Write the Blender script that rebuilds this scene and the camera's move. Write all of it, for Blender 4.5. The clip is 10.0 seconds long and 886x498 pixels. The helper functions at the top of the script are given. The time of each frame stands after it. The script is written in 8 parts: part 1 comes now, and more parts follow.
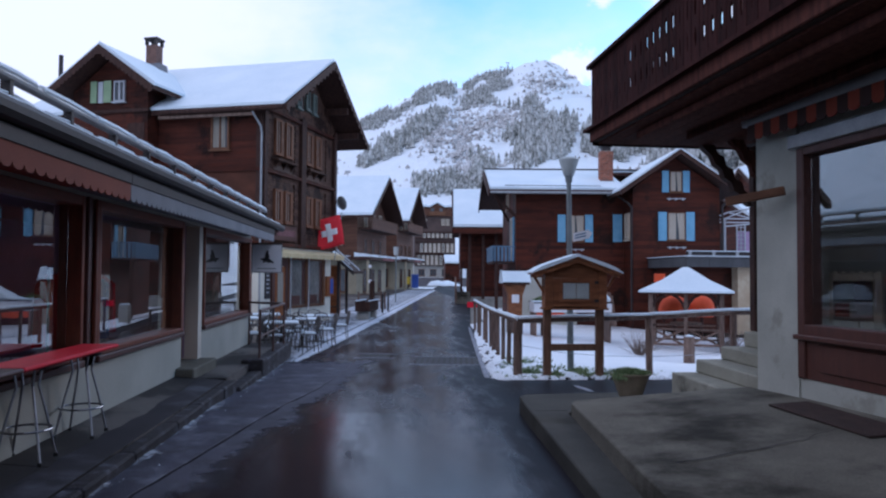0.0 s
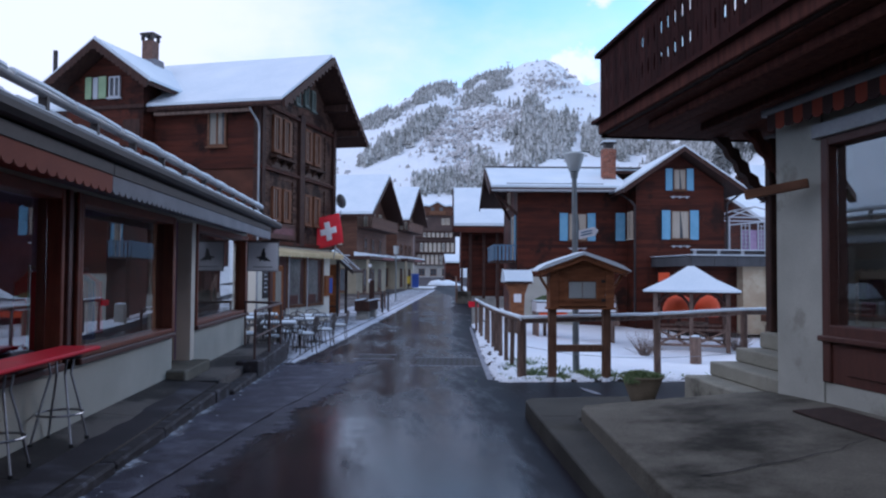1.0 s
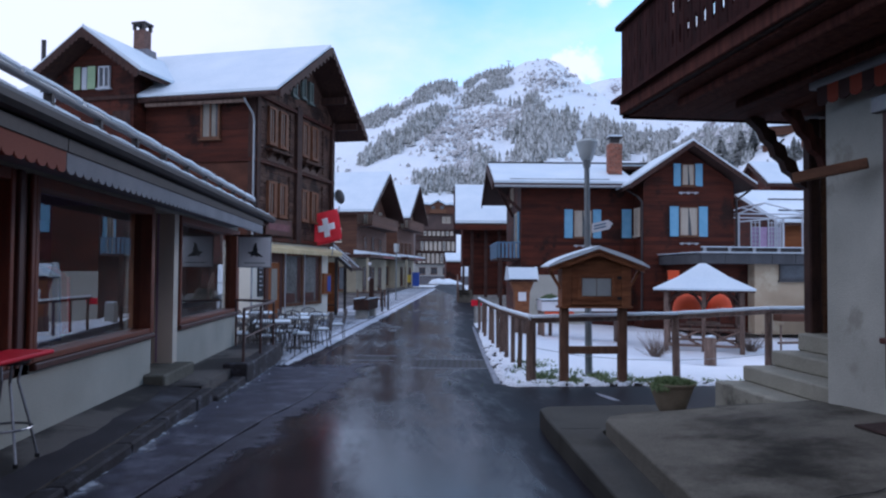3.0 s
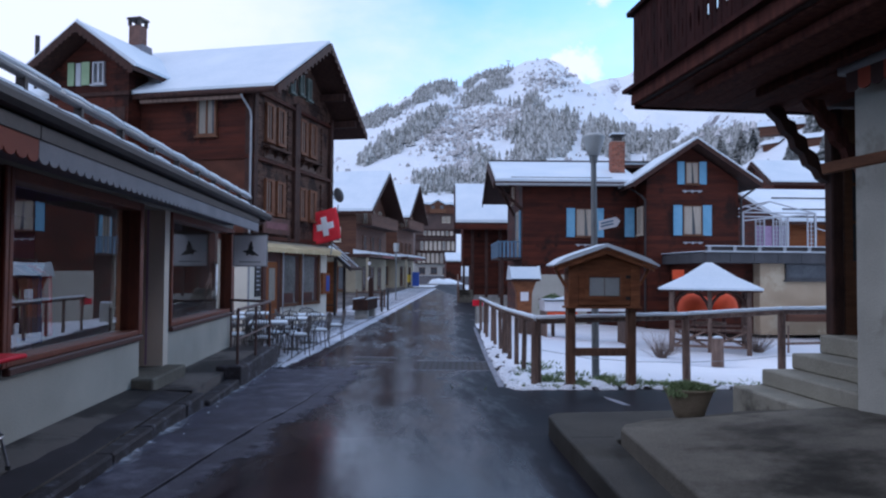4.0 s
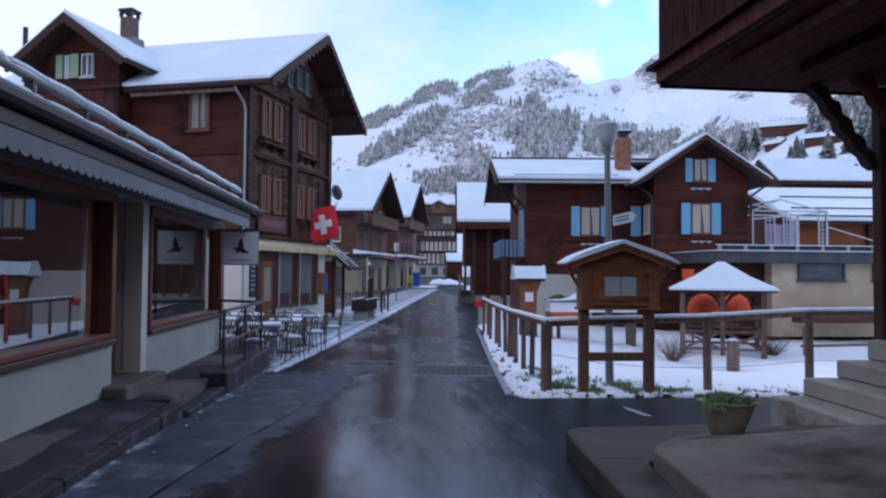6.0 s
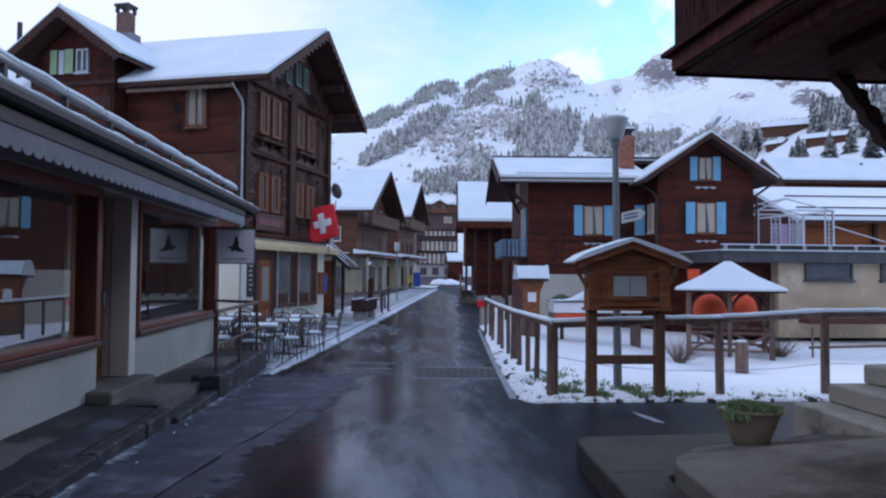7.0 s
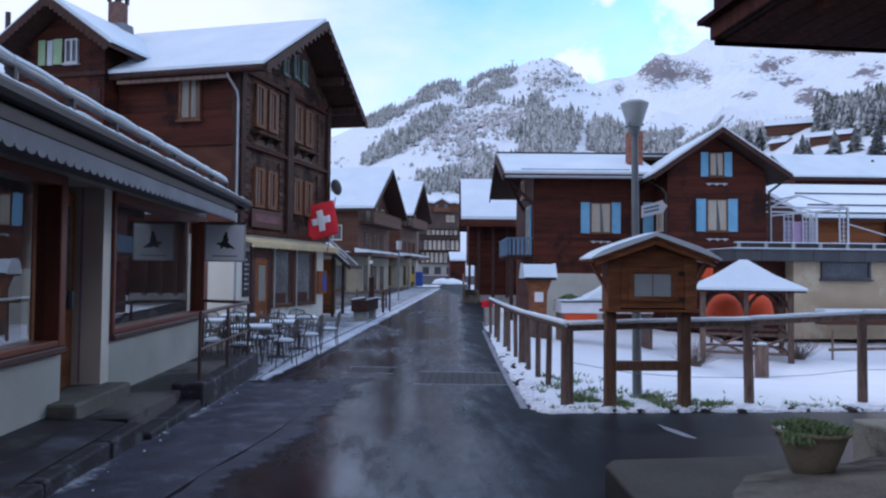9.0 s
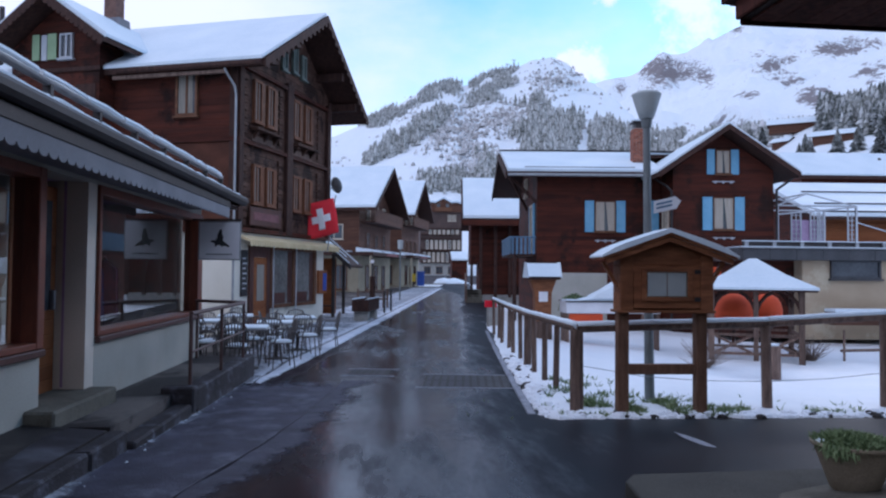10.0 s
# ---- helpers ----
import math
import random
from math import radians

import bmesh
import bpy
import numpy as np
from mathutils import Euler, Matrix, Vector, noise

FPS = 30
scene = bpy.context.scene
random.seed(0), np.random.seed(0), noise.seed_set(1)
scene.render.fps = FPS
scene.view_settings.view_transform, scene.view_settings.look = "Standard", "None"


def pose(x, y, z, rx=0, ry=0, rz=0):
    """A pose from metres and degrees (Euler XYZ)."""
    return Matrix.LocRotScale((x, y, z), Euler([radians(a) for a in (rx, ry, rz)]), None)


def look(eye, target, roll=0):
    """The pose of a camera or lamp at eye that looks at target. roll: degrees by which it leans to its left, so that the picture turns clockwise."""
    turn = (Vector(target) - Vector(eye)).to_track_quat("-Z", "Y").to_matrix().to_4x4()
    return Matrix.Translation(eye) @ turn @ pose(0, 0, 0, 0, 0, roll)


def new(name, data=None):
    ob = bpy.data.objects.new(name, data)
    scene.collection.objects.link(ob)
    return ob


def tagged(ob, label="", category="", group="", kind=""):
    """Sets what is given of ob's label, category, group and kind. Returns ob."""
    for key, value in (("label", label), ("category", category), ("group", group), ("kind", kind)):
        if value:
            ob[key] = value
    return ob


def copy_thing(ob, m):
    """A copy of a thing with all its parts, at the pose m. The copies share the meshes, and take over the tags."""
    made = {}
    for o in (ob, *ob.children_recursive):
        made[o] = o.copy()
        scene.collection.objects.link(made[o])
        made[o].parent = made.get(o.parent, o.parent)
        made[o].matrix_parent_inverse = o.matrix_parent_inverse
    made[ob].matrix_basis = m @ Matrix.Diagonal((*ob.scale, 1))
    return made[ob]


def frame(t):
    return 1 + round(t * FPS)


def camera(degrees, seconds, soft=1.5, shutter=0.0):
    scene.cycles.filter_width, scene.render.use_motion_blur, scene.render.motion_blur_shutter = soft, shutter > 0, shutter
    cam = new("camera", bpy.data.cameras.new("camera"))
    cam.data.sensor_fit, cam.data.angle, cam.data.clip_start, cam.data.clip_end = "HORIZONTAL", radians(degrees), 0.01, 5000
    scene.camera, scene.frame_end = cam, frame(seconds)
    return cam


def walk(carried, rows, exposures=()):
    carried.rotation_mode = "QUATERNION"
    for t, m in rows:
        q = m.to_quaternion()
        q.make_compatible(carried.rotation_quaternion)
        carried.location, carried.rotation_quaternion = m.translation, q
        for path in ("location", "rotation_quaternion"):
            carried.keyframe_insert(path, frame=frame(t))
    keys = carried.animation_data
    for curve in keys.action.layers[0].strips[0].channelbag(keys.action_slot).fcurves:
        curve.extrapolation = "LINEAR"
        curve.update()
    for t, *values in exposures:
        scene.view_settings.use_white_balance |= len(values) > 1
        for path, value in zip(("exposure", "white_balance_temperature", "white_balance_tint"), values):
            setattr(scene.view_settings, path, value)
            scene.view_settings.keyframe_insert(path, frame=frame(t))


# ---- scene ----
cam = camera(62.4, 10.0, soft=2.2)
METRES, EYE, TILT, LEAN, TURN = 4.3, 1.87, 0.0, 0.0, -4.5
ROWS = [
    (0.0, 0.0, 0.0, 0.0, -0.01, 1.98, -0.41),
    (0.5, -0.0026, 0.0489, -0.0015, -0.02, 1.96, -0.41),
    (1.0, -0.0054, 0.1, -0.0046, 0.0, 1.95, -0.41),
    (1.5, -0.0078, 0.1511, -0.0067, 0.03, 1.92, -0.42),
    (2.0, -0.0103, 0.2025, -0.0089, 0.04, 1.89, -0.43),
    (2.5, -0.0129, 0.2558, -0.0131, 0.04, 1.88, -0.45),
    (4.0, -0.024, 0.4081, -0.0196, 0.01, 1.87, -0.43),
    (4.5, -0.0268, 0.4568, -0.0217, 0.01, 1.88, -0.42),
    (5.0, -0.028, 0.5048, -0.0241, 0.03, 1.9, -0.41),
    (5.5, -0.0285, 0.5529, -0.0254, 0.05, 1.91, -0.42),
    (7.0, -0.0346, 0.6977, -0.0297, 0.12, 1.92, -0.49),
    (7.5, -0.0355, 0.7448, -0.0303, 0.16, 1.91, -0.49),
    (8.0, -0.0369, 0.7945, -0.0325, 0.19, 1.9, -0.49),
    (8.5, -0.0385, 0.8451, -0.0337, 0.24, 1.89, -0.49),
    (9.0, -0.0422, 0.8954, -0.0336, 0.29, 1.87, -0.51),
    (9.5, -0.0456, 0.9465, -0.0349, 0.35, 1.86, -0.49),
    (10.0, -0.0474, 0.9979, -0.037, 0.41, 1.85, -0.5),
]
walk(cam, [(t, pose(0, 0, EYE, TILT, LEAN, TURN) @ pose(METRES * x, METRES * y, METRES * z, 90 + pitch, roll, yaw)) for t, x, y, z, yaw, pitch, roll in ROWS],
     exposures=[(0.0, 0.06, 5800, 22), (10.0, 0.05, 5800, 22)])

# ---- world, sun, exposure ----
world = bpy.data.worlds.new("sky")
scene.world = world
world.use_nodes = True
SUN_EL, SUN_AZ = 24.0, 40.0          # degrees; azimuth from +y towards +x


def build_world():
    nt = world.node_tree
    nt.nodes.clear()
    out = nt.nodes.new("ShaderNodeOutputWorld")
    bg = nt.nodes.new("ShaderNodeBackground")
    sky = nt.nodes.new("ShaderNodeTexSky")
    sky.sky_type, sky.sun_disc = "NISHITA", False
    sky.sun_elevation, sky.sun_rotation = radians(SUN_EL), radians(SUN_AZ)
    sky.altitude, sky.air_density, sky.dust_density, sky.ozone_density = 1400, 1.0, 0.6, 1.5
    tc = nt.nodes.new("ShaderNodeTexCoord")
    mp = nt.nodes.new("ShaderNodeMapping")
    mp.inputs["Scale"].default_value = (2.2, 2.2, 4.2)
    mp.inputs["Location"].default_value = (0.35, 0.1, 0.2)
    ns = nt.nodes.new("ShaderNodeTexNoise")
    ns.inputs["Scale"].default_value, ns.inputs["Detail"].default_value = 1.6, 7
    ns.inputs["Roughness"].default_value = 0.55
    sep = nt.nodes.new("ShaderNodeSeparateXYZ")
    side = nt.nodes.new("ShaderNodeMath")
    side.operation = "MULTIPLY_ADD"
    side.inputs[1].default_value, side.inputs[2].default_value = -0.42, 0.285
    add = nt.nodes.new("ShaderNodeMath")
    add.operation = "MULTIPLY_ADD"
    add.inputs[1].default_value = 0.55
    ramp = nt.nodes.new("ShaderNodeMapRange")
    ramp.interpolation_type = "SMOOTHSTEP"
    ramp.inputs["From Min"].default_value, ramp.inputs["From Max"].default_value = 0.36, 0.70
    mix = nt.nodes.new("ShaderNodeMix")
    mix.data_type = "RGBA"
    tint = nt.nodes.new("ShaderNodeMix")
    tint.data_type, tint.blend_type = "RGBA", "MULTIPLY"
    tint.inputs["Factor"].default_value = 1.0
    tint.inputs["B"].default_value = (1.25, 1.85, 1.75, 1)
    L = nt.links.new
    L(tc.outputs["Generated"], mp.inputs["Vector"])
    L(mp.outputs["Vector"], ns.inputs["Vector"])
    L(tc.outputs["Generated"], sep.inputs["Vector"])
    L(sep.outputs["X"], side.inputs[0])
    L(ns.outputs["Fac"], add.inputs[0])
    L(side.outputs[0], add.inputs[2])
    L(add.outputs[0], ramp.inputs["Value"])
    L(sky.outputs["Color"], tint.inputs["A"])
    L(tint.outputs["Result"], mix.inputs["A"])
    mix.inputs["B"].default_value = (8.2, 8.9, 10.1, 1)
    # puffs of cloud round the summits: bearing, slope, half-width in degrees; the last three, unseen, are added to
    # brighten what faces back
    n2 = nt.nodes.new("ShaderNodeTexNoise")
    n2.inputs["Scale"].default_value, n2.inputs["Detail"].default_value, n2.inputs["Roughness"].default_value = 17.0, 8, 0.6
    L(tc.outputs["Generated"], n2.inputs["Vector"])
    fac = ramp.outputs["Result"]
    for az, el, wide in ((15.2, 0.290, 3.3), (24.0, 0.37, 7.6), (16.8, 0.385, 2.2), (34, 0.5, 9), (-20, 0.6, 14), (60, 0.4, 16), (120, 0.5, 30), (-120, 0.5, 40), (180, 0.5, 60), (150, 0.9, 50), (-150, 0.9, 50)):
        dt = nt.nodes.new("ShaderNodeVectorMath")
        dt.operation = "DOT_PRODUCT"
        dt.inputs[1].default_value = Vector((math.sin(radians(az)), math.cos(radians(az)), el)).normalized()
        L(tc.outputs["Generated"], dt.inputs[0])
        bl = nt.nodes.new("ShaderNodeMapRange")
        bl.inputs["From Min"].default_value, bl.inputs["From Max"].default_value = math.cos(radians(wide)), 1.0
        bl.inputs["To Min"].default_value, bl.inputs["To Max"].default_value = -0.18, 0.17
        L(dt.outputs["Value"], bl.inputs["Value"])
        sm = nt.nodes.new("ShaderNodeMath")
        sm.operation = "ADD"
        L(bl.outputs["Result"], sm.inputs[0])
        L(n2.outputs["Fac"], sm.inputs[1])
        rp = nt.nodes.new("ShaderNodeMapRange")
        rp.interpolation_type = "SMOOTHSTEP"
        rp.inputs["From Min"].default_value, rp.inputs["From Max"].default_value = 0.47, 0.68
        L(sm.outputs[0], rp.inputs["Value"])
        mx = nt.nodes.new("ShaderNodeMath")
        mx.operation = "MAXIMUM"
        L(fac, mx.inputs[0])
        L(rp.outputs["Result"], mx.inputs[1])
        fac = mx.outputs[0]
    L(fac, mix.inputs["Factor"])
    L(mix.outputs["Result"], bg.inputs["Color"])
    bg.inputs["Strength"].default_value = 0.11
    L(bg.outputs[0], out.inputs[0])


build_world()
sun = new("sun", bpy.data.lights.new("sun", "SUN"))
sun.data.energy, sun.data.angle, sun.data.color = 0.5, radians(14), (1.0, 0.95, 0.88)
_a, _e = radians(SUN_AZ), radians(SUN_EL)
sun.matrix_basis = look((0, 0, 60), (-math.sin(_a) * math.cos(_e) * 10, -math.cos(_a) * math.cos(_e) * 10, 60 - 10 * math.sin(_e)))


# ---- materials ----
def surface(name, c1, c2, scale=4.0, rough=0.7, bump=0.2, fine=40.0, stretch=(1, 1, 1), plank=0.0, axis="Z", metal=0.0,
            spots=None, spot_scale=1.5, spot_at=0.6, vary=0.0, rough2=None, spec=0.5, spot_soft=0.05):
    """Two-scale procedural surface: broad tone c1 to c2, fine grain, optional board joints and stains."""
    m = bpy.data.materials.new(name)
    m.use_nodes = True
    nt = m.node_tree
    bs = nt.nodes["Principled BSDF"]
    N, L = nt.nodes.new, nt.links.new
    tc = N("ShaderNodeTexCoord")
    mp = N("ShaderNodeMapping")
    mp.inputs["Scale"].default_value = stretch
    L(tc.outputs["Object"], mp.inputs["Vector"])
    n1 = N("ShaderNodeTexNoise")
    n1.inputs["Scale"].default_value, n1.inputs["Detail"].default_value = scale, 5
    L(mp.outputs[0], n1.inputs["Vector"])
    n2 = N("ShaderNodeTexNoise")
    n2.inputs["Scale"].default_value, n2.inputs["Detail"].default_value = fine, 4
    L(mp.outputs[0], n2.inputs["Vector"])
    sm = N("ShaderNodeMath")
    sm.operation = "MULTIPLY_ADD"
    sm.inputs[1].default_value = 0.6
    L(n1.outputs["Fac"], sm.inputs[0])
    hf = N("ShaderNodeMath")
    hf.operation = "MULTIPLY"
    hf.inputs[1].default_value = 0.4
    L(n2.outputs["Fac"], hf.inputs[0])
    L(hf.outputs[0], sm.inputs[2])
    mr = N("ShaderNodeMapRange")
    mr.inputs["From Min"].default_value, mr.inputs["From Max"].default_value = 0.34, 0.66
    tone = sm.outputs[0]
    height = n2.outputs["Fac"]
    if plank:
        sep = N("ShaderNodeSeparateXYZ")
        L(tc.outputs["Object"], sep.inputs[0])
        dv = N("ShaderNodeMath")
        dv.operation = "DIVIDE"
        dv.inputs[1].default_value = plank
        L(sep.outputs[axis], dv.inputs[0])
        fr, fl = N("ShaderNodeMath"), N("ShaderNodeMath")
        fr.operation, fl.operation = "FRACT", "FLOOR"
        L(dv.outputs[0], fr.inputs[0])
        L(dv.outputs[0], fl.inputs[0])
        wn = N("ShaderNodeTexWhiteNoise")
        wn.noise_dimensions = "1D"
        L(fl.outputs[0], wn.inputs["W"])
        ad = N("ShaderNodeMath")
        ad.operation = "MULTIPLY_ADD"
        ad.inputs[1].default_value = 0.22
        L(wn.outputs["Value"], ad.inputs[0])
        L(sm.outputs[0], ad.inputs[2])
        tone = ad.outputs[0]
        mr.inputs["From Max"].default_value = 0.85
        pp = N("ShaderNodeMath")
        pp.operation = "PINGPONG"
        pp.inputs[1].default_value = 0.5
        L(fr.outputs[0], pp.inputs[0])
        gr = N("ShaderNodeMapRange")
        gr.inputs["From Max"].default_value = 0.09
        gr.inputs["To Min"].default_value, gr.inputs["To Max"].default_value = -2.0, 0.0
        L(pp.outputs[0], gr.inputs["Value"])
        hh = N("ShaderNodeMath")
        hh.operation = "ADD"
        L(gr.outputs[0], hh.inputs[0])
        L(n2.outputs["Fac"], hh.inputs[1])
        height = hh.outputs[0]
    L(tone, mr.inputs["Value"])
    mix = N("ShaderNodeMix")
    mix.data_type = "RGBA"
    mix.inputs["A"].default_value, mix.inputs["B"].default_value = (*c1, 1), (*c2, 1)
    L(mr.outputs[0], mix.inputs["Factor"])
    col = mix.outputs["Result"]
    if spots:
        n3 = N("ShaderNodeTexNoise")
        n3.inputs["Scale"].default_value, n3.inputs["Detail"].default_value = spot_scale, 8
        n3.inputs["Roughness"].default_value = 0.65
        L(tc.outputs["Object"], n3.inputs["Vector"])
        r3 = N("ShaderNodeMapRange")
        r3.interpolation_type = "SMOOTHSTEP"
        r3.inputs["From Min"].default_value, r3.inputs["From Max"].default_value = spot_at - spot_soft, spot_at + spot_soft
        L(n3.outputs["Fac"], r3.inputs["Value"])
        m3 = N("ShaderNodeMix")
        m3.data_type = "RGBA"
        m3.inputs["B"].default_value = (*spots, 1)
        L(r3.outputs[0], m3.inputs["Factor"])
        L(col, m3.inputs["A"])
        col = m3.outputs["Result"]
    if vary:
        oi = N("ShaderNodeObjectInfo")
        hv = N("ShaderNodeHueSaturation")
        vr = N("ShaderNodeMapRange")
        vr.inputs["To Min"].default_value, vr.inputs["To Max"].default_value = 1 - vary, 1 + vary
        L(oi.outputs["Random"], vr.inputs["Value"])
        L(vr.outputs[0], hv.inputs["Value"])
        L(col, hv.inputs["Color"])
        col = hv.outputs["Color"]
    L(col, bs.inputs["Base Color"])
    rr = N("ShaderNodeMapRange")
    rr.inputs["To Min"].default_value, rr.inputs["To Max"].default_value = rough, (rough + 0.12 if rough2 is None else rough2)
    L(n1.outputs["Fac"], rr.inputs["Value"])
    L(rr.outputs[0], bs.inputs["Roughness"])
    bs.inputs["Metallic"].default_value = metal
    bs.inputs["Specular IOR Level"].default_value = spec
    if bump:
        bp = N("ShaderNodeBump")
        bp.inputs["Strength"].default_value, bp.inputs["Distance"].default_value = bump, 0.012
        L(height, bp.inputs["Height"])
        L(bp.outputs[0], bs.inputs["Normal"])
    return m


def wet_road(name):
    m = surface(name, (0.024, 0.017, 0.0200), (0.044, 0.032, 0.037), 0.9, 0.5, 0.25, 90, spots=(0.020, 0.0155, 0.019), spot_scale=0.45, spot_at=0.5)
    nt = m.node_tree
    N, L = nt.nodes.new, nt.links.new
    bs = nt.nodes["Principled BSDF"]
    bs.inputs["Specular IOR Level"].default_value = 0.32
    tc = N("ShaderNodeTexCoord")
    mp = N("ShaderNodeMapping")
    mp.inputs["Scale"].default_value = (0.55, 0.16, 1)
    n = N("ShaderNodeTexNoise")
    n.inputs["Scale"].default_value, n.inputs["Detail"].default_value = 1.3, 6
    n.inputs["Roughness"].default_value = 0.6
    r = N("ShaderNodeMapRange")
    r.interpolation_type = "SMOOTHSTEP"
    r.inputs["From Min"].default_value, r.inputs["From Max"].default_value = 0.30, 0.55
    r.inputs["To Min"].default_value, r.inputs["To Max"].default_value = 0.42, 0.12
    L(tc.outputs["Object"], mp.inputs[0])
    L(mp.outputs[0], n.inputs["Vector"])
    m2 = N("ShaderNodeMapping")
    m2.inputs["Scale"].default_value = (1.6, 0.32, 1)
    k = N("ShaderNodeTexNoise")
    k.inputs["Scale"].default_value, k.inputs["Detail"].default_value, k.inputs["Roughness"].default_value = 2.2, 7, 0.65
    L(tc.outputs["Object"], m2.inputs[0])
    L(m2.outputs[0], k.inputs["Vector"])
    ma = N("ShaderNodeMath")
    ma.operation = "MULTIPLY_ADD"
    ma.inputs[1].default_value = 0.48
    L(k.outputs["Fac"], ma.inputs[0])
    mb = N("ShaderNodeMath")
    mb.operation = "MULTIPLY_ADD"
    mb.inputs[1].default_value, mb.inputs[2].default_value = 0.75, -0.11
    L(n.outputs["Fac"], mb.inputs[0])
    L(mb.outputs[0], ma.inputs[2])
    sx = N("ShaderNodeSeparateXYZ")
    L(tc.outputs["Object"], sx.inputs[0])
    dry = N("ShaderNodeMapRange")
    dry.interpolation_type = "SMOOTHSTEP"
    dry.inputs["From Min"].default_value, dry.inputs["From Max"].default_value = 0.75, 1.7
    dry.inputs["To Min"].default_value, dry.inputs["To Max"].default_value = 0.0, 0.26
    shift = N("ShaderNodeMapRange")
    shift.inputs["From Min"].default_value, shift.inputs["From Max"].default_value = 12.0, 60.0
    shift.inputs["To Min"].default_value, shift.inputs["To Max"].default_value = 0.0, 4.4
    L(sx.outputs["Y"], shift.inputs["Value"])
    off = N("ShaderNodeMath")
    off.operation = "SUBTRACT"
    L(sx.outputs["X"], off.inputs[0])
    L(shift.outputs["Result"], off.inputs[1])
    L(off.outputs[0], dry.inputs["Value"])
    tone = N("ShaderNodeMix")
    tone.data_type = "RGBA"
    tone.inputs["B"].default_value = (0.0125, 0.0135, 0.0175, 1)
    tf = N("ShaderNodeMath")
    tf.operation = "MULTIPLY"
    tf.inputs[1].default_value = 3.0
    L(dry.outputs["Result"], tf.inputs[0])
    L(tf.outputs[0], tone.inputs["Factor"])
    L(bs.inputs["Base Color"].links[0].from_socket, tone.inputs["A"])
    L(tone.outputs["Result"], bs.inputs["Base Color"])
    left = N("ShaderNodeMapRange")
    left.interpolation_type = "SMOOTHSTEP"
    left.inputs["From Min"].default_value, left.inputs["From Max"].default_value = -1.55, -2.15
    left.inputs["To Min"].default_value, left.inputs["To Max"].default_value = 0.0, 0.24
    L(off.outputs[0], left.inputs["Value"])
    both = N("ShaderNodeMath")
    L(dry.outputs["Result"], both.inputs[0])
    L(left.outputs["Result"], both.inputs[1])
    mc = N("ShaderNodeMath")
    mc.operation = "SUBTRACT"
    L(ma.outputs[0], mc.inputs[0])
    L(both.outputs[0], mc.inputs[1])
    wet = mc.outputs[0]
    L(wet, r.inputs["Value"])
    L(r.outputs[0], bs.inputs["Roughness"])
    sh = N("ShaderNodeMapRange")
    sh.inputs["From Min"].default_value, sh.inputs["From Max"].default_value = 0.30, 0.58
    sh.inputs["To Min"].default_value, sh.inputs["To Max"].default_value = 0.035, 0.205
    L(wet, sh.inputs["Value"])
    L(sh.outputs[0], bs.inputs["Specular IOR Level"])
    bs.inputs["Specular Tint"].default_value = (1.0, 0.90, 0.97, 1)
    for nd in nt.nodes:
        if nd.type == "BUMP":
            nd.inputs["Strength"].default_value = 0.06
    return m


def glass(name, tint=(0.9, 0.95, 0.95), rough=0.0):
    m = bpy.data.materials.new(name)
    m.use_nodes = True
    bs = m.node_tree.nodes["Principled BSDF"]
    bs.inputs["Base Color"].default_value = (*tint, 1)
    bs.inputs["Roughness"].default_value = rough
    bs.inputs["Transmission Weight"].default_value = 1.0
    bs.inputs["IOR"].default_value = 2.15
    return m


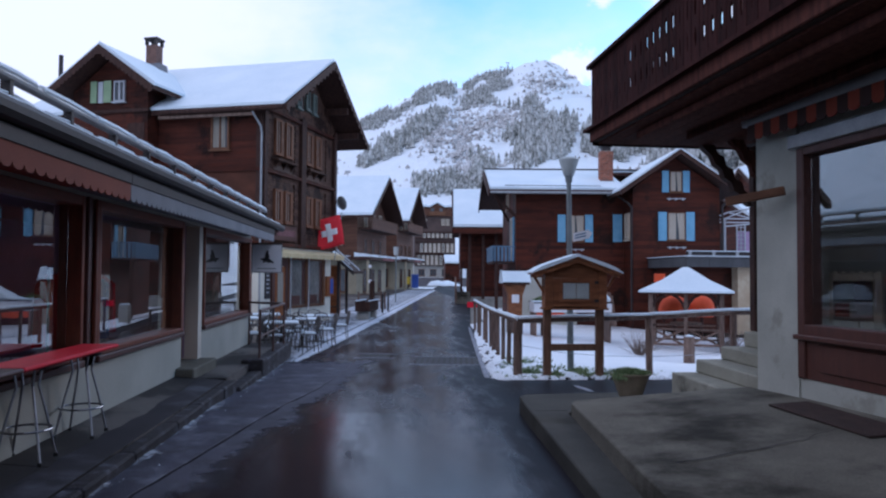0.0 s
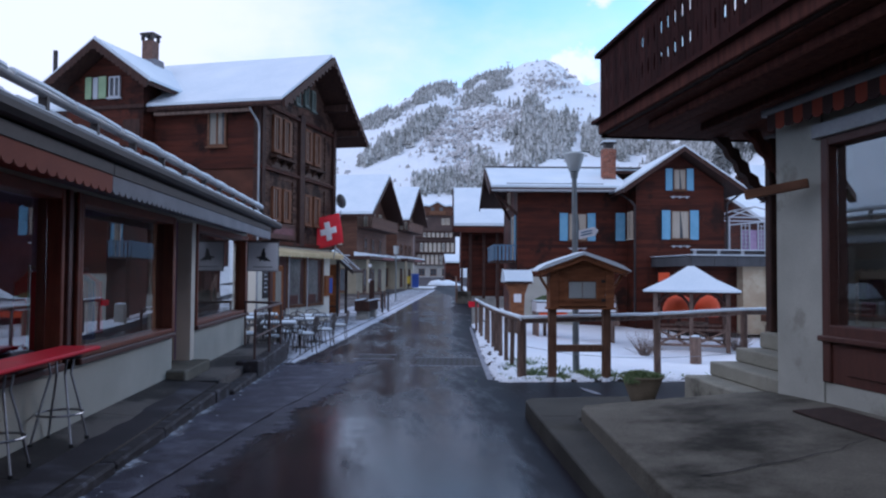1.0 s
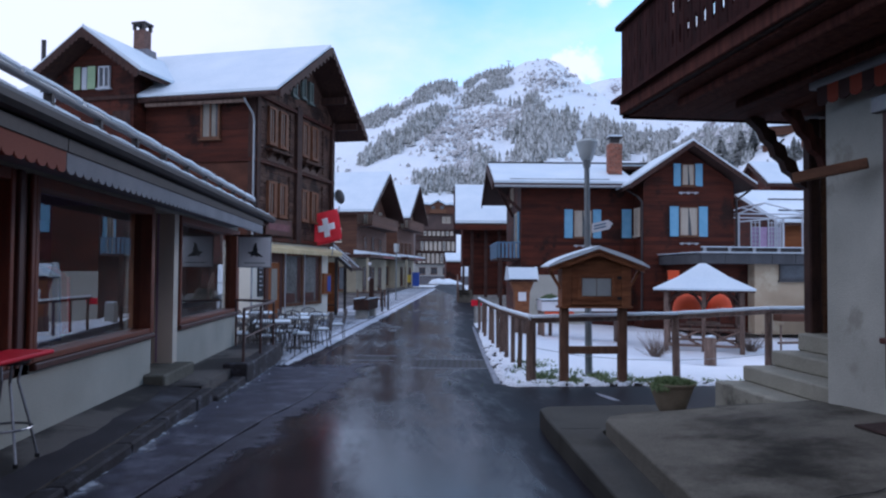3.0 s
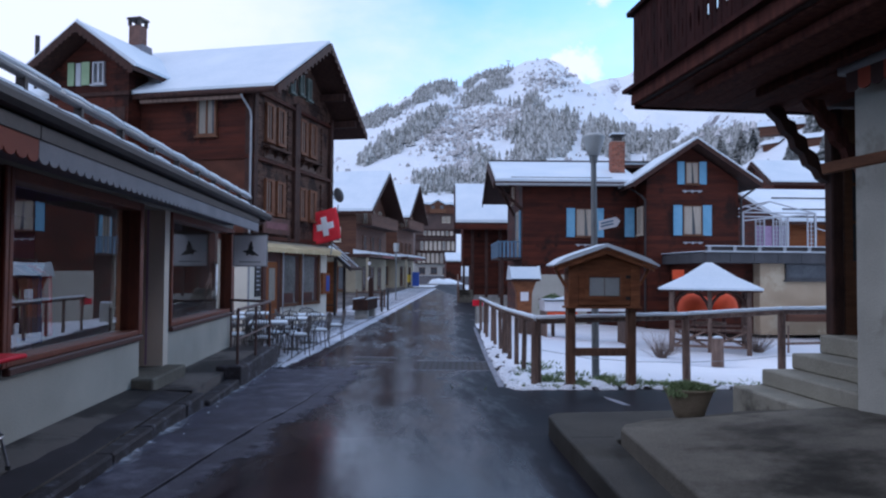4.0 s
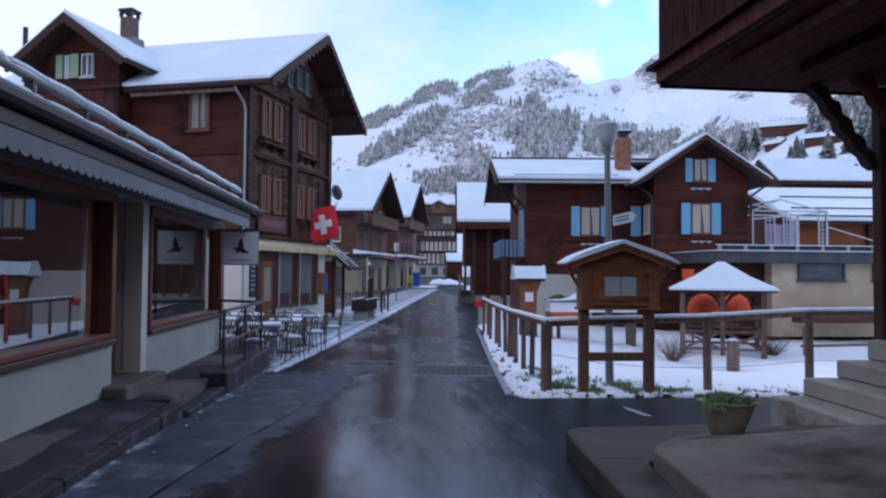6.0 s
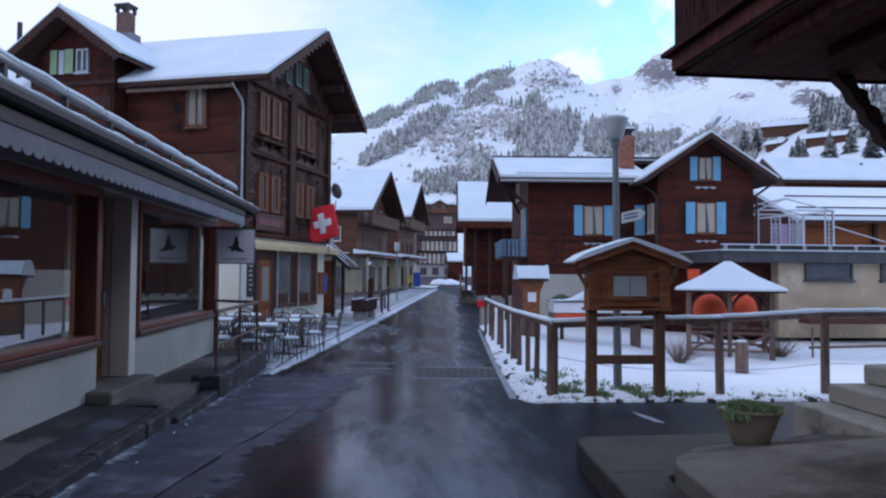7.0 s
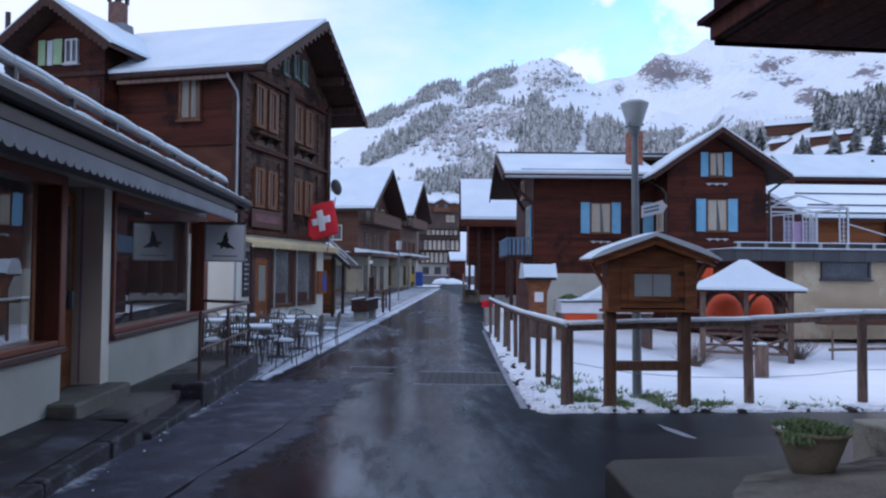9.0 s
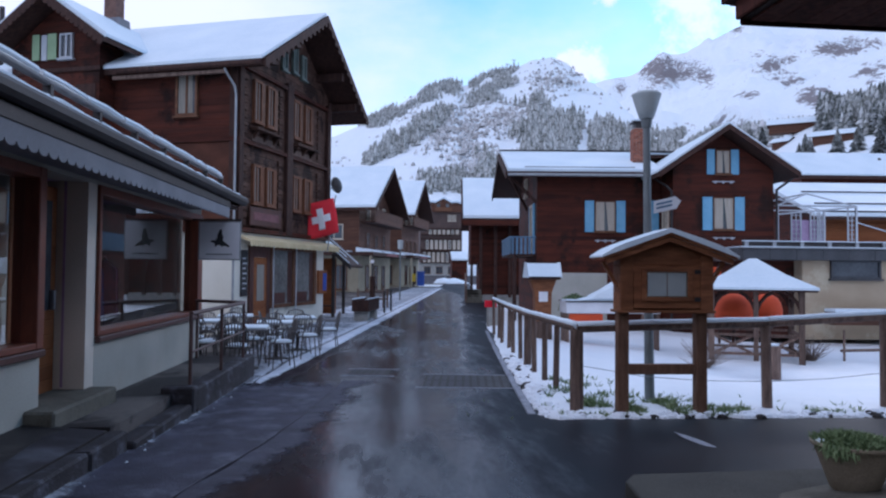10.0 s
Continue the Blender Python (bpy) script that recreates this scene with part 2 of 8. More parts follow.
def mountain_mat(name):
    """Snow with bare rock on the steep and rough places."""
    m = bpy.data.materials.new(name)
    m.use_nodes = True
    nt = m.node_tree
    bs = nt.nodes["Principled BSDF"]
    N, L = nt.nodes.new, nt.links.new
    tc, geo, sep = N("ShaderNodeTexCoord"), N("ShaderNodeNewGeometry"), N("ShaderNodeSeparateXYZ")
    L(geo.outputs["Normal"], sep.inputs[0])
    n = N("ShaderNodeTexNoise")
    n.inputs["Scale"].default_value, n.inputs["Detail"].default_value, n.inputs["Roughness"].default_value = 0.018, 12, 0.74
    mp = N("ShaderNodeMapping")
    mp.inputs["Scale"].default_value = (1, 0.35, 0.8)
    L(tc.outputs["Object"], mp.inputs[0])
    L(mp.outputs[0], n.inputs["Vector"])
    st = N("ShaderNodeMath")
    st.operation = "MULTIPLY_ADD"
    st.inputs[1].default_value = -0.42
    L(sep.outputs["Z"], st.inputs[0])
    L(n.outputs["Fac"], st.inputs[2])
    n2 = N("ShaderNodeTexNoise")
    n2.inputs["Scale"].default_value, n2.inputs["Detail"].default_value, n2.inputs["Roughness"].default_value = 0.16, 10, 0.68
    L(mp.outputs[0], n2.inputs["Vector"])
    sp = N("ShaderNodeMath")
    sp.operation = "MULTIPLY_ADD"
    sp.inputs[1].default_value = 1.15
    L(n2.outputs["Fac"], sp.inputs[0])
    L(st.outputs[0], sp.inputs[2])
    at = N("ShaderNodeAttribute")
    at.attribute_name = "rock"
    ra = N("ShaderNodeMath")
    ra.operation = "MULTIPLY_ADD"
    ra.inputs[1].default_value = 0.40
    L(at.outputs["Fac"], ra.inputs[0])
    L(sp.outputs[0], ra.inputs[2])
    r = N("ShaderNodeMapRange")
    r.interpolation_type = "SMOOTHSTEP"
    r.inputs["From Min"].default_value, r.inputs["From Max"].default_value = 0.93, 1.07
    L(ra.outputs[0], r.inputs["Value"])
    rock = N("ShaderNodeMix")
    rock.data_type = "RGBA"
    rock.inputs["A"].default_value, rock.inputs["B"].default_value = (0.085, 0.074, 0.078, 1), (0.33, 0.30, 0.31, 1)
    L(n2.outputs["Fac"], rock.inputs["Factor"])
    snow_c = N("ShaderNodeMix")
    snow_c.data_type = "RGBA"
    snow_c.inputs["A"].default_value, snow_c.inputs["B"].default_value = (0.72, 0.80, 0.87, 1), (0.87, 0.915, 0.94, 1)
    L(n2.outputs["Fac"], snow_c.inputs["Factor"])
    mix = N("ShaderNodeMix")
    mix.data_type = "RGBA"
    L(r.outputs[0], mix.inputs["Factor"])
    L(snow_c.outputs["Result"], mix.inputs["A"])
    L(rock.outputs["Result"], mix.inputs["B"])
    L(mix.outputs["Result"], bs.inputs["Base Color"])
    bs.inputs["Roughness"].default_value = 0.8
    bp = N("ShaderNodeBump")
    bp.inputs["Strength"].default_value, bp.inputs["Distance"].default_value = 0.55, 7.0
    L(n.outputs["Fac"], bp.inputs["Height"])
    L(bp.outputs[0], bs.inputs["Normal"])
    return m


def leaf_mat(name, dark, frost, amount=0.5):
    """Foliage with frost: tone differs clump by clump."""
    m = bpy.data.materials.new(name)
    m.use_nodes = True
    nt = m.node_tree
    bs = nt.nodes["Principled BSDF"]
    N, L = nt.nodes.new, nt.links.new
    geo, tc = N("ShaderNodeNewGeometry"), N("ShaderNodeTexCoord")
    n = N("ShaderNodeTexNoise")
    n.inputs["Scale"].default_value, n.inputs["Detail"].default_value = 0.7, 5
    L(tc.outputs["Object"], n.inputs["Vector"])
    ad = N("ShaderNodeMath")
    ad.operation = "MULTIPLY_ADD"
    ad.inputs[1].default_value = 0.35
    L(geo.outputs["Random Per Island"], ad.inputs[0])
    L(n.outputs["Fac"], ad.inputs[2])
    r = N("ShaderNodeMapRange")
    r.inputs["From Min"].default_value, r.inputs["From Max"].default_value = 0.95 - amount, 1.35 - amount
    L(ad.outputs[0], r.inputs["Value"])
    mix = N("ShaderNodeMix")
    mix.data_type = "RGBA"
    mix.inputs["A"].default_value, mix.inputs["B"].default_value = (*dark, 1), (*frost, 1)
    L(r.outputs[0], mix.inputs["Factor"])
    L(mix.outputs["Result"], bs.inputs["Base Color"])
    bs.inputs["Roughness"].default_value = 0.8
    return m


SNOW = surface("snow", (0.62, 0.725, 0.80), (0.755, 0.835, 0.89), 0.7, 0.55, 0.35, 14)
THIN_SNOW = surface("thin_melting_snow", (0.46, 0.51, 0.60), (0.68, 0.72, 0.79), 1.2, 0.55, 0.5, 14)
GARDEN_SNOW = surface("garden_snow", (0.77, 0.82, 0.88), (0.86, 0.89, 0.93), 0.35, 0.55, 0.35, 5)
WOOD_A = surface("weathered_dark_larch", (0.022, 0.007, 0.005), (0.115, 0.029, 0.016), 1.2, 0.62, 0.6, 30, (1, 1, 6), plank=0.19, spec=0.18, spots=(0.020, 0.007, 0.005), spot_scale=0.8, spot_at=0.58)
WOOD_AG = surface("grey_weathered_larch", (0.034, 0.017, 0.013), (0.160, 0.086, 0.060), 2.6, 0.7, 0.8, 30, (1, 1, 5), plank=0.21, spec=0.18, spots=(0.024, 0.012, 0.009), spot_scale=1.1, spot_at=0.55)
WOOD_C = surface("dark_brown_chalet_boards", (0.022, 0.0075, 0.0055), (0.118, 0.028, 0.0145), 1.0, 0.6, 0.6, 30, (1, 1, 6), plank=0.17, spec=0.18, spots=(0.024, 0.010, 0.007), spot_scale=0.6, spot_at=0.57)
WOOD_M = surface("mid_brown_boards", (0.060, 0.027, 0.018), (0.145, 0.068, 0.044), 1.0, 0.65, 0.4, 30, (1, 1, 6), plank=0.17, spec=0.18)
WOOD_O = surface("orange_brown_boards", (0.18, 0.055, 0.02), (0.33, 0.12, 0.045), 1.0, 0.6, 0.4, 30, (1, 1, 6), plank=0.15, spec=0.18)
WOOD_D = surface("dark_roof_timber", (0.030, 0.016, 0.014), (0.080, 0.040, 0.030), 3.0, 0.65, 0.4, 40, (3, 3, 1), spec=0.18)
WOOD_BAL = surface("dark_balcony_boards", (0.052, 0.021, 0.018), (0.150, 0.056, 0.042), 3.0, 0.75, 0.4, 40, (6, 6, 1), vary=0.25, spec=0.06, spots=(0.11, 0.07, 0.055), spot_scale=2.2, spot_at=0.70)
WOOD_RAIL = surface("dark_plum_railing_boards", (0.016, 0.006, 0.006), (0.050, 0.017, 0.015), 3.0, 0.75, 0.4, 40, (6, 6, 1), vary=0.3, spec=0.06)
WOOD_TRIM = surface("brown_trim", (0.10, 0.045, 0.025), (0.19, 0.09, 0.05), 3.0, 0.5, 0.3, 40, (1, 1, 5), spec=0.18)
WOOD_K = surface("stained_pine", (0.125, 0.044, 0.020), (0.31, 0.125, 0.056), 3.0, 0.5, 0.35, 45, (1, 6, 6), vary=0.15, spec=0.18)
WOOD_KP = surface("weathered_pine_post", (0.095, 0.050, 0.032), (0.215, 0.118, 0.076), 3.0, 0.6, 0.5, 45, (5, 5, 1), vary=0.15, spec=0.18)
WOOD_P = surface("weathered_post_wood", (0.075, 0.050, 0.041), (0.255, 0.172, 0.135), 3.0, 0.7, 0.6, 40, (6, 6, 1), vary=0.25, spec=0.18)
WOOD_FR = surface("red_brown_window_frame", (0.125, 0.027, 0.012), (0.215, 0.056, 0.025), 4.0, 0.4, 0.15, 50, (5, 1, 1))
WOOD_PAN = surface("dark_red_brown_panel", (0.055, 0.018, 0.014), (0.10, 0.035, 0.024), 3.0, 0.4, 0.15, 50, (1, 5, 1))
PLY = surface("red_brown_weathered_panel", (0.05, 0.018, 0.011), (0.115, 0.042, 0.025), 0.9, 0.6, 0.2, 25, (1, 1, 2), spec=0.18)
A_FRAME = surface("brown_window_wood", (0.105, 0.042, 0.022), (0.255, 0.112, 0.062), 4.0, 0.6, 0.2, 50, (5, 5, 1), spec=0.18)
WHITE_W = surface("pale_window_paint", (0.50, 0.42, 0.32), (0.66, 0.58, 0.46), 5.0, 0.5, 0.1, 50)
CURTAIN = surface("cream_curtain", (0.34, 0.29, 0.23), (0.52, 0.46, 0.38), 3.0, 0.8, 0.5, 20, (9, 9, 0.5))
CURTAIN_DIM = surface("greyish_net_curtain", (0.20, 0.18, 0.15), (0.36, 0.33, 0.28), 3.0, 0.8, 0.5, 20, (9, 9, 0.5))
BLUE = surface("light_blue_shutter_paint", (0.115, 0.33, 0.50), (0.20, 0.44, 0.61), 3.0, 0.5, 0.15, 50)
BLUE_DULL = surface("weathered_blue_paint", (0.075, 0.15, 0.23), (0.13, 0.23, 0.33), 3.0, 0.6, 0.2, 50, vary=0.15)
GREEN_SH = surface("pale_green_shutter_paint", (0.20, 0.31, 0.17), (0.31, 0.42, 0.25), 3.0, 0.5, 0.15, 50)
PLASTER = surface("grey_white_plaster", (0.34, 0.335, 0.29), (0.455, 0.445, 0.395), 1.3, 0.85, 0.3, 60, spots=(0.42, 0.40, 0.37), spot_scale=0.9, spot_at=0.62)
JAMB = surface("beige_plaster_jamb", (0.58, 0.52, 0.44), (0.70, 0.63, 0.54), 1.3, 0.85, 0.3, 60)
OFFWHITE = surface("off_white_plaster", (0.66, 0.62, 0.52), (0.79, 0.75, 0.65), 1.3, 0.85, 0.3, 60, spots=(0.48, 0.45, 0.38), spot_scale=0.9, spot_at=0.63)
CREAM = surface("cream_plaster", (0.37, 0.285, 0.19), (0.46, 0.365, 0.255), 1.3, 0.85, 0.25, 60, spots=(0.50, 0.43, 0.31), spot_scale=0.7, spot_at=0.62)
DULL_CREAM = surface("dull_beige_plaster", (0.27, 0.24, 0.17), (0.38, 0.34, 0.25), 1.3, 0.85, 0.25, 60)
RWALL = surface("rough_grey_plaster", (0.34, 0.345, 0.30), (0.47, 0.475, 0.42), 2.0, 0.9, 0.7, 90, spots=(0.30, 0.295, 0.25), spot_scale=1.2, spot_at=0.6)
CONCRETE = surface("worn_concrete", (0.106, 0.098, 0.081), (0.202, 0.190, 0.158), 1.2, 0.8, 0.6, 60, spots=(0.036, 0.033, 0.027), spot_scale=0.8, spot_at=0.545, spot_soft=0.12, spec=0.1)
DAMP_CONCRETE = surface("damp_dirty_concrete", (0.036, 0.035, 0.032), (0.082, 0.080, 0.069), 1.2, 0.75, 0.6, 60, spots=(0.036, 0.032, 0.025), spot_scale=0.9, spot_at=0.55, spot_soft=0.1, spec=0.15)
STEPS = surface("pale_worn_concrete", (0.215, 0.208, 0.165), (0.36, 0.348, 0.285), 1.6, 0.8, 0.5, 60, spots=(0.09, 0.085, 0.072), spot_scale=0.9, spot_at=0.6, spec=0.2)
PAVE = surface("damp_pavement_concrete", (0.105, 0.092, 0.086), (0.195, 0.175, 0.160), 1.2, 0.5, 0.5, 60, spots=(0.030, 0.026, 0.027), spot_scale=0.6, spot_at=0.47, spec=0.25)
KERB = surface("kerb_stone", (0.024, 0.021, 0.024), (0.062, 0.056, 0.060), 2.0, 0.7, 0.8, 60, vary=0.12, spots=(0.13, 0.132, 0.16), spot_scale=5.0, spot_at=0.61, spot_soft=0.10, spec=0.2)
ROAD = wet_road("wet_asphalt")
ASPHALT = surface("dark_dry_asphalt", (0.025, 0.022, 0.026), (0.056, 0.050, 0.057), 1.4, 0.7, 0.5, 110, spots=(0.115, 0.115, 0.135), spot_scale=1.3, spot_at=0.60, spot_soft=0.12, spec=0.2)
JOINT = surface("dark_joint_tar", (0.013, 0.012, 0.015), (0.032, 0.030, 0.036), 4, 0.9, 0.3, 80, spec=0.05)
CHANNEL = surface("frosted_gutter_asphalt", (0.028, 0.026, 0.037), (0.084, 0.081, 0.114), 3.2, 0.5, 0.9, 60, spots=(0.16, 0.165, 0.21), spot_scale=2.6, spot_at=0.60, spot_soft=0.14, spec=0.2)
FROST = surface("frosted_asphalt", (0.028, 0.025, 0.034), (0.090, 0.086, 0.118), 3.2, 0.5, 0.9, 60, spots=(0.11, 0.112, 0.14), spot_scale=6.0, spot_at=0.62, spot_soft=0.12, spec=0.2)


def fade_out(m):
    """Ragged thinning of a coat towards the edge, by the mesh's own 'fade' value."""
    nt = m.node_tree
    at, tc, n, ad, r = [nt.nodes.new("ShaderNode" + k) for k in ("Attribute", "TexCoord", "TexNoise", "Math", "MapRange")]
    at.attribute_name = "fade"
    n.inputs["Scale"].default_value, n.inputs["Detail"].default_value, n.inputs["Roughness"].default_value = 6.0, 8, 0.7
    r.inputs["From Min"].default_value, r.inputs["From Max"].default_value = 0.72, 1.12
    nt.links.new(tc.outputs["Object"], n.inputs["Vector"])
    nt.links.new(at.outputs["Fac"], ad.inputs[0])
    nt.links.new(n.outputs["Fac"], ad.inputs[1])
    nt.links.new(ad.outputs[0], r.inputs["Value"])
    nt.links.new(r.outputs["Result"], nt.nodes["Principled BSDF"].inputs["Alpha"])


fade_out(FROST)
fade_out(CHANNEL)
fade_out(THIN_SNOW)
DRAIN = surface("grey_iron_grating", (0.035, 0.034, 0.038), (0.072, 0.070, 0.076), 6, 0.6, 0.3, 60, spec=0.2)
HOAR = surface("hoar_frost", (0.16, 0.17, 0.20), (0.36, 0.38, 0.43), 7, 0.7, 0.3, 60, spec=0.2)
GLASS = glass("window_glass")
PANE = surface("dark_far_pane", (0.035, 0.042, 0.05), (0.09, 0.10, 0.11), 0.8, 0.05, 0.0, 10, rough2=0.12)
SOIL = surface("wet_dark_earth", (0.018, 0.016, 0.016), (0.05, 0.045, 0.04), 6.0, 0.8, 0.5, 60)
AWN_RAIL = surface("grey_awning_rail", (0.12, 0.125, 0.145), (0.20, 0.205, 0.23), 2.0, 0.6, 0.2, 60)
ATTIC_W = surface("dull_green_white_paint", (0.10, 0.125, 0.11), (0.20, 0.235, 0.20), 3.0, 0.6, 0.1, 50)
HOTEL_WALL = surface("dark_grey_brown_boards", (0.052, 0.032, 0.028), (0.105, 0.066, 0.055), 0.6, 0.7, 0.2, 20)
# Grey tone stands in for pale mountain and garden reflected in the cafe glass.
CAFE_PANE = surface("cafe_pane_painted_reflection", (0.105, 0.105, 0.10), (0.27, 0.265, 0.245), 0.9, 0.08, 0.0, 10, rough2=0.2)
CHAIR = surface("weathered_grey_brown_metal", (0.065, 0.058, 0.058), (0.15, 0.135, 0.132), 5.0, 0.5, 0.1, 60, metal=0.2)
INSIDE = surface("dim_interior", (0.30, 0.20, 0.31), (0.44, 0.31, 0.46), 1.0, 0.8, 0.0, 10)
GREY_AWN = surface("pale_grey_awning_cloth", (0.175, 0.18, 0.20), (0.265, 0.27, 0.295), 2.0, 0.8, 0.2, 80)
RED_AWN = surface("rust_red_awning_cloth", (0.20, 0.052, 0.034), (0.29, 0.085, 0.052), 2.0, 0.8, 0.2, 80)
ORANGE = surface("orange_cloth", (0.55, 0.055, 0.010), (0.70, 0.09, 0.02), 2.0, 0.7, 0.2, 60)
VALANCE_RED = surface("dark_red_awning_cloth", (0.27, 0.045, 0.022), (0.38, 0.075, 0.04), 2.0, 0.8, 0.2, 80)
DARK_CLOTH = surface("dark_brown_cloth", (0.045, 0.022, 0.02), (0.075, 0.035, 0.03), 2.0, 0.8, 0.2, 80)
BEIGE_AWN = surface("beige_awning_cloth", (0.58, 0.46, 0.25), (0.72, 0.59, 0.36), 2.0, 0.8, 0.2, 60)
DARK_METAL = surface("dark_painted_metal", (0.022, 0.018, 0.018), (0.05, 0.042, 0.041), 5.0, 0.5, 0.1, 60, metal=0.3)
RUST_RAIL = surface("brown_painted_rail", (0.07, 0.035, 0.03), (0.12, 0.06, 0.05), 5.0, 0.45, 0.2, 60)
CHROME = surface("brushed_steel", (0.26, 0.26, 0.28), (0.40, 0.40, 0.42), 5.0, 0.34, 0.05, 60, metal=1.0)
GREY_METAL = surface("grey_galvanised_metal", (0.28, 0.29, 0.30), (0.40, 0.41, 0.42), 5.0, 0.45, 0.1, 60, metal=0.6)
POLE = surface("weathered_grey_pole", (0.14, 0.16, 0.165), (0.23, 0.25, 0.25), 4.0, 0.5, 0.1, 60, metal=0.3)
LAMPSHADE = surface("milky_lamp_glass", (0.42, 0.46, 0.46), (0.52, 0.56, 0.55), 3.0, 0.3, 0.05, 40)
RED = surface("bright_red_paint", (0.70, 0.012, 0.03), (0.80, 0.02, 0.045), 3.0, 0.45, 0.08, 60, spec=0.2)
FLAG_RED = surface("red_flag_cloth", (0.66, 0.02, 0.03), (0.78, 0.03, 0.045), 3.0, 0.75, 0.2, 90)
FLAG_WHITE = surface("white_flag_cloth", (0.74, 0.75, 0.78), (0.84, 0.85, 0.87), 3.0, 0.75, 0.2, 90)
SIGN_GREY = surface("pale_grey_sign_board", (0.74, 0.75, 0.77), (0.84, 0.85, 0.87), 3.0, 0.5, 0.05, 60)
BLACK = surface("black_print", (0.012, 0.012, 0.014), (0.03, 0.03, 0.033), 3.0, 0.5, 0.05, 60)
PALE_FRAME = surface("pale_grey_frame_paint", (0.40, 0.42, 0.45), (0.52, 0.54, 0.57), 3.0, 0.5, 0.1, 60)
PAPER = surface("white_notice_paper", (0.66, 0.66, 0.68), (0.78, 0.78, 0.80), 3.0, 0.6, 0.05, 60)
CLOTH_BLUE = surface("deep_blue_cloth", (0.03, 0.06, 0.22), (0.06, 0.10, 0.34), 4.0, 0.85, 0.3, 60)
CLOTH_VIOLET = surface("dull_violet_cloth", (0.08, 0.03, 0.09), (0.15, 0.06, 0.15), 4.0, 0.85, 0.3, 60)
PINKISH = surface("faded_pink_print", (0.13, 0.045, 0.05), (0.24, 0.10, 0.105), 6.0, 0.7, 0.1, 60)
MAROON = surface("faded_maroon_sign", (0.14, 0.02, 0.025), (0.22, 0.05, 0.05), 3.0, 0.6, 0.2, 60)
BRICK = surface("red_brick", (0.20, 0.062, 0.036), (0.34, 0.125, 0.075), 8.0, 0.8, 0.5, 50, vary=0.35)
DARK_BRICK = surface("dark_brown_brick", (0.10, 0.055, 0.045), (0.20, 0.11, 0.085), 8.0, 0.85, 0.6, 40)
MORTAR = surface("mortar", (0.30, 0.28, 0.25), (0.42, 0.40, 0.36), 8.0, 0.9, 0.4, 60)
STONE = surface("grey_stone", (0.24, 0.24, 0.22), (0.40, 0.39, 0.36), 4.0, 0.8, 0.6, 50)
FASCIA = surface("dark_grey_fascia", (0.034, 0.036, 0.040), (0.075, 0.078, 0.085), 2.0, 0.6, 0.2, 40, (1, 1, 0.3))
BLUEBIN = surface("blue_plastic", (0.02, 0.07, 0.35), (0.03, 0.10, 0.45), 3.0, 0.45, 0.05, 50)
YELLOW = surface("yellow_paint", (0.72, 0.48, 0.03), (0.82, 0.58, 0.06), 3.0, 0.45, 0.05, 50)
LEAFY = leaf_mat("green_leaves", (0.055, 0.11, 0.035), (0.27, 0.34, 0.17), 0.5)
TWIG = surface("bare_twigs", (0.13, 0.09, 0.07), (0.24, 0.18, 0.15), 6, 0.8, 0.2, 60)
FIR = leaf_mat("frosted_conifer", (0.150, 0.158, 0.140), (0.58, 0.595, 0.59), 0.46)
FIR_DARK = leaf_mat("dark_conifer", (0.060, 0.070, 0.058), (0.44, 0.46, 0.47), 0.40)
BUSH = leaf_mat("frosted_scrub", (0.18, 0.165, 0.15), (0.60, 0.60, 0.61), 0.55)
MOUNTAIN = mountain_mat("snowy_mountain")
MAT_BROWN = surface("brown_coir", (0.03, 0.017, 0.014), (0.06, 0.032, 0.026), 6, 0.95, 0.8, 160)
CERAMIC = surface("beige_planter_concrete", (0.19, 0.152, 0.105), (0.30, 0.245, 0.172), 4, 0.8, 0.4, 60)


# ---- building helpers ----
def part(name, bm, material, parent, label="", smooth=False):
    me = bpy.data.meshes.new(name)
    bmesh.ops.recalc_face_normals(bm, faces=bm.faces)
    bm.to_mesh(me)
    bm.free()
    me.materials.append(material)
    if smooth:
        me.polygons.foreach_set("use_smooth", [True] * len(me.polygons))
    ob = new(name, me)
    if parent:
        ob.parent = parent
    if label:
        ob["label"] = label
    return ob


def thing(name, m, label, category, group="", kind=""):
    ob = new(name)
    ob.matrix_basis = m
    return tagged(ob, label, category, group, kind)


def structure(name, bm, material, label, category="", smooth=False):
    ob = part(name, bm, material, None, "", smooth)
    return tagged(ob, label, category, "", "structure")


def add_box(bm, x0, x1, y0, y1, z0, z1, m=None, bev=0.0):
    r = bmesh.ops.create_cube(bm, size=1.0)
    vs = r["verts"]
    t = Matrix.LocRotScale(((x0 + x1) / 2, (y0 + y1) / 2, (z0 + z1) / 2), None, (abs(x1 - x0), abs(y1 - y0), abs(z1 - z0)))
    bmesh.ops.transform(bm, matrix=(m @ t if m else t), verts=vs)
    if bev:
        es = list({e for v in vs for e in v.link_edges})
        bmesh.ops.bevel(bm, geom=es, offset=bev, segments=2 if bev > 0.02 else 1, affect="EDGES", profile=0.5)
    return bm


def box(x0, x1, y0, y1, z0, z1, bev=0.0, m=None):
    return add_box(bmesh.new(), x0, x1, y0, y1, z0, z1, m, bev)


def add_rod(bm, a, b, r, r2=None, n=10):
    a, b = Vector(a), Vector(b)
    d = b - a
    t = Matrix.Translation((a + b) / 2) @ d.to_track_quat("Z", "Y").to_matrix().to_4x4()
    bmesh.ops.create_cone(bm, cap_ends=True, segments=n, radius1=r, radius2=r if r2 is None else r2, depth=d.length, matrix=t)
    return bm


def rod(a, b, r, r2=None, n=10):
    return add_rod(bmesh.new(), a, b, r, r2, n)


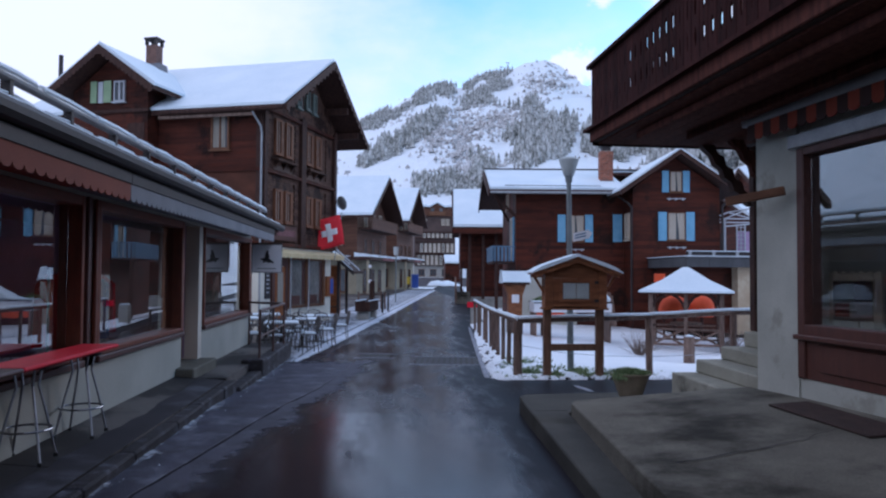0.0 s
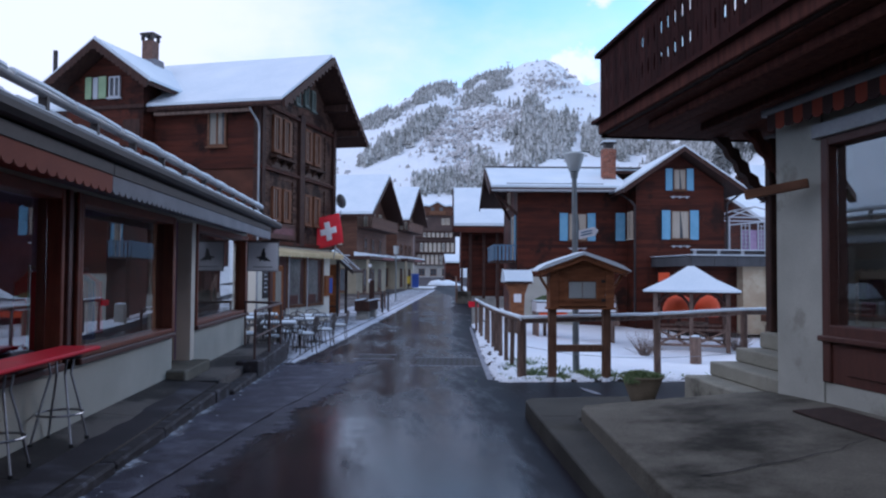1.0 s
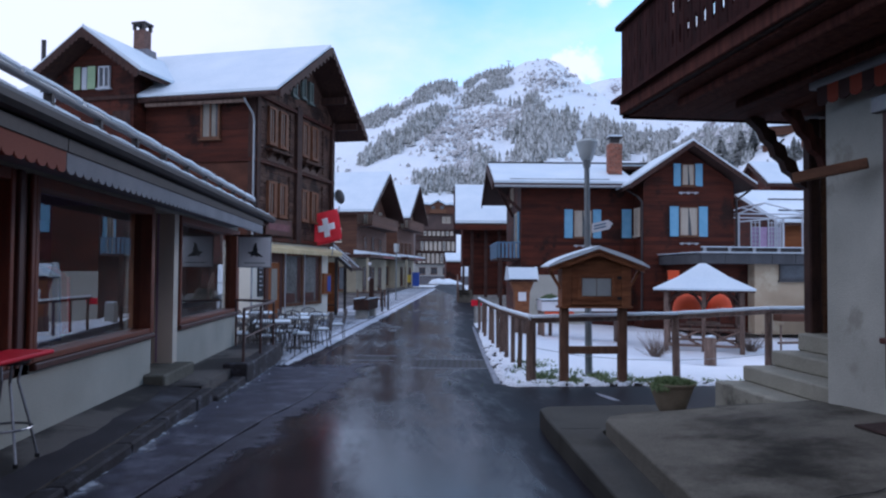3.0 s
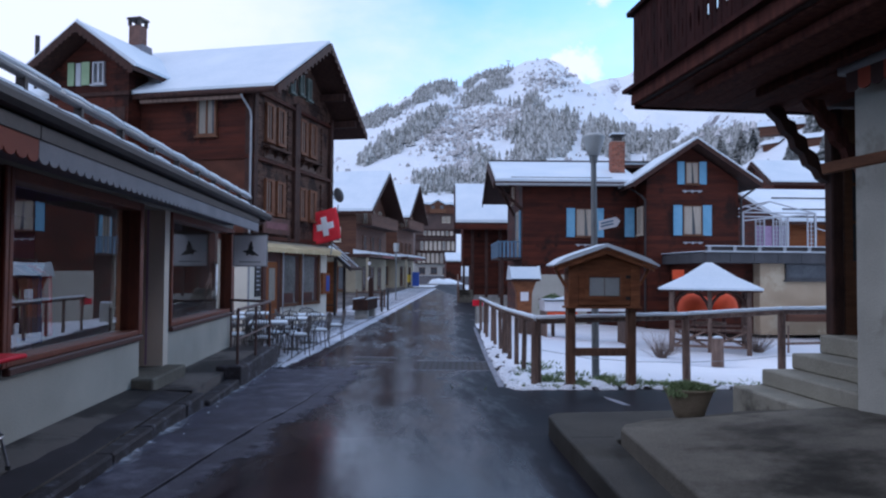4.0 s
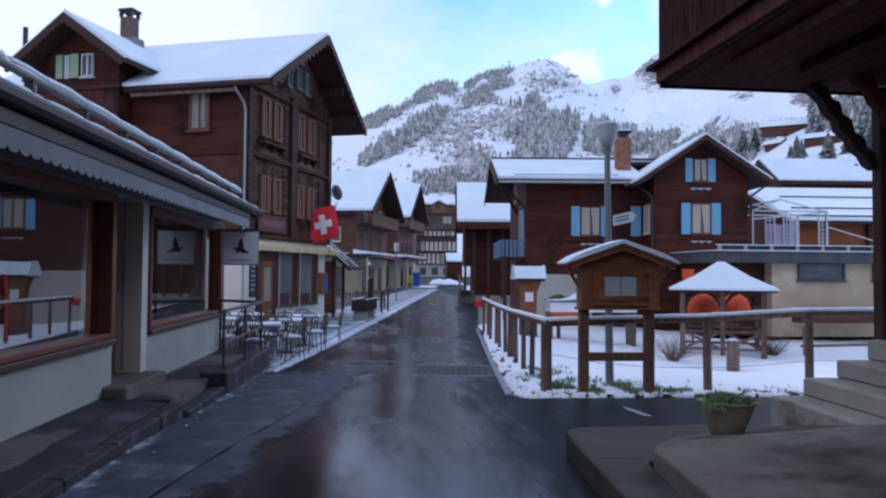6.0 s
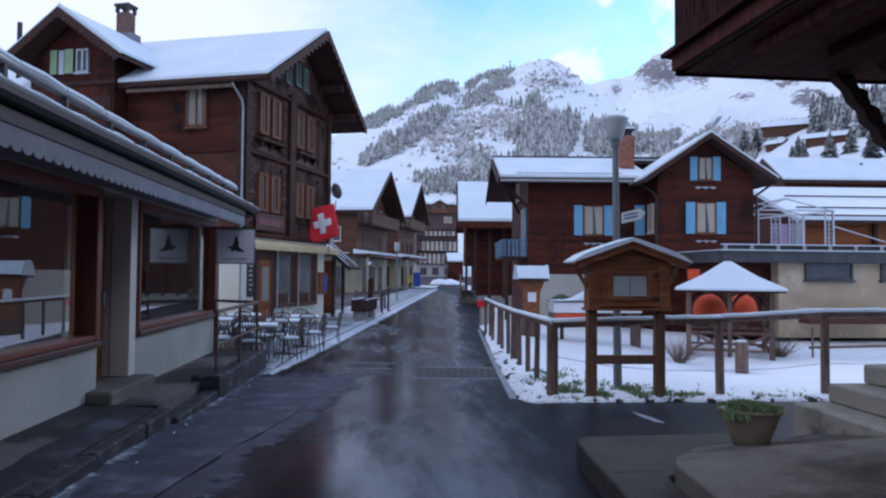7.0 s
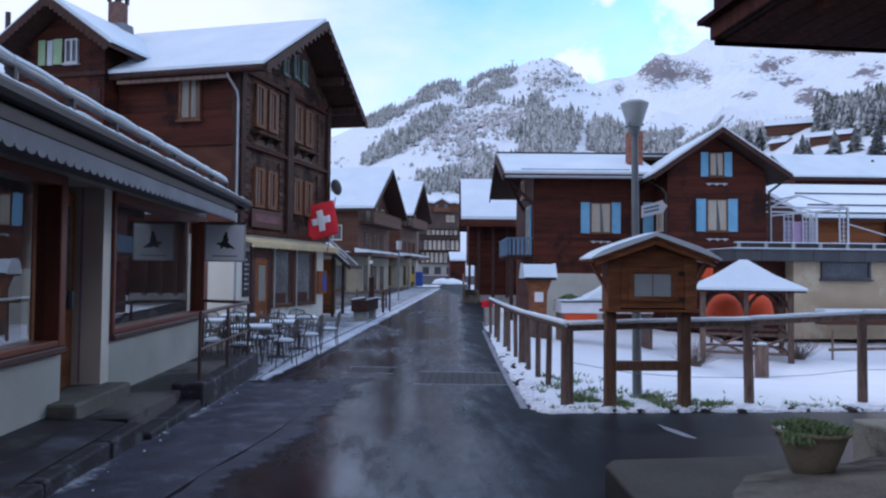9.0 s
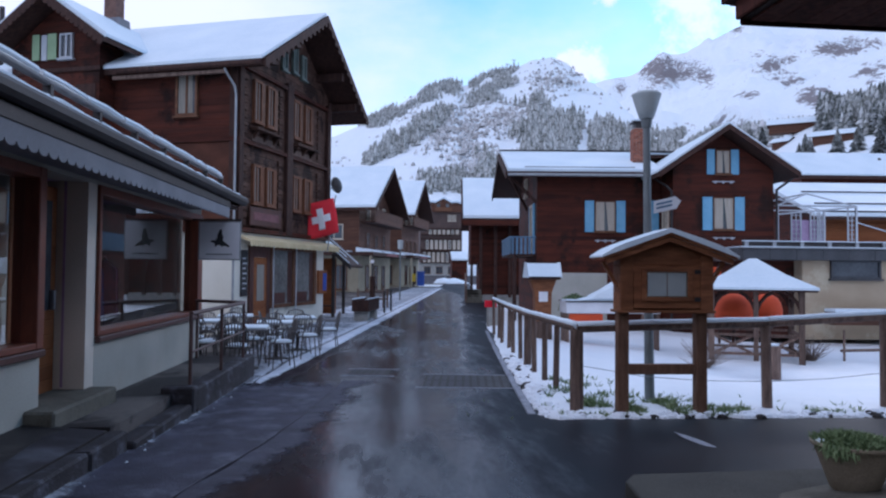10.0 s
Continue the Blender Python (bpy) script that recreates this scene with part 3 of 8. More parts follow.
def add_prism(bm, profile, y0, y1, m=None):
    """A profile of (x, z) points, drawn out from y0 to y1."""
    f = [bm.verts.new((x, y0, z)) for x, z in profile]
    g = [bm.verts.new((x, y1, z)) for x, z in profile]
    n = len(f)
    bm.faces.new(f)
    bm.faces.new(list(reversed(g)))
    for i in range(n):
        bm.faces.new((f[i], f[(i + 1) % n], g[(i + 1) % n], g[i]))
    if m:
        bmesh.ops.transform(bm, matrix=m, verts=f + g)
    return bm


def prism(profile, y0, y1, m=None, bev=0.0):
    bm = add_prism(bmesh.new(), profile, y0, y1, m)
    if bev:
        bmesh.ops.bevel(bm, geom=list(bm.edges), offset=bev, segments=2, affect="EDGES", profile=0.5)
    return bm


def lathe(profile, n=20):
    """A profile of (radius, z) points turned round z."""
    bm = bmesh.new()
    rings = []
    for r, z in profile:
        rings.append([bm.verts.new((r * math.cos(2 * math.pi * k / n), r * math.sin(2 * math.pi * k / n), z)) for k in range(n)])
    for a, b in zip(rings, rings[1:]):
        for k in range(n):
            bm.faces.new((a[k], a[(k + 1) % n], b[(k + 1) % n], b[k]))
    if profile[0] == profile[-1]:
        bmesh.ops.remove_doubles(bm, verts=bm.verts, dist=0.0001)
        return bm
    bm.faces.new(list(reversed(rings[0])))
    bm.faces.new(rings[-1])
    return bm


def tube(points, r, n=8):
    """One round sweep through the points, mitred at the bends."""
    bm, P = bmesh.new(), [Vector(p) for p in points]
    side, rings = None, []
    for i, p in enumerate(P):
        t0 = (p - P[i - 1]).normalized() if i else (P[1] - p).normalized()
        t1 = (P[i + 1] - p).normalized() if i < len(P) - 1 else t0
        t = (t0 + t1).normalized()
        if side is None:
            side = t.cross(Vector((0, 0, 1)) if abs(t.z) < 0.9 else Vector((1, 0, 0))).normalized()
        side = (side - t * side.dot(t)).normalized()
        up = t.cross(side)
        k = min(1.6, 1.0 / max(0.5, t.dot(t1)))
        rings.append([bm.verts.new(p + (side * math.cos(2 * math.pi * q / n) + up * math.sin(2 * math.pi * q / n)) * r * (k if 0 < i < len(P) - 1 else 1)) for q in range(n)])
    for u, v in zip(rings, rings[1:]):
        for q in range(n):
            bm.faces.new((u[q], u[(q + 1) % n], v[(q + 1) % n], v[q]))
    bm.faces.new(rings[0][::-1])
    bm.faces.new(rings[-1])
    return bm


# ---- the lie of the land ----
GY = [-60, 0, 7, 9, 11, 12.7, 15, 20, 35, 60, 95, 112, 150, 220]
GZ = [0.9, 0.29, 0.20, 0.175, 0.115, 0.05, 0.0, -0.06, -0.06, -0.02, 0.05, 0.12, 1.2, 9.0]


def level(y):
    return float(np.interp(y, GY, GZ))


def road_left(y):
    return -2.25 if y < 15 else -2.1 + 0.112 * (y - 15)


def road_right(y):
    return 1.84 + 0.092 * (y - 12.5)


# ---- ground and mountains: one sheet ----
NEAR_AZ = [-180, -120, -48, -38, -32.9, -23.6, -12.2, -5.5, -4.1, -1.7, 0.5, 2.8, 5.0, 5.7, 7.5, 9.3, 10.9, 12.5, 13.5, 14.5, 16.2, 17.3, 18.9, 22.1, 26.0, 29.8, 32.2, 35.5, 42, 180]
NEAR_EL = [0.03, 0.24, 0.26, 0.14, 0.05, 0.071, 0.144, 0.176, 0.187, 0.210, 0.233, 0.256, 0.263, 0.257, 0.274, 0.280, 0.294, 0.298, 0.289, 0.272, 0.252, 0.235, 0.208, 0.190, 0.190, 0.194, 0.194, 0.198, 0.20, 0.03]
FAR_AZ = [-180, 0.6, 9.4, 15.5, 17.3, 18.8, 19.6, 20.6, 21.7, 22.7, 24.1, 25.6, 27.4, 29.6, 32.6, 35.5, 41, 180]
FAR_EL = [0.03, 0.142, 0.219, 0.258, 0.266, 0.266, 0.281, 0.296, 0.289, 0.294, 0.304, 0.317, 0.327, 0.320, 0.331, 0.346, 0.337, 0.03]


def crest(az):
    soft = [az + 0.6 * k for k in range(-4, 5)]
    return float(np.mean(np.interp(soft, [-180, -12, 14, 19, 24, 28.5, 42, 180], [900, 950, 1100, 900, 620, 330, 280, 900])))


def land(az, r):
    """Height of the land r metres from the first eye at a bearing az (degrees from ahead, to the right)."""
    a = radians(az)
    x, y = r * math.sin(a), r * math.cos(a)
    base = level(y) if y > -60 else 1.4
    foot = float(np.interp(az, [-180, 16, 27, 180], [150, 150, 46, 60]))
    rc = crest(az)
    s1, s2 = float(np.interp(az, NEAR_AZ, NEAR_EL)), float(np.mean(np.interp([az + 0.25 * k for k in range(-3, 4)], FAR_AZ, FAR_EL)))
    near = min(base, 2.6) - 0.07
    if 3 < x < 28 and 13 < y < 52:
        near -= 0.5 * min(1.0, x - 3, (28 - x) / 3, y - 13, (52 - y) / 3)
    if r > foot:
        u = min(1.0, (r - foot) / (rc - foot))
        hill = s1 * (0.28 * u + 0.72 * u ** 0.6) * r
        hill += noise.fractal(Vector((x / 130, y / 130, 0.3)), 0.9, 2.1, 5) * 0.018 * r * min(1, (r - foot) / 200) * (1.15 - u)
        if r > rc:
            hill = s1 * rc - (r - rc) * 0.25
        near = max(near, hill)
    r0, r2 = rc + 150, 2700.0
    if r > r0:
        u = min(1.0, (r - r0) / (r2 - r0))
        top = s2 * r * (0.62 + 0.38 * u ** 1.25) * min(1, (r - r0) / 250)
        rug = noise.ridged_multi_fractal(Vector((x / 420, y / 420, 2.2)), 1.0, 2.1, 6, 1.0, 2.0) - 1.0
        top += rug * 60 * math.sin(math.pi * min(1, u * 0.93 + 0.05))
        top += noise.fractal(Vector((x / 90, y / 90, 1.2)), 0.7, 2.2, 4) * 16 * min(1, 3 * u)
        top += noise.fractal(Vector((x / 260, y / 260, 7.1)), 0.8, 2.2, 5) * 22 * u ** 2
        craggy = math.exp(-((az - 20.6) / 1.7) ** 2) * u * 1.2 + math.exp(-((az - 31.5) / 3.5) ** 2 - ((u - 0.72) / 0.16) ** 2) + math.exp(-((az - 26) / 1.6) ** 2) * u ** 4
        top += craggy * (noise.ridged_multi_fractal(Vector((x / 110, y / 110, 4.4)), 0.8, 2.1, 4, 1.0, 2.0) - 1.0) * 34
        if r > r2:
            top = s2 * r2 - (r - r2) * 0.5
        near = max(near, top)
    return near


# bare crags: bearing, slope, half-widths, strength
CRAGS = [(20.4, 0.270, 1.3, 0.022, 1.0), (22.5, 0.264, 1.5, 0.018, 0.85), (24.0, 0.255, 0.6, 0.012, 0.7), (28.3, 0.263, 1.3, 0.014, 0.9), (26.9, 0.229, 0.8, 0.006, 0.8),
         (31.0, 0.219, 1.2, 0.012, 1.1), (29.4, 0.242, 1.0, 0.008, 0.7), (32.6, 0.276, 2.0, 0.012, 1.1), (34.5, 0.240, 1.0, 0.010, 1.0), (17.7, 0.252, 0.7, 0.010, 1.0),
         (25.9, 0.316, 0.5, 0.006, 1.1), (12.8, 0.288, 1.0, 0.004, 0.8), (15.2, 0.208, 0.35, 0.004, 1.0), (7.0, 0.207, 0.3, 0.004, 0.7)]


def build_ground():
    az = list(np.arange(-40, 8, 0.3)) + list(np.arange(8, 42, 0.15)) + list(np.arange(42, 46, 0.5)) + list(np.arange(46, 320, 6.0))
    rs = [2.0]
    while rs[-1] < 3300:
        rs.append(rs[-1] * (1.011 if rs[-1] > 1100 else 1.02 if rs[-1] > 120 else 1.05) + 0.05)
    vs, fs, bare = [(0, 0, level(0) - 0.07)], [], [0.0]
    for r in rs:
        for a in az:
            q = a if a <= 180 else a - 360
            z = land(q, r)
            vs.append((r * math.sin(radians(a)), r * math.cos(radians(a)), z))
            bare.append(0.0 if r < 250 or abs(q) > 45 else sum(w * math.exp(-((q - c) / wa) ** 2 - ((z / r - e) / we) ** 2) for c, e, wa, we, w in CRAGS))
    n = len(az)
    for k in range(n):
        fs.append((0, 1 + (k + 1) % n, 1 + k))
    for i in range(len(rs) - 1):
        for k in range(n):
            a0, a1 = 1 + i * n + k, 1 + i * n + (k + 1) % n
            fs.append((a0, a1, a1 + n, a0 + n))
    me = bpy.data.meshes.new("ground")
    me.from_pydata(vs, [], fs)
    me.attributes.new("rock", "FLOAT", "POINT").data.foreach_set("value", bare)
    me.materials.append(MOUNTAIN)
    me.polygons.foreach_set("use_smooth", [True] * len(me.polygons))
    tagged(new("ground", me), "snow-covered valley ground rising to snowy wooded mountains with bare rock", "ground", "", "structure")


build_ground()

# blobs of forest: bearing, slope, half-widths, density
SCRUB = [(4.5, 0.20, 2.0, 0.02), (8.5, 0.215, 2.4, 0.02), (12.5, 0.262, 1.4, 0.014), (6, 0.165, 1.6, 0.02)]
FOREST = [(-1.2, 0.207, 0.9, 0.008, 2.4), (0.15, 0.221, 0.9, 0.009, 2.4), (1.5, 0.235, 0.9, 0.009, 2.4), (2.7, 0.248, 0.9, 0.010, 2.4),
          (4.2, 0.254, 0.9, 0.009, 2.4), (6.9, 0.262, 0.8, 0.010, 2.2), (8.0, 0.266, 0.8, 0.012, 2.2), (9.2, 0.270, 0.8, 0.012, 2.0), (7.2, 0.248, 1.0, 0.01, 1.2),
          (-1.2, 0.153, 0.8, 0.011, 1.4), (0.1, 0.169, 0.8, 0.011, 1.4), (1.5, 0.184, 0.8, 0.011, 1.4), (2.8, 0.202, 0.8, 0.011, 1.4),
          (3.9, 0.219, 0.8, 0.011, 1.4), (7.2, 0.149, 1.1, 0.014, 1.3), (8.5, 0.164, 1.1, 0.014, 1.3), (9.8, 0.179, 1.1, 0.014, 1.3),
          (11.2, 0.19, 1.1, 0.014, 1.3), (12.5, 0.193, 1.1, 0.014, 1.3), (13.8, 0.203, 1.1, 0.014, 1.3), (8.1, 0.134, 1.1, 0.014, 1.3),
          (10.8, 0.148, 1.1, 0.014, 1.3), (12.9, 0.173, 1.1, 0.014, 1.3), (3.2, 0.121, 1.2, 0.01, 1.5), (5.2, 0.122, 1.2, 0.01, 1.5),
          (7.5, 0.12, 1.2, 0.01, 1.5), (11, 0.125, 1.2, 0.01, 1.5), (16.6, 0.182, 1.0, 0.016, 3.0), (18.4, 0.176, 1.0, 0.016, 3.0),
          (20.3, 0.172, 1.0, 0.016, 3.0), (22.2, 0.168, 1.0, 0.016, 3.0), (24.2, 0.164, 1.0, 0.016, 3.0), (26, 0.166, 1.0, 0.016, 3.0),
          (7.5, 0.235, 2.2, 0.012, 0.5), (11.5, 0.23, 2.0, 0.014, 0.5), (27.6, 0.180, 0.9, 0.010, 2.6), (29.5, 0.196, 1.3, 0.006, 3.0), (31.4, 0.186, 0.9, 0.008, 1.6), (33, 0.188, 1.2, 0.012, 2.4),
          (35, 0.192, 1.3, 0.014, 2.6), (37.5, 0.2, 1.3, 0.014, 2.6)]


def add_conifer(verts, faces, x, y, z, h, rnd, tiers=4, sides=7, girth=0.20):
    """A ragged fir: tiers of drooping branch skirts with uneven points."""
    for k in range(tiers):
        f0 = k / tiers
        zb, zt = z + h * (0.06 + 0.82 * f0), z + h * (0.06 + 0.82 * f0) + h * (0.94 / tiers) * 1.35
        rad = h * girth * (1 - f0) ** 0.8 * rnd.uniform(0.85, 1.15) + h * 0.02
        b = len(verts)
        ph = rnd.uniform(0, 6.28)
        verts.append((x + rnd.uniform(-0.02, 0.02) * h, y, min(zt, z + h)))
        for q in range(sides):
            a = ph + 2 * math.pi * q / sides + rnd.uniform(-0.2, 0.2)
            rr = rad * rnd.uniform(0.65, 1.2)
            verts.append((x + rr * math.cos(a), y + rr * math.sin(a), zb + rnd.uniform(-0.03, 0.03) * h))
        for q in range(sides):
            faces.append((b, b + 1 + q, b + 1 + (q + 1) % sides))
        faces.append(tuple(b + 1 + q for q in reversed(range(sides))))


def mesh_stuff(name, verts, faces, material, label, category):
    me = bpy.data.meshes.new(name)
    me.from_pydata(verts, [], faces)
    me.materials.append(material)
    return tagged(new(name, me), label, category, "", "stuff")


def build_woods():
    rnd = random.Random(5)
    v1, f1, v2, f2, vb, fb = [], [], [], [], [], []
    for _ in range(120000):
        az, u = rnd.uniform(-8, 40), rnd.uniform(0.02, 1.0) ** 0.8
        foot = float(np.interp(az, [-180, 16, 27, 180], [150, 150, 46, 60]))
        rc = crest(az)
        r = foot + (rc - foot) * u
        z = land(az, r)
        s = z / r
        d = sum(w * math.exp(-((az - a) / wa) ** 2 - ((s - e) / we) ** 2) for a, e, wa, we, w in FOREST)
        x, y = r * math.sin(radians(az)), r * math.cos(radians(az))
        d *= 0.12 + 2.3 * max(0, 0.36 + 0.9 * noise.fractal(Vector((x / 55, y / 95, 5)), 1, 2, 4))
        if y < 190 and az < 26:
            continue
        if az > 26 and r < 190 and rnd.random() < 0.97:
            continue
        roll = rnd.random()
        if roll < min(1.0, max(0.0, d - 0.35) * 1.4) * (0.5 if u > 0.82 else 0.27):
            h = min(rnd.uniform(9, 21), r * (rnd.uniform(0.0065, 0.0105) if r > 0.82 * rc else rnd.uniform(0.011, 0.023)) if az < 31 else r * rnd.uniform(0.026, 0.044))
            far = r > 420
            if az > 31 and rnd.random() < 0.7:
                add_conifer(v2, f2, x, y, z - 0.5, h, rnd, 10, 9, 0.155)
            else:
                add_conifer(v1, f1, x, y, z - 0.5, h, rnd, 3 if far else 5, 6 if far else 8)
        elif roll > 1 - 0.16 * sum(math.exp(-((az - a) / wa) ** 2 - ((s - e) / we) ** 2) for a, e, wa, we in SCRUB) - 0.003 and r > 300:
            # low frosted scrub
            for _k in range(3):
                b = len(vb)
                cx, cy, rr = x + rnd.uniform(-7, 7), y + rnd.uniform(-7, 7), rnd.uniform(1.0, 2.8)
                vb.append((cx, cy, z + rr * rnd.uniform(0.9, 1.7)))
                for q in range(6):
                    a = q * 1.047 + rnd.uniform(-0.3, 0.3)
                    vb.append((cx + rr * rnd.uniform(0.5, 1.2) * math.cos(a), cy + rr * math.sin(a) * rnd.uniform(0.5, 1.2), z - 0.8 + rnd.uniform(0, 0.8)))
                for q in range(6):
                    fb.append((b, b + 1 + q, b + 1 + (q + 1) % 6))
    mesh_stuff("conifer_wood", v1, f1, FIR, "frosted conifer wood on the snowy mountain slopes", "forest")
    mesh_stuff("dark_conifer_wood", v2, f2, FIR_DARK, "dark green conifer wood along the upper slope", "forest")
    mesh_stuff("frosted_scrub", vb, fb, BUSH, "frosted grey scrub and bare bushes on the mountain", "bushes")


build_woods()


# ---- road, pavement, garden ----
def grid_mesh(name, xs, ys, height, material, label, category, inside=None):
    vs, fs = [], []
    nx = len(xs)
    for y in ys:
        for x in xs:
            vs.append((x, y, height(x, y)))
    for j in range(len(ys) - 1):
        for i in range(nx - 1):
            q = (j * nx + i, j * nx + i + 1, (j + 1) * nx + i + 1, (j + 1) * nx + i)
            if inside is None or all(inside(vs[k][0], vs[k][1]) for k in q):
                fs.append(q)
    me = bpy.data.meshes.new(name)
    me.from_pydata(vs, [], fs)
    me.materials.append(material)
    me.polygons.foreach_set("use_smooth", [True] * len(me.polygons))
    return tagged(new(name, me), label, category, "", "structure")


def build_road():
    vs, fs = [], []
    ys = [-40, -25, -12, -6] + [-3 + 0.5 * k for k in range(44)] + [19 + 1.5 * k for k in range(40)] + [80, 90, 100, 112]
    cols = 9
    for y in ys:
        l, r = road_left(y) - 0.5, (22.0 if y < 12.6 else road_right(y) + 0.6)
        for k in range(cols):
            f = k / (cols - 1)
            x = l + (r - l) * f if y >= 12.6 else (l + (4.6 + 0.5) * k / 5 if k < 6 else 2.35 + (22 - 2.35) * (k - 5) / 3)
            vs.append((x, y, level(y)))
    for j in range(len(ys) - 1):
        for i in range(cols - 1):
            fs.append((j * cols + i, j * cols + i + 1, (j + 1) * cols + i + 1, (j + 1) * cols + i))
    me = bpy.data.meshes.new("road")
    me.from_pydata(vs, [], fs)
    me.materials.append(ROAD)
    tagged(new("road", me), "wet dark asphalt village street with puddles", "road", "", "structure")


build_road()


def garden_height(x, y):
    e = min(1.0, max(0.0, min(x - road_right(y) + 0.05, y - 12.45) / 0.35))
    n = noise.fractal(Vector((x * 0.5, y * 0.5, 0)), 1, 2, 4) * 0.05 + noise.noise(Vector((x * 3, y * 3, 1))) * 0.012
    dip = 0.34 * min(1.0, max(0.0, (y - 14) / 5)) * min(1.0, max(0.0, (x - 3.5) / 4))
    return level(y) - 0.03 + (0.10 + n) * e ** 0.6 - 0.02 * max(0, min(x, 14) - 2.5) - dip


def garden_inside(x, y):
    w = 0.10 * noise.noise(Vector((x * 1.7, y * 1.7, 4)))
    front = 0.20 * noise.noise(Vector((x * 1.9, 0.3, 8))) + 0.11 * noise.noise(Vector((x * 5.3, y * 2, 2)))
    return x > road_right(y) - 0.08 + w and y > 12.52 + w + front


grid_mesh("garden_snow", [1.6 + 0.09 * k for k in range(60)] + [7 + 0.3 * k for k in range(80)], [12.2 + 0.09 * k for k in range(60)] + [17.6 + 0.3 * k for k in range(130)],
          garden_height, GARDEN_SNOW, "snow-covered garden behind the wooden fence", "snow", garden_inside)


def build_snow_strip():
    """Ribbon of snow along the street edge, thinning to a dusting on the terrace."""
    vs, fs, fade = [], [], []
    ys = [15.6 + 0.12 * k for k in range(560)]
    for y in ys:
        n1, n2 = noise.fractal(Vector((0, y * 0.7, 3)), 1, 2, 4), noise.fractal(Vector((5, y * 0.9, 1)), 1, 2, 4)
        g = min(1.0, (y - 15.4) / 3.5)
        e, wide = road_left(y) + 0.20 + 0.04 * n1, float(np.interp(y, [15, 20, 26, 30, 80], [0.5, 0.7, 1.3, 2.0, 2.2]))
        for q, (dx, z, f) in enumerate(((0.05 + 0.05 * n2, -0.012, 0.0), (0, 0.02, 0.58), (-0.22 * g - 0.05, 0.035 + 0.012 * n2, 0.92), (-0.30 * g - 0.08, 0.010, 0.30), (-0.38 * g - 0.1, 0.026, 0.66),
                                        (-0.50 * g - 0.12 + 0.08 * n2, 0.024, 0.56), (-0.68 * g - 0.14 + 0.12 * n2, 0.022, 0.44), (-0.75 * g - 0.2 - wide, 0.02, 0.52 if y > 27 else 0.42))):
            vs.append((e + dx, y, level(y) + z))
            fade.append(f * (0.95 + 0.22 * n1))
    for j in range(len(ys) - 1):
        for q in range(7):
            fs.append((8 * j + q, 8 * j + q + 1, 8 * j + q + 9, 8 * j + q + 8))
    me = bpy.data.meshes.new("snow_strip")
    me.from_pydata(vs, [], fs)
    at = me.attributes.new("fade", "FLOAT", "POINT")
    at.data.foreach_set("value", fade)
    me.materials.append(THIN_SNOW)
    me.polygons.foreach_set("use_smooth", [True] * len(me.polygons))
    tagged(new("snow_strip", me), "melting strip of snow along the street edge", "snow", "", "structure")


build_snow_strip()
grid_mesh("terrace_paving", [-5.5 + 0.25 * k for k in range(46)], [16.2 + 0.5 * k for k in range(150)], lambda x, y: level(y) + 0.012, PAVE,
          "damp grey paving of the cafe terrace", "pavement", lambda x, y: x < road_left(y) + 0.1)


def build_left_pavement():
    st = thing("pavement", Matrix(), "raised concrete pavement with a dark asphalt edge in front of the shop", "pavement", "", "structure")
    rnd = random.Random(3)
    y = -14.0
    while y < 10.85:
        l = 2.4 if y > 1 else 5.0
        e = min(y + l, 10.9)
        part("slab", prism([(-3.3, -0.3), (-2.31, -0.3), (-2.31, 0.312), (-3.3, 0.398)], y + 0.004, e - 0.004, None, 0.004), PAVE, st)
        y += l
    y = -14.0
    while y < 10.85:
        l = rnd.uniform(1.0, 1.6) if y > 1 else 3.0
        part("kerbstone", box(-2.305, -2.145 + rnd.uniform(-.008, .008), y + 0.004, min(y + l, 10.92) - 0.004, -0.3, 0.305 + rnd.uniform(-0.008, 0.008), 0.02), KERB, st)
        y += l
    # asphalt skin with a ragged inner edge
    bm = bmesh.new()
    ys = [-14 + 0.12 * k for k in range(208)]
    prev = None
    for yy in ys:
        xi = -2.62 + 0.13 * noise.noise(Vector((0, yy * 0.8, 2))) + 0.05 * noise.noise(Vector((0, yy * 3.1, 5)))
        f = lambda x: 0.312 + (-2.31 - x) * 0.0869
        cur = [bm.verts.new((xi, yy, f(xi) + 0.002)), bm.verts.new((xi + 0.03, yy, f(xi + 0.03) + 0.010)), bm.verts.new((-2.305, yy, 0.316))]
        if prev:
            for i in range(2):
                bm.faces.new((prev[i], prev[i + 1], cur[i + 1], cur[i]))
        prev = cur
    part("asphalt_edge", bm, ASPHALT, st, "dark asphalt strip along the kerb", True)
    part("lower_kerb", box(-2.30, -2.09, 10.95, 13.0, -0.3, 0.20, 0.02), KERB, st)
    part("ramp", prism([(10.95, -0.2), (16.6, -0.2), (16.6, 0.31), (13, 0.315), (10.95, 0.33)], 2.305, 3.3, pose(0, 0, 0, 0, 0, 90)), PAVE, st)
    part("low_wall", box(-2.30, -2.08, 13.0, 16.55, -0.3, 0.35, 0.02), KERB, st)
    part("stone_block", box(-2.44, -2.07, 12.78, 12.99, 0.1, 0.39, 0.02), KERB, st)


build_left_pavement()


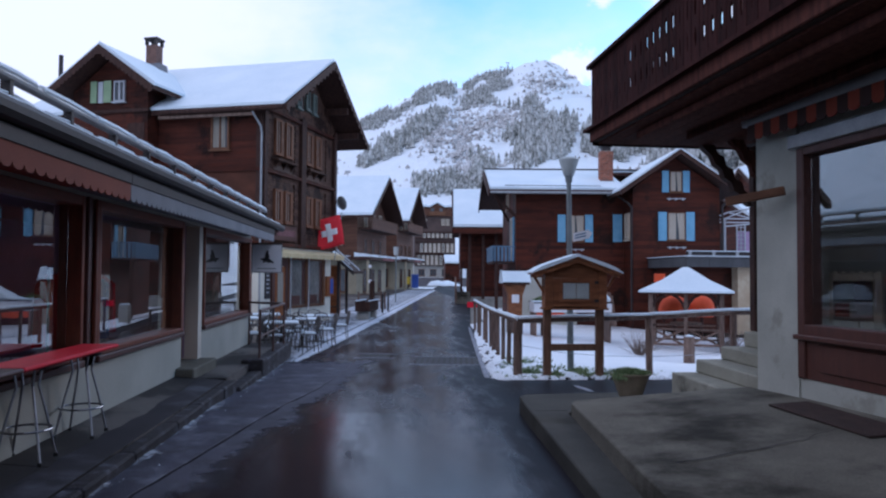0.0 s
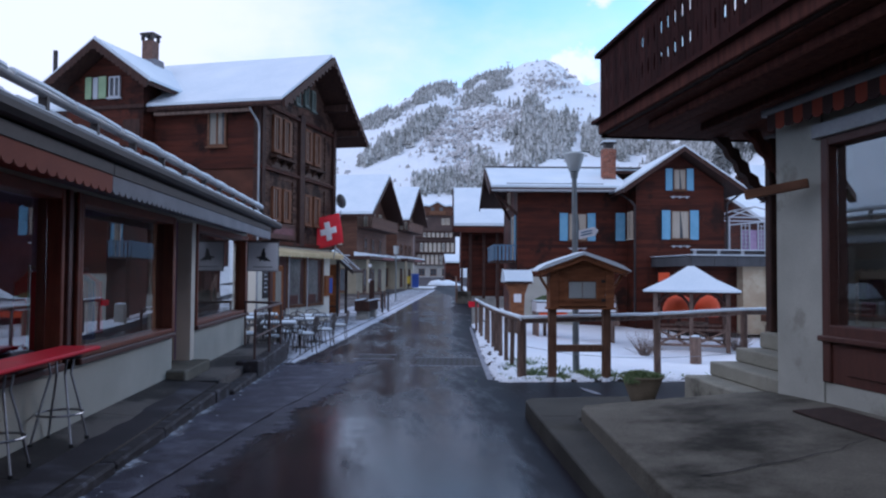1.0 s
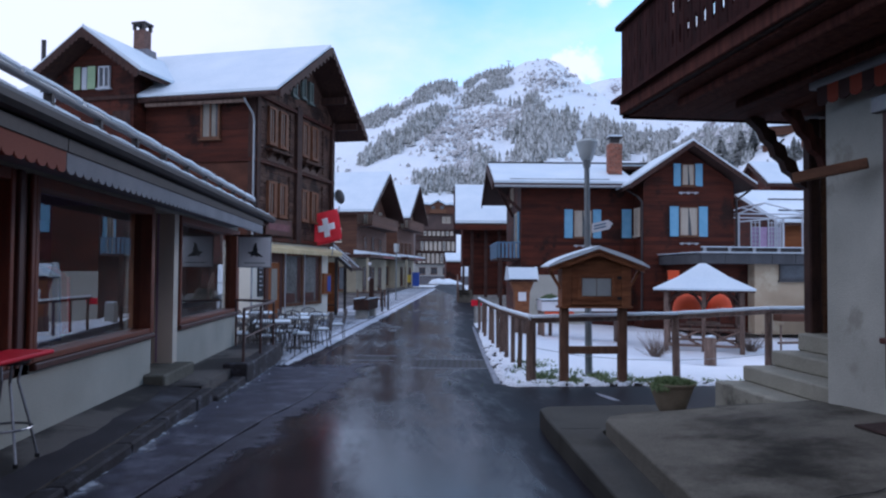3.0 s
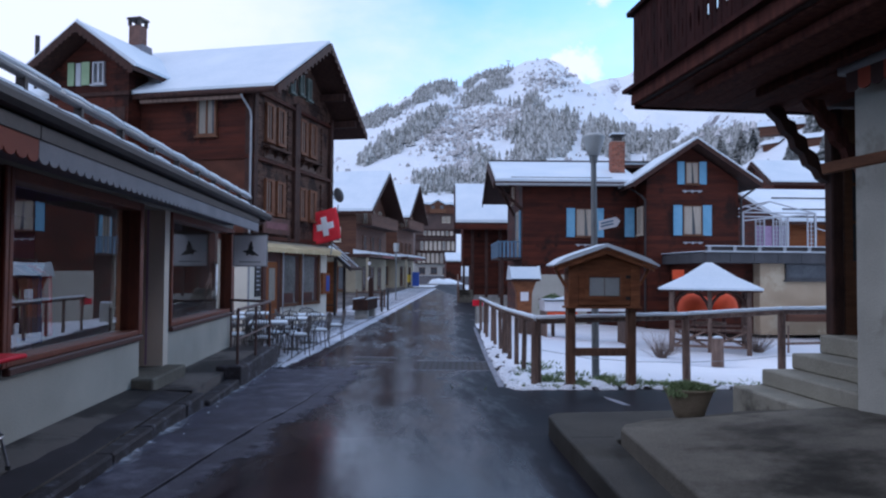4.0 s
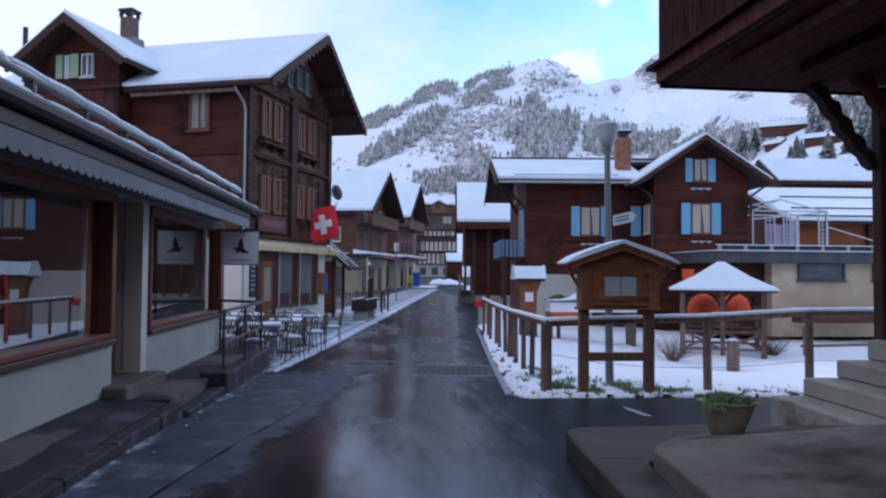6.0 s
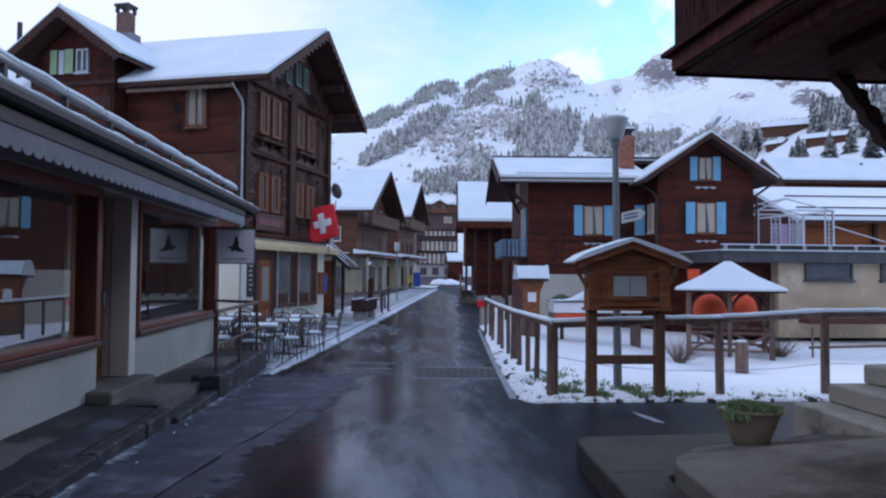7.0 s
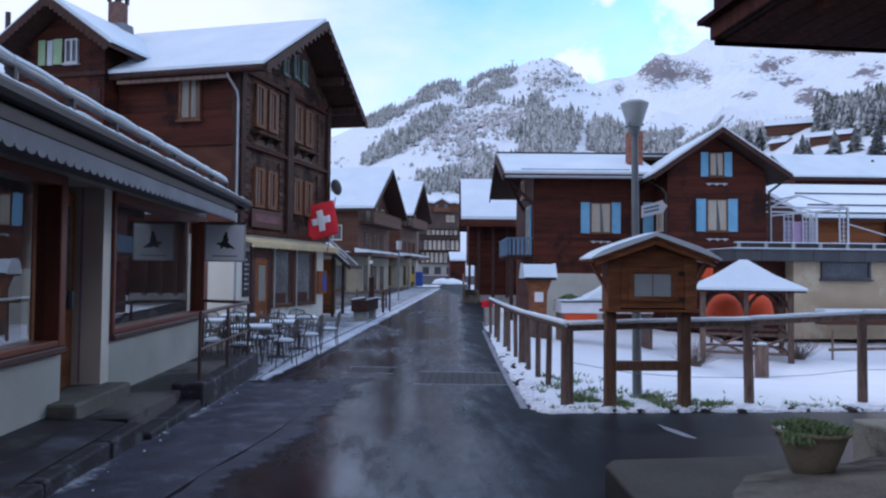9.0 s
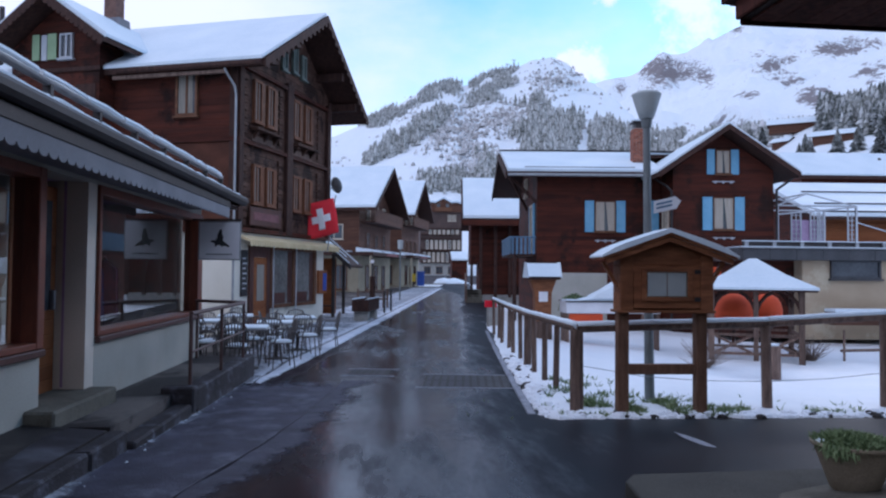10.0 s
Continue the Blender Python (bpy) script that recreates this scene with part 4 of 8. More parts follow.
def build_gutter_channel():
    vs, fs, wv = [], [], []
    ys = [-14 + 0.125 * k for k in range(241)]
    for y in ys:
        e = 0.016 * noise.noise(Vector((7, y * 2.3, 4))) + float(np.interp(y, [-14, 0, 5.6, 6.3, 7.65, 9.7, 11.2, 12.9, 14.5, 16.0], [-2.0, -1.96, -1.87, -1.76, -1.58, -1.30, -1.04, -0.86, -0.72, -0.62]))
        vs += [(-2.3, y, level(y) + 0.02), (e, y, level(y) + 0.012), (e + 0.012, y, level(y) - 0.01)]
        w = max(0.004, 0.026 + 0.05 * noise.noise(Vector((0, y * 1.7, 0)))) * min(1.0, max(0.02, (12.9 - y) / 3.0))
        wv += [(e + 0.004, y, level(y) + 0.0045), (e + 0.01 + w, y, level(y) + 0.0045)]
    n = len(ys)
    for j in range(n - 1):
        for i in range(2):
            fs.append((3 * j + i, 3 * j + i + 1, 3 * j + i + 4, 3 * j + i + 3))
    me = bpy.data.meshes.new("gutter_channel")
    me.from_pydata(vs, [], fs)
    me.attributes.new("fade", "FLOAT", "POINT").data.foreach_set("value", [min(1.0, max(0.2, (16.4 - v[1]) / 2.0)) for v in vs])
    me.materials.append(CHANNEL)
    ch = tagged(new("gutter_channel", me), "frosted damp asphalt gutter strip along the kerb", "gutter", "", "structure")
    me = bpy.data.meshes.new("joint")
    me.from_pydata(wv, [], [(2 * j, 2 * j + 1, 2 * j + 3, 2 * j + 2) for j in range(n - 1) if ys[j] < 13.0])
    me.materials.append(JOINT)
    new("joint", me).parent = ch
    # frosted rim of the carriageway, ragged towards the wet middle
    rv = []
    for j in range(n):
        x, y = wv[2 * j + 1][0], ys[j]
        wid = 0.30 + 0.22 * noise.noise(Vector((0, y * 1.1, 8))) + 0.10 * noise.noise(Vector((0, y * 4, 3)))
        rv += [(x, y, level(y) + 0.006), (x + max(0.1, wid) * 1.7, y, level(y) + 0.003)]
    me = bpy.data.meshes.new("frosted_rim")
    me.from_pydata(rv, [], [(2 * j, 2 * j + 1, 2 * j + 3, 2 * j + 2) for j in range(n - 1)])
    fade = me.attributes.new("fade", "FLOAT", "POINT")
    for j in range(n):
        fade.data[2 * j].value = 1.0
    me.materials.append(FROST)
    new("frosted_rim", me).parent = ch


build_gutter_channel()


def build_kerb_crumbs():
    rnd = random.Random(77)
    vs, fs = [], []
    for _ in range(16):
        y = rnd.uniform(5.0, 16.0)
        x, s, k = -2.08 + abs(rnd.gauss(0, 0.10)), rnd.uniform(0.006, 0.018), len(vs)
        for q in range(6):
            a = q * 1.047 + rnd.uniform(-.3, .3)
            vs.append((x + s * math.cos(a), y + s * 1.6 * math.sin(a), level(y) + 0.014))
        vs.append((x, y, level(y) + 0.014 + s * rnd.uniform(0.6, 1.1)))
        fs += [(k + q, k + (q + 1) % 6, k + 6) for q in range(6)]
    me = bpy.data.meshes.new("snow_crumbs")
    me.from_pydata(vs, [], fs)
    me.materials.append(SNOW)
    tagged(new("snow_crumbs", me), "small crumbs of snow lying in the gutter", "snow", "", "stuff")


build_kerb_crumbs()


def build_kerb_frost():
    """Ragged line of frozen slush at the foot of the kerb."""
    vs, fade = [], []
    ys = [1.0 + 0.06 * k for k in range(260)]
    for y in ys:
        n1, n2 = noise.fractal(Vector((2, y * 0.9, 6)), 1, 2, 4), noise.noise(Vector((4, y * 3.7, 1)))
        e = -2.15 if y < 10.92 else -2.095
        for dx, z, f in ((0.0, 0.034, 0.22), (0.03 + 0.012 * n2, 0.030, 0.30), (0.07 + 0.03 * n1 + 0.02 * n2, 0.024, 0.22), (0.16 + 0.07 * n1, 0.021, 0.0)):
            vs.append((e + max(0.0, dx), y, level(y) + z))
            fade.append(f + 0.26 * n1)
    me = bpy.data.meshes.new("kerb_frost")
    me.from_pydata(vs, [], [(4 * j + q, 4 * j + q + 1, 4 * j + q + 5, 4 * j + q + 4) for j in range(len(ys) - 1) for q in range(3)])
    me.attributes.new("fade", "FLOAT", "POINT").data.foreach_set("value", fade)
    me.materials.append(THIN_SNOW)
    tagged(new("kerb_frost", me), "ragged line of frozen slush along the foot of the kerb", "slush", "", "stuff")


build_kerb_frost()


def build_grates():
    for x, y, w, d in ((-0.2, 17.0, 0.34, 0.42), (1.35, 15.9, 0.66, 0.7)):
        g = thing("drain_grate", pose(x, y, level(y) + 0.004, 0, 0, -6), "worn metal drain grate set in the wet asphalt", "drain", "street drains")
        part("frame", box(-w, w, -d, d, 0, 0.005), SOIL, g)
        n = int(2 * w / 0.12)
        for k in range(n):
            for q in (-1, 1):
                part("slat", box(-w + 0.03 + 0.12 * k, -w + 0.105 + 0.12 * k, (0.03 if q > 0 else -d + 0.05), (d - 0.05 if q > 0 else -0.03), 0.005, 0.0075), DRAIN, g)
        for q in (-1, 1):
            part("frosted_rim", box(-w - 0.1, w + 0.12, q * d - 0.025, q * d + 0.025, 0, 0.009), HOAR, g, "pale frosted edge")


build_grates()


# ---- shared pieces of houses ----
SIDE = pose(0, 0, 0, 0, 0, -90)      # turns a front-facing piece onto the wall that faces -x


def window(parent, m, x, z, w, h, frame_mat=None, shut=None, sw=0.38, pane=None, curtain=False, bars=1, name="window", t=0.07, parted=False):
    """A window on the wall plane y = 0 that faces -y, its middle at x, its sill at z."""
    fm = frame_mat or WHITE_W
    bm = bmesh.new()
    for a in ((x - w / 2, x - w / 2 + t, z, z + h), (x + w / 2 - t, x + w / 2, z, z + h), (x - w / 2 + t, x + w / 2 - t, z, z + t), (x - w / 2 + t, x + w / 2 - t, z + h - t, z + h)):
        add_box(bm, a[0], a[1], -0.09, 0.02, a[2], a[3], m)
    for k in range(bars):
        c = x - w / 2 + w * (k + 1) / (bars + 1)
        add_box(bm, c - 0.03, c + 0.03, -0.075, 0.02, z + t, z + h - t, m)
    wn = part(name, bm, fm, parent)
    part("pane", box(x - w / 2 + t, x + w / 2 - t, -0.035, -0.025, z + t, z + h - t, 0, m), pane or PANE, wn)
    if curtain:
        for s in ((-1, 1) if parted else ()):
            bm = bmesh.new()
            for k in range(6):
                f, g = k / 6, (k + 1) / 6
                lo, hi = 0.46 - (0.42 if s < 0 else 0.30) * f, 0.46 - (0.42 if s < 0 else 0.30) * g
                add_prism(bm, [(x + s * w * lo, z + t), (x + s * w * hi, z + t), (x + s * w * (0.46 - 0.43 * g), z + h - t), (x + s * w * (0.46 - 0.43 * f), z + h - t)][::s], -0.052 - 0.006 * (k % 2), -0.037, m)
            bmesh.ops.remove_doubles(bm, verts=bm.verts, dist=0.0002)
            part("curtain", bm, curtain, wn, "cream curtain drawn aside")
        for a, b in (() if parted else ((-0.42, -0.03), (0.02, 0.27))):
            bm = bmesh.new()
            add_prism(bm, [(x + w * a, z + t), (x + w * b, z + t), (x + w * (b - 0.02), z + h - t), (x + w * a, z + h - t)], -0.045, -0.037, m)
            part("curtain", bm, CURTAIN if curtain is True else curtain, wn, "pale curtain drawn aside")
    part("sill", box(x - w / 2 - 0.06, x + w / 2 + 0.06, -0.14, 0.0, z - 0.06, z - 0.002, 0.01, m), fm, wn)
    if shut:
        for sgn in (-1, 1):
            shutter(parent, m, x + sgn * (w / 2 + sw / 2 + 0.03), z, sw, h, shut)
    return wn


def shutter(parent, m, c, z, sw, h, mat):
    bm = box(c - sw / 2, c + sw / 2, -0.06, -0.005, z - 0.02, z + h + 0.02)
    front = min(bm.faces, key=lambda f: f.calc_center_median().y)
    bmesh.ops.inset_region(bm, faces=[front], thickness=0.055, depth=-0.022)
    bmesh.ops.transform(bm, matrix=m, verts=bm.verts)
    return part("shutter", bm, mat, parent, "painted light blue shutter" if mat == BLUE else "pale green shutter")


def gable_roof(parent, x0, x1, zt, za, y0, y1, t=0.16, snow=0.14, wood=None, mid=None, verge=True, scallop=False, m=None):
    """Ridge along y. x0, x1: eaves; zt: eave height; za: ridge height."""
    w = wood or WOOD_D
    c = (x0 + x1) / 2 if mid is None else mid
    for sgn, xe in ((-1, x0), (1, x1)):
        part("roof_slope", prism([(xe, zt - t), (c, za - t), (c, za), (xe, zt)], y0, y1, m), w, parent)
        s = 0.04 * sgn
        part("snow", prism([(xe + s, zt + 0.004), (c - sgn * 0.001, za + 0.004), (c - sgn * 0.001, za + snow), (xe + s, zt + snow * 0.9)], y0 + 0.04, y1 - 0.04, m, 0.02), SNOW, parent, "smooth blanket of snow")
        if verge:
            bm = prism([(xe, zt - t - 0.05), (c, za - t - 0.05), (c, za + 0.02), (xe, zt + 0.02)], y0 - 0.05, y0 - 0.002, m)
            if scallop:
                n = 14
                for k in range(n):
                    f = (k + 0.5) / n
                    px, pz = xe + (c - xe) * f, (zt + (za - zt) * f) - t - 0.06
                    bmesh.ops.create_cone(bm, cap_ends=True, segments=10, radius1=0.09, radius2=0.09, depth=0.045, matrix=(m or Matrix()) @ pose(px, y0 - 0.026, pz, 90))
            part("bargeboard", bm, w, parent)
    return c


def gutter(parent, a, b, r=0.06, mat=None):
    part("gutter", rod(a, b, r, n=10), mat or GREY_METAL, parent)


def body(parent, w, L, z0, zw, zp, mat, name="wall", c=None):
    c = w / 2 if c is None else c
    return part(name, prism([(0, z0), (w, z0), (w, zw), (c, zp), (0, zw)], 0, L), mat, parent)


# ---- the shop with the large windows ----
SX = -3.0            # street wall
def build_shop():
    s = thing("shop", Matrix(), "single-storey plastered shop with large brown-framed display windows", "shop building")
    low, high, top = 1.0, 2.62, 2.95

    def wall(y0, y1, z0, z1, mat=PLASTER, name="wall"):
        return part(name, box(SX - 0.3, SX, y0, y1, z0, z1), mat, s)

    wall(-14, -1.5, -0.3, top)
    wall(-1.5, 11.12, -0.3, low)
    wall(12.1, 12.33, -0.3, high, JAMB, "pillar")
    wall(12.335, 16.62, -0.3, low)
    wall(-1.5, 16.62, high, top, PLASTER, "lintel")
    part("jamb", box(-4.2, SX - 0.302, 12.1, 12.3, -0.3, high), JAMB, s)
    part("jamb_slit", box(-3.24, -3.215, 12.094, 12.099, 0.5, high), INSIDE, s)
    part("jamb", box(-4.2, SX - 0.302, 10.95, 11.12, -0.3, high), PLASTER, s)
    part("end_wall", prism([(-9.5, -0.3), (SX - 0.302, -0.3), (SX - 0.302, 2.93), (-6.4, 3.92), (-9.5, 2.84)], 16.32, 16.6), PLASTER, s)
    part("back_wall", box(-9.5, -9.3, -14, 16.3, -0.3, 4.4), PLASTER, s)
    # interior
    part("interior_back", box(-6.6, -6.5, -1.5, 16.3, 0.0, 2.9), INSIDE, s)
    part("interior_floor", box(-6.5, SX - 0.31, -1.5, 16.3, 0.30, 0.36), INSIDE, s)
    part("interior_ceiling", box(-6.5, SX - 0.31, -1.5, 16.3, 2.75, 2.8), INSIDE, s)
    # window bays
    for y0, y1 in ((-1.5, 3.2), (3.2, 7.5), (7.86, 11.12), (12.335, 16.62)):
        bm = bmesh.new()
        t = 0.07
        add_box(bm, SX - 0.2, SX + 0.035, y0, y0 + t, low, high, bev=0.008)
        add_box(bm, SX - 0.2, SX + 0.035, y1 - t - (0.19 if y1 > 16 else 0.06 if y1 > 9 else 0.0), y1, low, high, bev=0.008)
        add_box(bm, SX - 0.2, SX + 0.03, y0 + t, y1 - t, low, low + 0.06, bev=0.008)
        add_box(bm, SX - 0.2, SX + 0.03, y0 + t, y1 - t, high - 0.1, high, bev=0.008)
        w = part("window_frame", bm, WOOD_FR, s, "red-brown varnished wooden window frame")
        pane = part("pane", box(SX - 0.11, SX - 0.102, y0 + t, y1 - t, low + 0.06, high - 0.1), GLASS, w)
        pane.visible_shadow = False
        part("sill", box(SX - 0.02, SX + 0.06, y0, y1, low - 0.07, low - 0.003, 0.012), WOOD_PAN, w)
    part("post", box(SX - 0.2, SX + 0.0, 7.505, 7.855, low - 0.1, high, 0.01), WOOD_PAN, s, "dark brown timber post between the windows")
    part("post", box(SX + 0.001, SX + 0.06, 7.52, 7.6, low - 0.003, high, 0.01), WOOD_PAN, s)
    part("post", box(SX + 0.001, SX + 0.04, 7.78, 7.85, low - 0.003, high, 0.01), WOOD_FR, s)
    # door in its recess
    d = part("door", box(-3.36, -3.30, 11.14, 12.08, 0.46, 2.55, 0.008), WOOD_O, s, "orange-brown wooden glazed door")
    part("pane", box(-3.298, -3.29, 11.3, 11.95, 1.3, 2.4), PANE, d)
    part("handle", box(-3.29, -3.23, 11.92, 11.96, 1.3, 1.5, 0.01), CHROME, d)
    part("door_step", box(-3.56, SX + 0.26, 10.85, 12.3, 0.2, 0.48, 0.02), CONCRETE, s)
    # roof: eave over the street, shallow pitch
    sl = math.tan(radians(17))
    prof = [(-2.42, 2.90), (-6.4, 2.90 + 3.98 * sl), (-9.9, 2.9), (-9.9, 2.78), (-6.4, 2.78 + 3.98 * sl), (-2.42, 2.78)]
    part("roof", prism(prof, -14.3, 16.85), WOOD_D, s)
    part("snow", prism([(-3.30, 3.174), (-3.34, 3.235), (-6.4, 2.99 + 3.98 * sl), (-9.9, 2.99), (-9.9, 2.905), (-6.4, 2.905 + 3.98 * sl)], -14.2, 16.83, None, 0.02), SNOW, s, "thin snow on the roof")
    part("fascia", box(-2.46, -2.42, -14.3, 16.85, 2.79, 2.93), WOOD_D, s)
    gutter(s, (-2.36, -14.3, 2.885), (-2.36, 16.9, 2.885), 0.075, DARK_METAL)
    part("soffit", box(SX + 0.002, -2.46, -14.3, 16.85, 2.74, 2.78), WOOD_D, s)
    guard = part("snow_guard_pole", rod((-2.69, -14, 3.255), (-2.69, 16.6, 3.255), 0.042, n=12), GREY_METAL, s, "round pole snow guard above the eave")
    rnd = random.Random(9)
    y = 1.0
    while y < 16.3:
        l = rnd.uniform(0.4, 1.1)
        part("snow", tube([(-2.675, y, 3.277), (-2.675 + rnd.uniform(-.008, .008), y + l * 0.5, 3.289), (-2.675, min(16.5, y + l), 3.277)], rnd.uniform(0.034, 0.042), 7), SNOW, guard)
        part("snow", tube([(-2.68, y + 0.1, 3.122), (-2.68, y + l * 0.5, 3.128 + rnd.uniform(0, .01)), (-2.68, min(16.5, y + l), 3.122)], rnd.uniform(0.014, 0.022), 6), SNOW, guard)
        y += l + rnd.uniform(0.02, 0.12)
    part("lower_rail", rod((-2.69, -14, 3.105), (-2.69, 16.6, 3.105), 0.018, n=8), POLE, guard)
    part("gutter_snow", tube([(-2.385 + 0.012 * noise.noise(Vector((y * 2.1, 3, 1))), y, 2.965 + 0.012 * noise.noise(Vector((y * 2.7, 0, 5)))) for y in [-2 + 0.14 * k for k in range(134)]], 0.021, 7), SNOW, s, "thin bumpy line of snow in the gutter")
    y = -13.0
    while y < 16.6:
        part("bracket", box(-2.73, -2.66, y, y + 0.05, 2.96, 3.255), DARK_METAL, guard)
        y += 1.02
    # awnings, rolled up, with scalloped valances
    for y0, y1, mat, nm in ((-9.0, 7.04, RED_AWN, "rust-orange scalloped awning valance"), (7.05, 15.9, GREY_AWN, "pale grey scalloped awning valance")):
        a = part("awning", prism([(-2.99, 2.66), (-2.44, 2.66), (-2.405, 2.765), (-2.99, 2.73)], y0, y1), mat, s, nm)
        part("front_rail", box(-2.40, -2.374, y0, y1, 2.695, 2.80, 0.004), DARK_METAL, a, "dark front rail")
        n = int((y1 - y0) / 0.155)
        st = (y1 - y0) / n
        for k in range(n):
            ya = y0 + k * st
            pr = [(ya, 2.715), (ya, 2.575)] + [(ya + st / 2 - st / 2 * math.cos(math.pi * q / 5), 2.575 - 0.045 * math.sin(math.pi * q / 5)) for q in range(1, 5)] + [(ya + st, 2.575), (ya + st, 2.715)]
            if y0 > 0 or ya > 2.5:
                part("scallop", prism(pr, 2.385, 2.40, pose(0, 0, 0, 0, 0, 90)), mat, a)
    return s


build_shop()


def build_clothes_rail(y, x, colours, label):
    r = thing("clothes_rail", pose(x, y, 0.36), label, "clothes rail", "clothes rails")
    n = len(colours)
    for k in (0, 1):
        part("upright", rod((0, k * 1.5, 0), (0, k * 1.5, 1.55), 0.015), CHROME, r)
        part("foot", box(-0.22, 0.22, k * 1.5 - 0.02, k * 1.5 + 0.02, 0, 0.03), CHROME, r)
    part("bar", rod((0, 0, 1.53), (0, 1.5, 1.53), 0.014), CHROME, r)
    rnd = random.Random(int(y * 10))
    for k, m in enumerate(colours):
        yy, w, z = 0.15 + 1.2 * k / max(1, n - 1), rnd.uniform(0.19, 0.25), rnd.uniform(0.45, 0.8)
        g = prism([(-w, z), (w, z), (w * 0.92, 1.35), (0.06, 1.46), (-0.06, 1.46), (-w * 0.92, 1.35)], yy - 0.04, yy + 0.04, pose(0, 0, 0, 0, 0, 0), 0.02)
        part("garment", g, m, r)


build_clothes_rail(8.5, -3.75, [RED, CLOTH_BLUE, MAROON, CLOTH_VIOLET, CLOTH_BLUE, RED], "chrome clothes rail with red and blue garments")
build_clothes_rail(4.3, -3.9, [BLACK, MAROON, CLOTH_VIOLET, MAROON], "chrome clothes rail with dark red garments")
build_clothes_rail(13.2, -3.8, [RED, CLOTH_BLUE, CLOTH_VIOLET], "chrome clothes rail with dark garments")


def build_bar():
    t = thing("bar_counter", pose(0, 0, 0), "bright red narrow counter board resting on bar stools", "counter")
    part("board", box(-2.92, -2.57, 5.5, 7.36, 1.14, 1.175, 0.012), RED, t)
    part("dark_board", box(-2.92, -2.57, 3.0, 5.495, 1.14, 1.175, 0.012), WOOD_PAN, t, "dark brown counter board")


build_bar()


def bar_stool(m):
    s = thing("bar_stool", m, "chrome four-legged bar stool with a round foot ring", "stool", "bar stools by the shop")
    part("seat", lathe([(0.0, 0.735), (0.15, 0.735), (0.165, 0.75), (0.165, 0.775), (0.15, 0.782), (0.0, 0.782)][1:-1], 20), DARK_METAL, s, "dark round seat")
    for k in range(4):
        a = math.pi / 4 + k * math.pi / 2
        c, n = math.cos(a), math.sin(a)
        leg = part("leg", tube([(0.11 * c, 0.11 * n, 0.735), (0.085 * c, 0.085 * n, 0.60), (0.16 * c, 0.16 * n, 0.33), (0.235 * c, 0.235 * n, 0.02)], 0.0105), CHROME, s)
        part("rubber_foot", rod((0.232 * c, 0.232 * n, 0.0), (0.235 * c, 0.235 * n, 0.03), 0.018), BLACK, leg)
    pr = [(0.185 + 0.010 * math.cos(math.pi * q / 3), 0.26 + 0.010 * math.sin(math.pi * q / 3)) for q in range(6)]
    bm = lathe(pr + pr[:1], 24)
    part("foot_ring", bm, CHROME, s)
    return s


stool = bar_stool(pose(-2.80, 7.08, 0.357, 0, 0, 0))
for _y, _r in ((6.1, 4), (5.1, 20), (4.1, 5)):
    copy_thing(stool, pose(-2.83, _y, 0.358, 0, 0, _r))


def build_hanging_sign():
    s = thing("hanging_sign", pose(-2.54, 15.95, 2.18), "grey hanging shop sign with a dark bird emblem", "sign")
    part("board", box(-0.31, 0.31, -0.02, 0.02, -0.29, 0.29, 0.008), SIGN_GREY, s)
    part("border", box(-0.325, 0.325, -0.015, 0.015, -0.305, 0.305), GREY_METAL, s)
    part("bracket", box(-0.42, 0.33, -0.02, 0.02, 0.31, 0.34), DARK_METAL, s)
    bird = [(-0.17, -0.035), (-0.13, -0.005), (-0.08, -0.01), (-0.045, 0.03), (-0.035, 0.10), (0.005, 0.20), (0.045, 0.205), (0.05, 0.12), (0.075, 0.05), (0.06, 0.0), (0.10, -0.04), (0.20, -0.12), (0.17, -0.135),
            (0.10, -0.11), (0.04, -0.13), (0.02, -0.10), (-0.04, -0.095), (-0.06, -0.13), (-0.09, -0.12), (-0.08, -0.075), (-0.12, -0.05)]
    part("emblem", prism([(0.82 * x, 0.82 * z + 0.01) for x, z in bird], -0.026, -0.021), BLACK, s)
    part("lettering", box(-0.2, 0.2, -0.026, -0.021, -0.222, -0.205), POLE, s, "thin grey bar of lettering")


build_hanging_sign()


def build_railing():
    r = thing("railing", Matrix(), "brown painted steel handrail on the low wall", "railing")
    for y in (13.0, 14.55, 16.05):
        part("post", rod((-2.17, y, 0.33), (-2.17, y, 1.21), 0.022), RUST_RAIL, r)
    part("handrail", tube([(-2.17, 13.0, 1.21), (-2.17, 16.05, 1.21), (-2.98, 16.3, 1.23)], 0.024), RUST_RAIL, r)
    part("mid_rail", rod((-2.17, 13.0, 0.76), (-2.17, 16.05, 0.76), 0.016), RUST_RAIL, r)
    part("post", rod((-2.95, 16.3, 0.3), (-2.95, 16.3, 1.23), 0.022), RUST_RAIL, r)


build_railing()


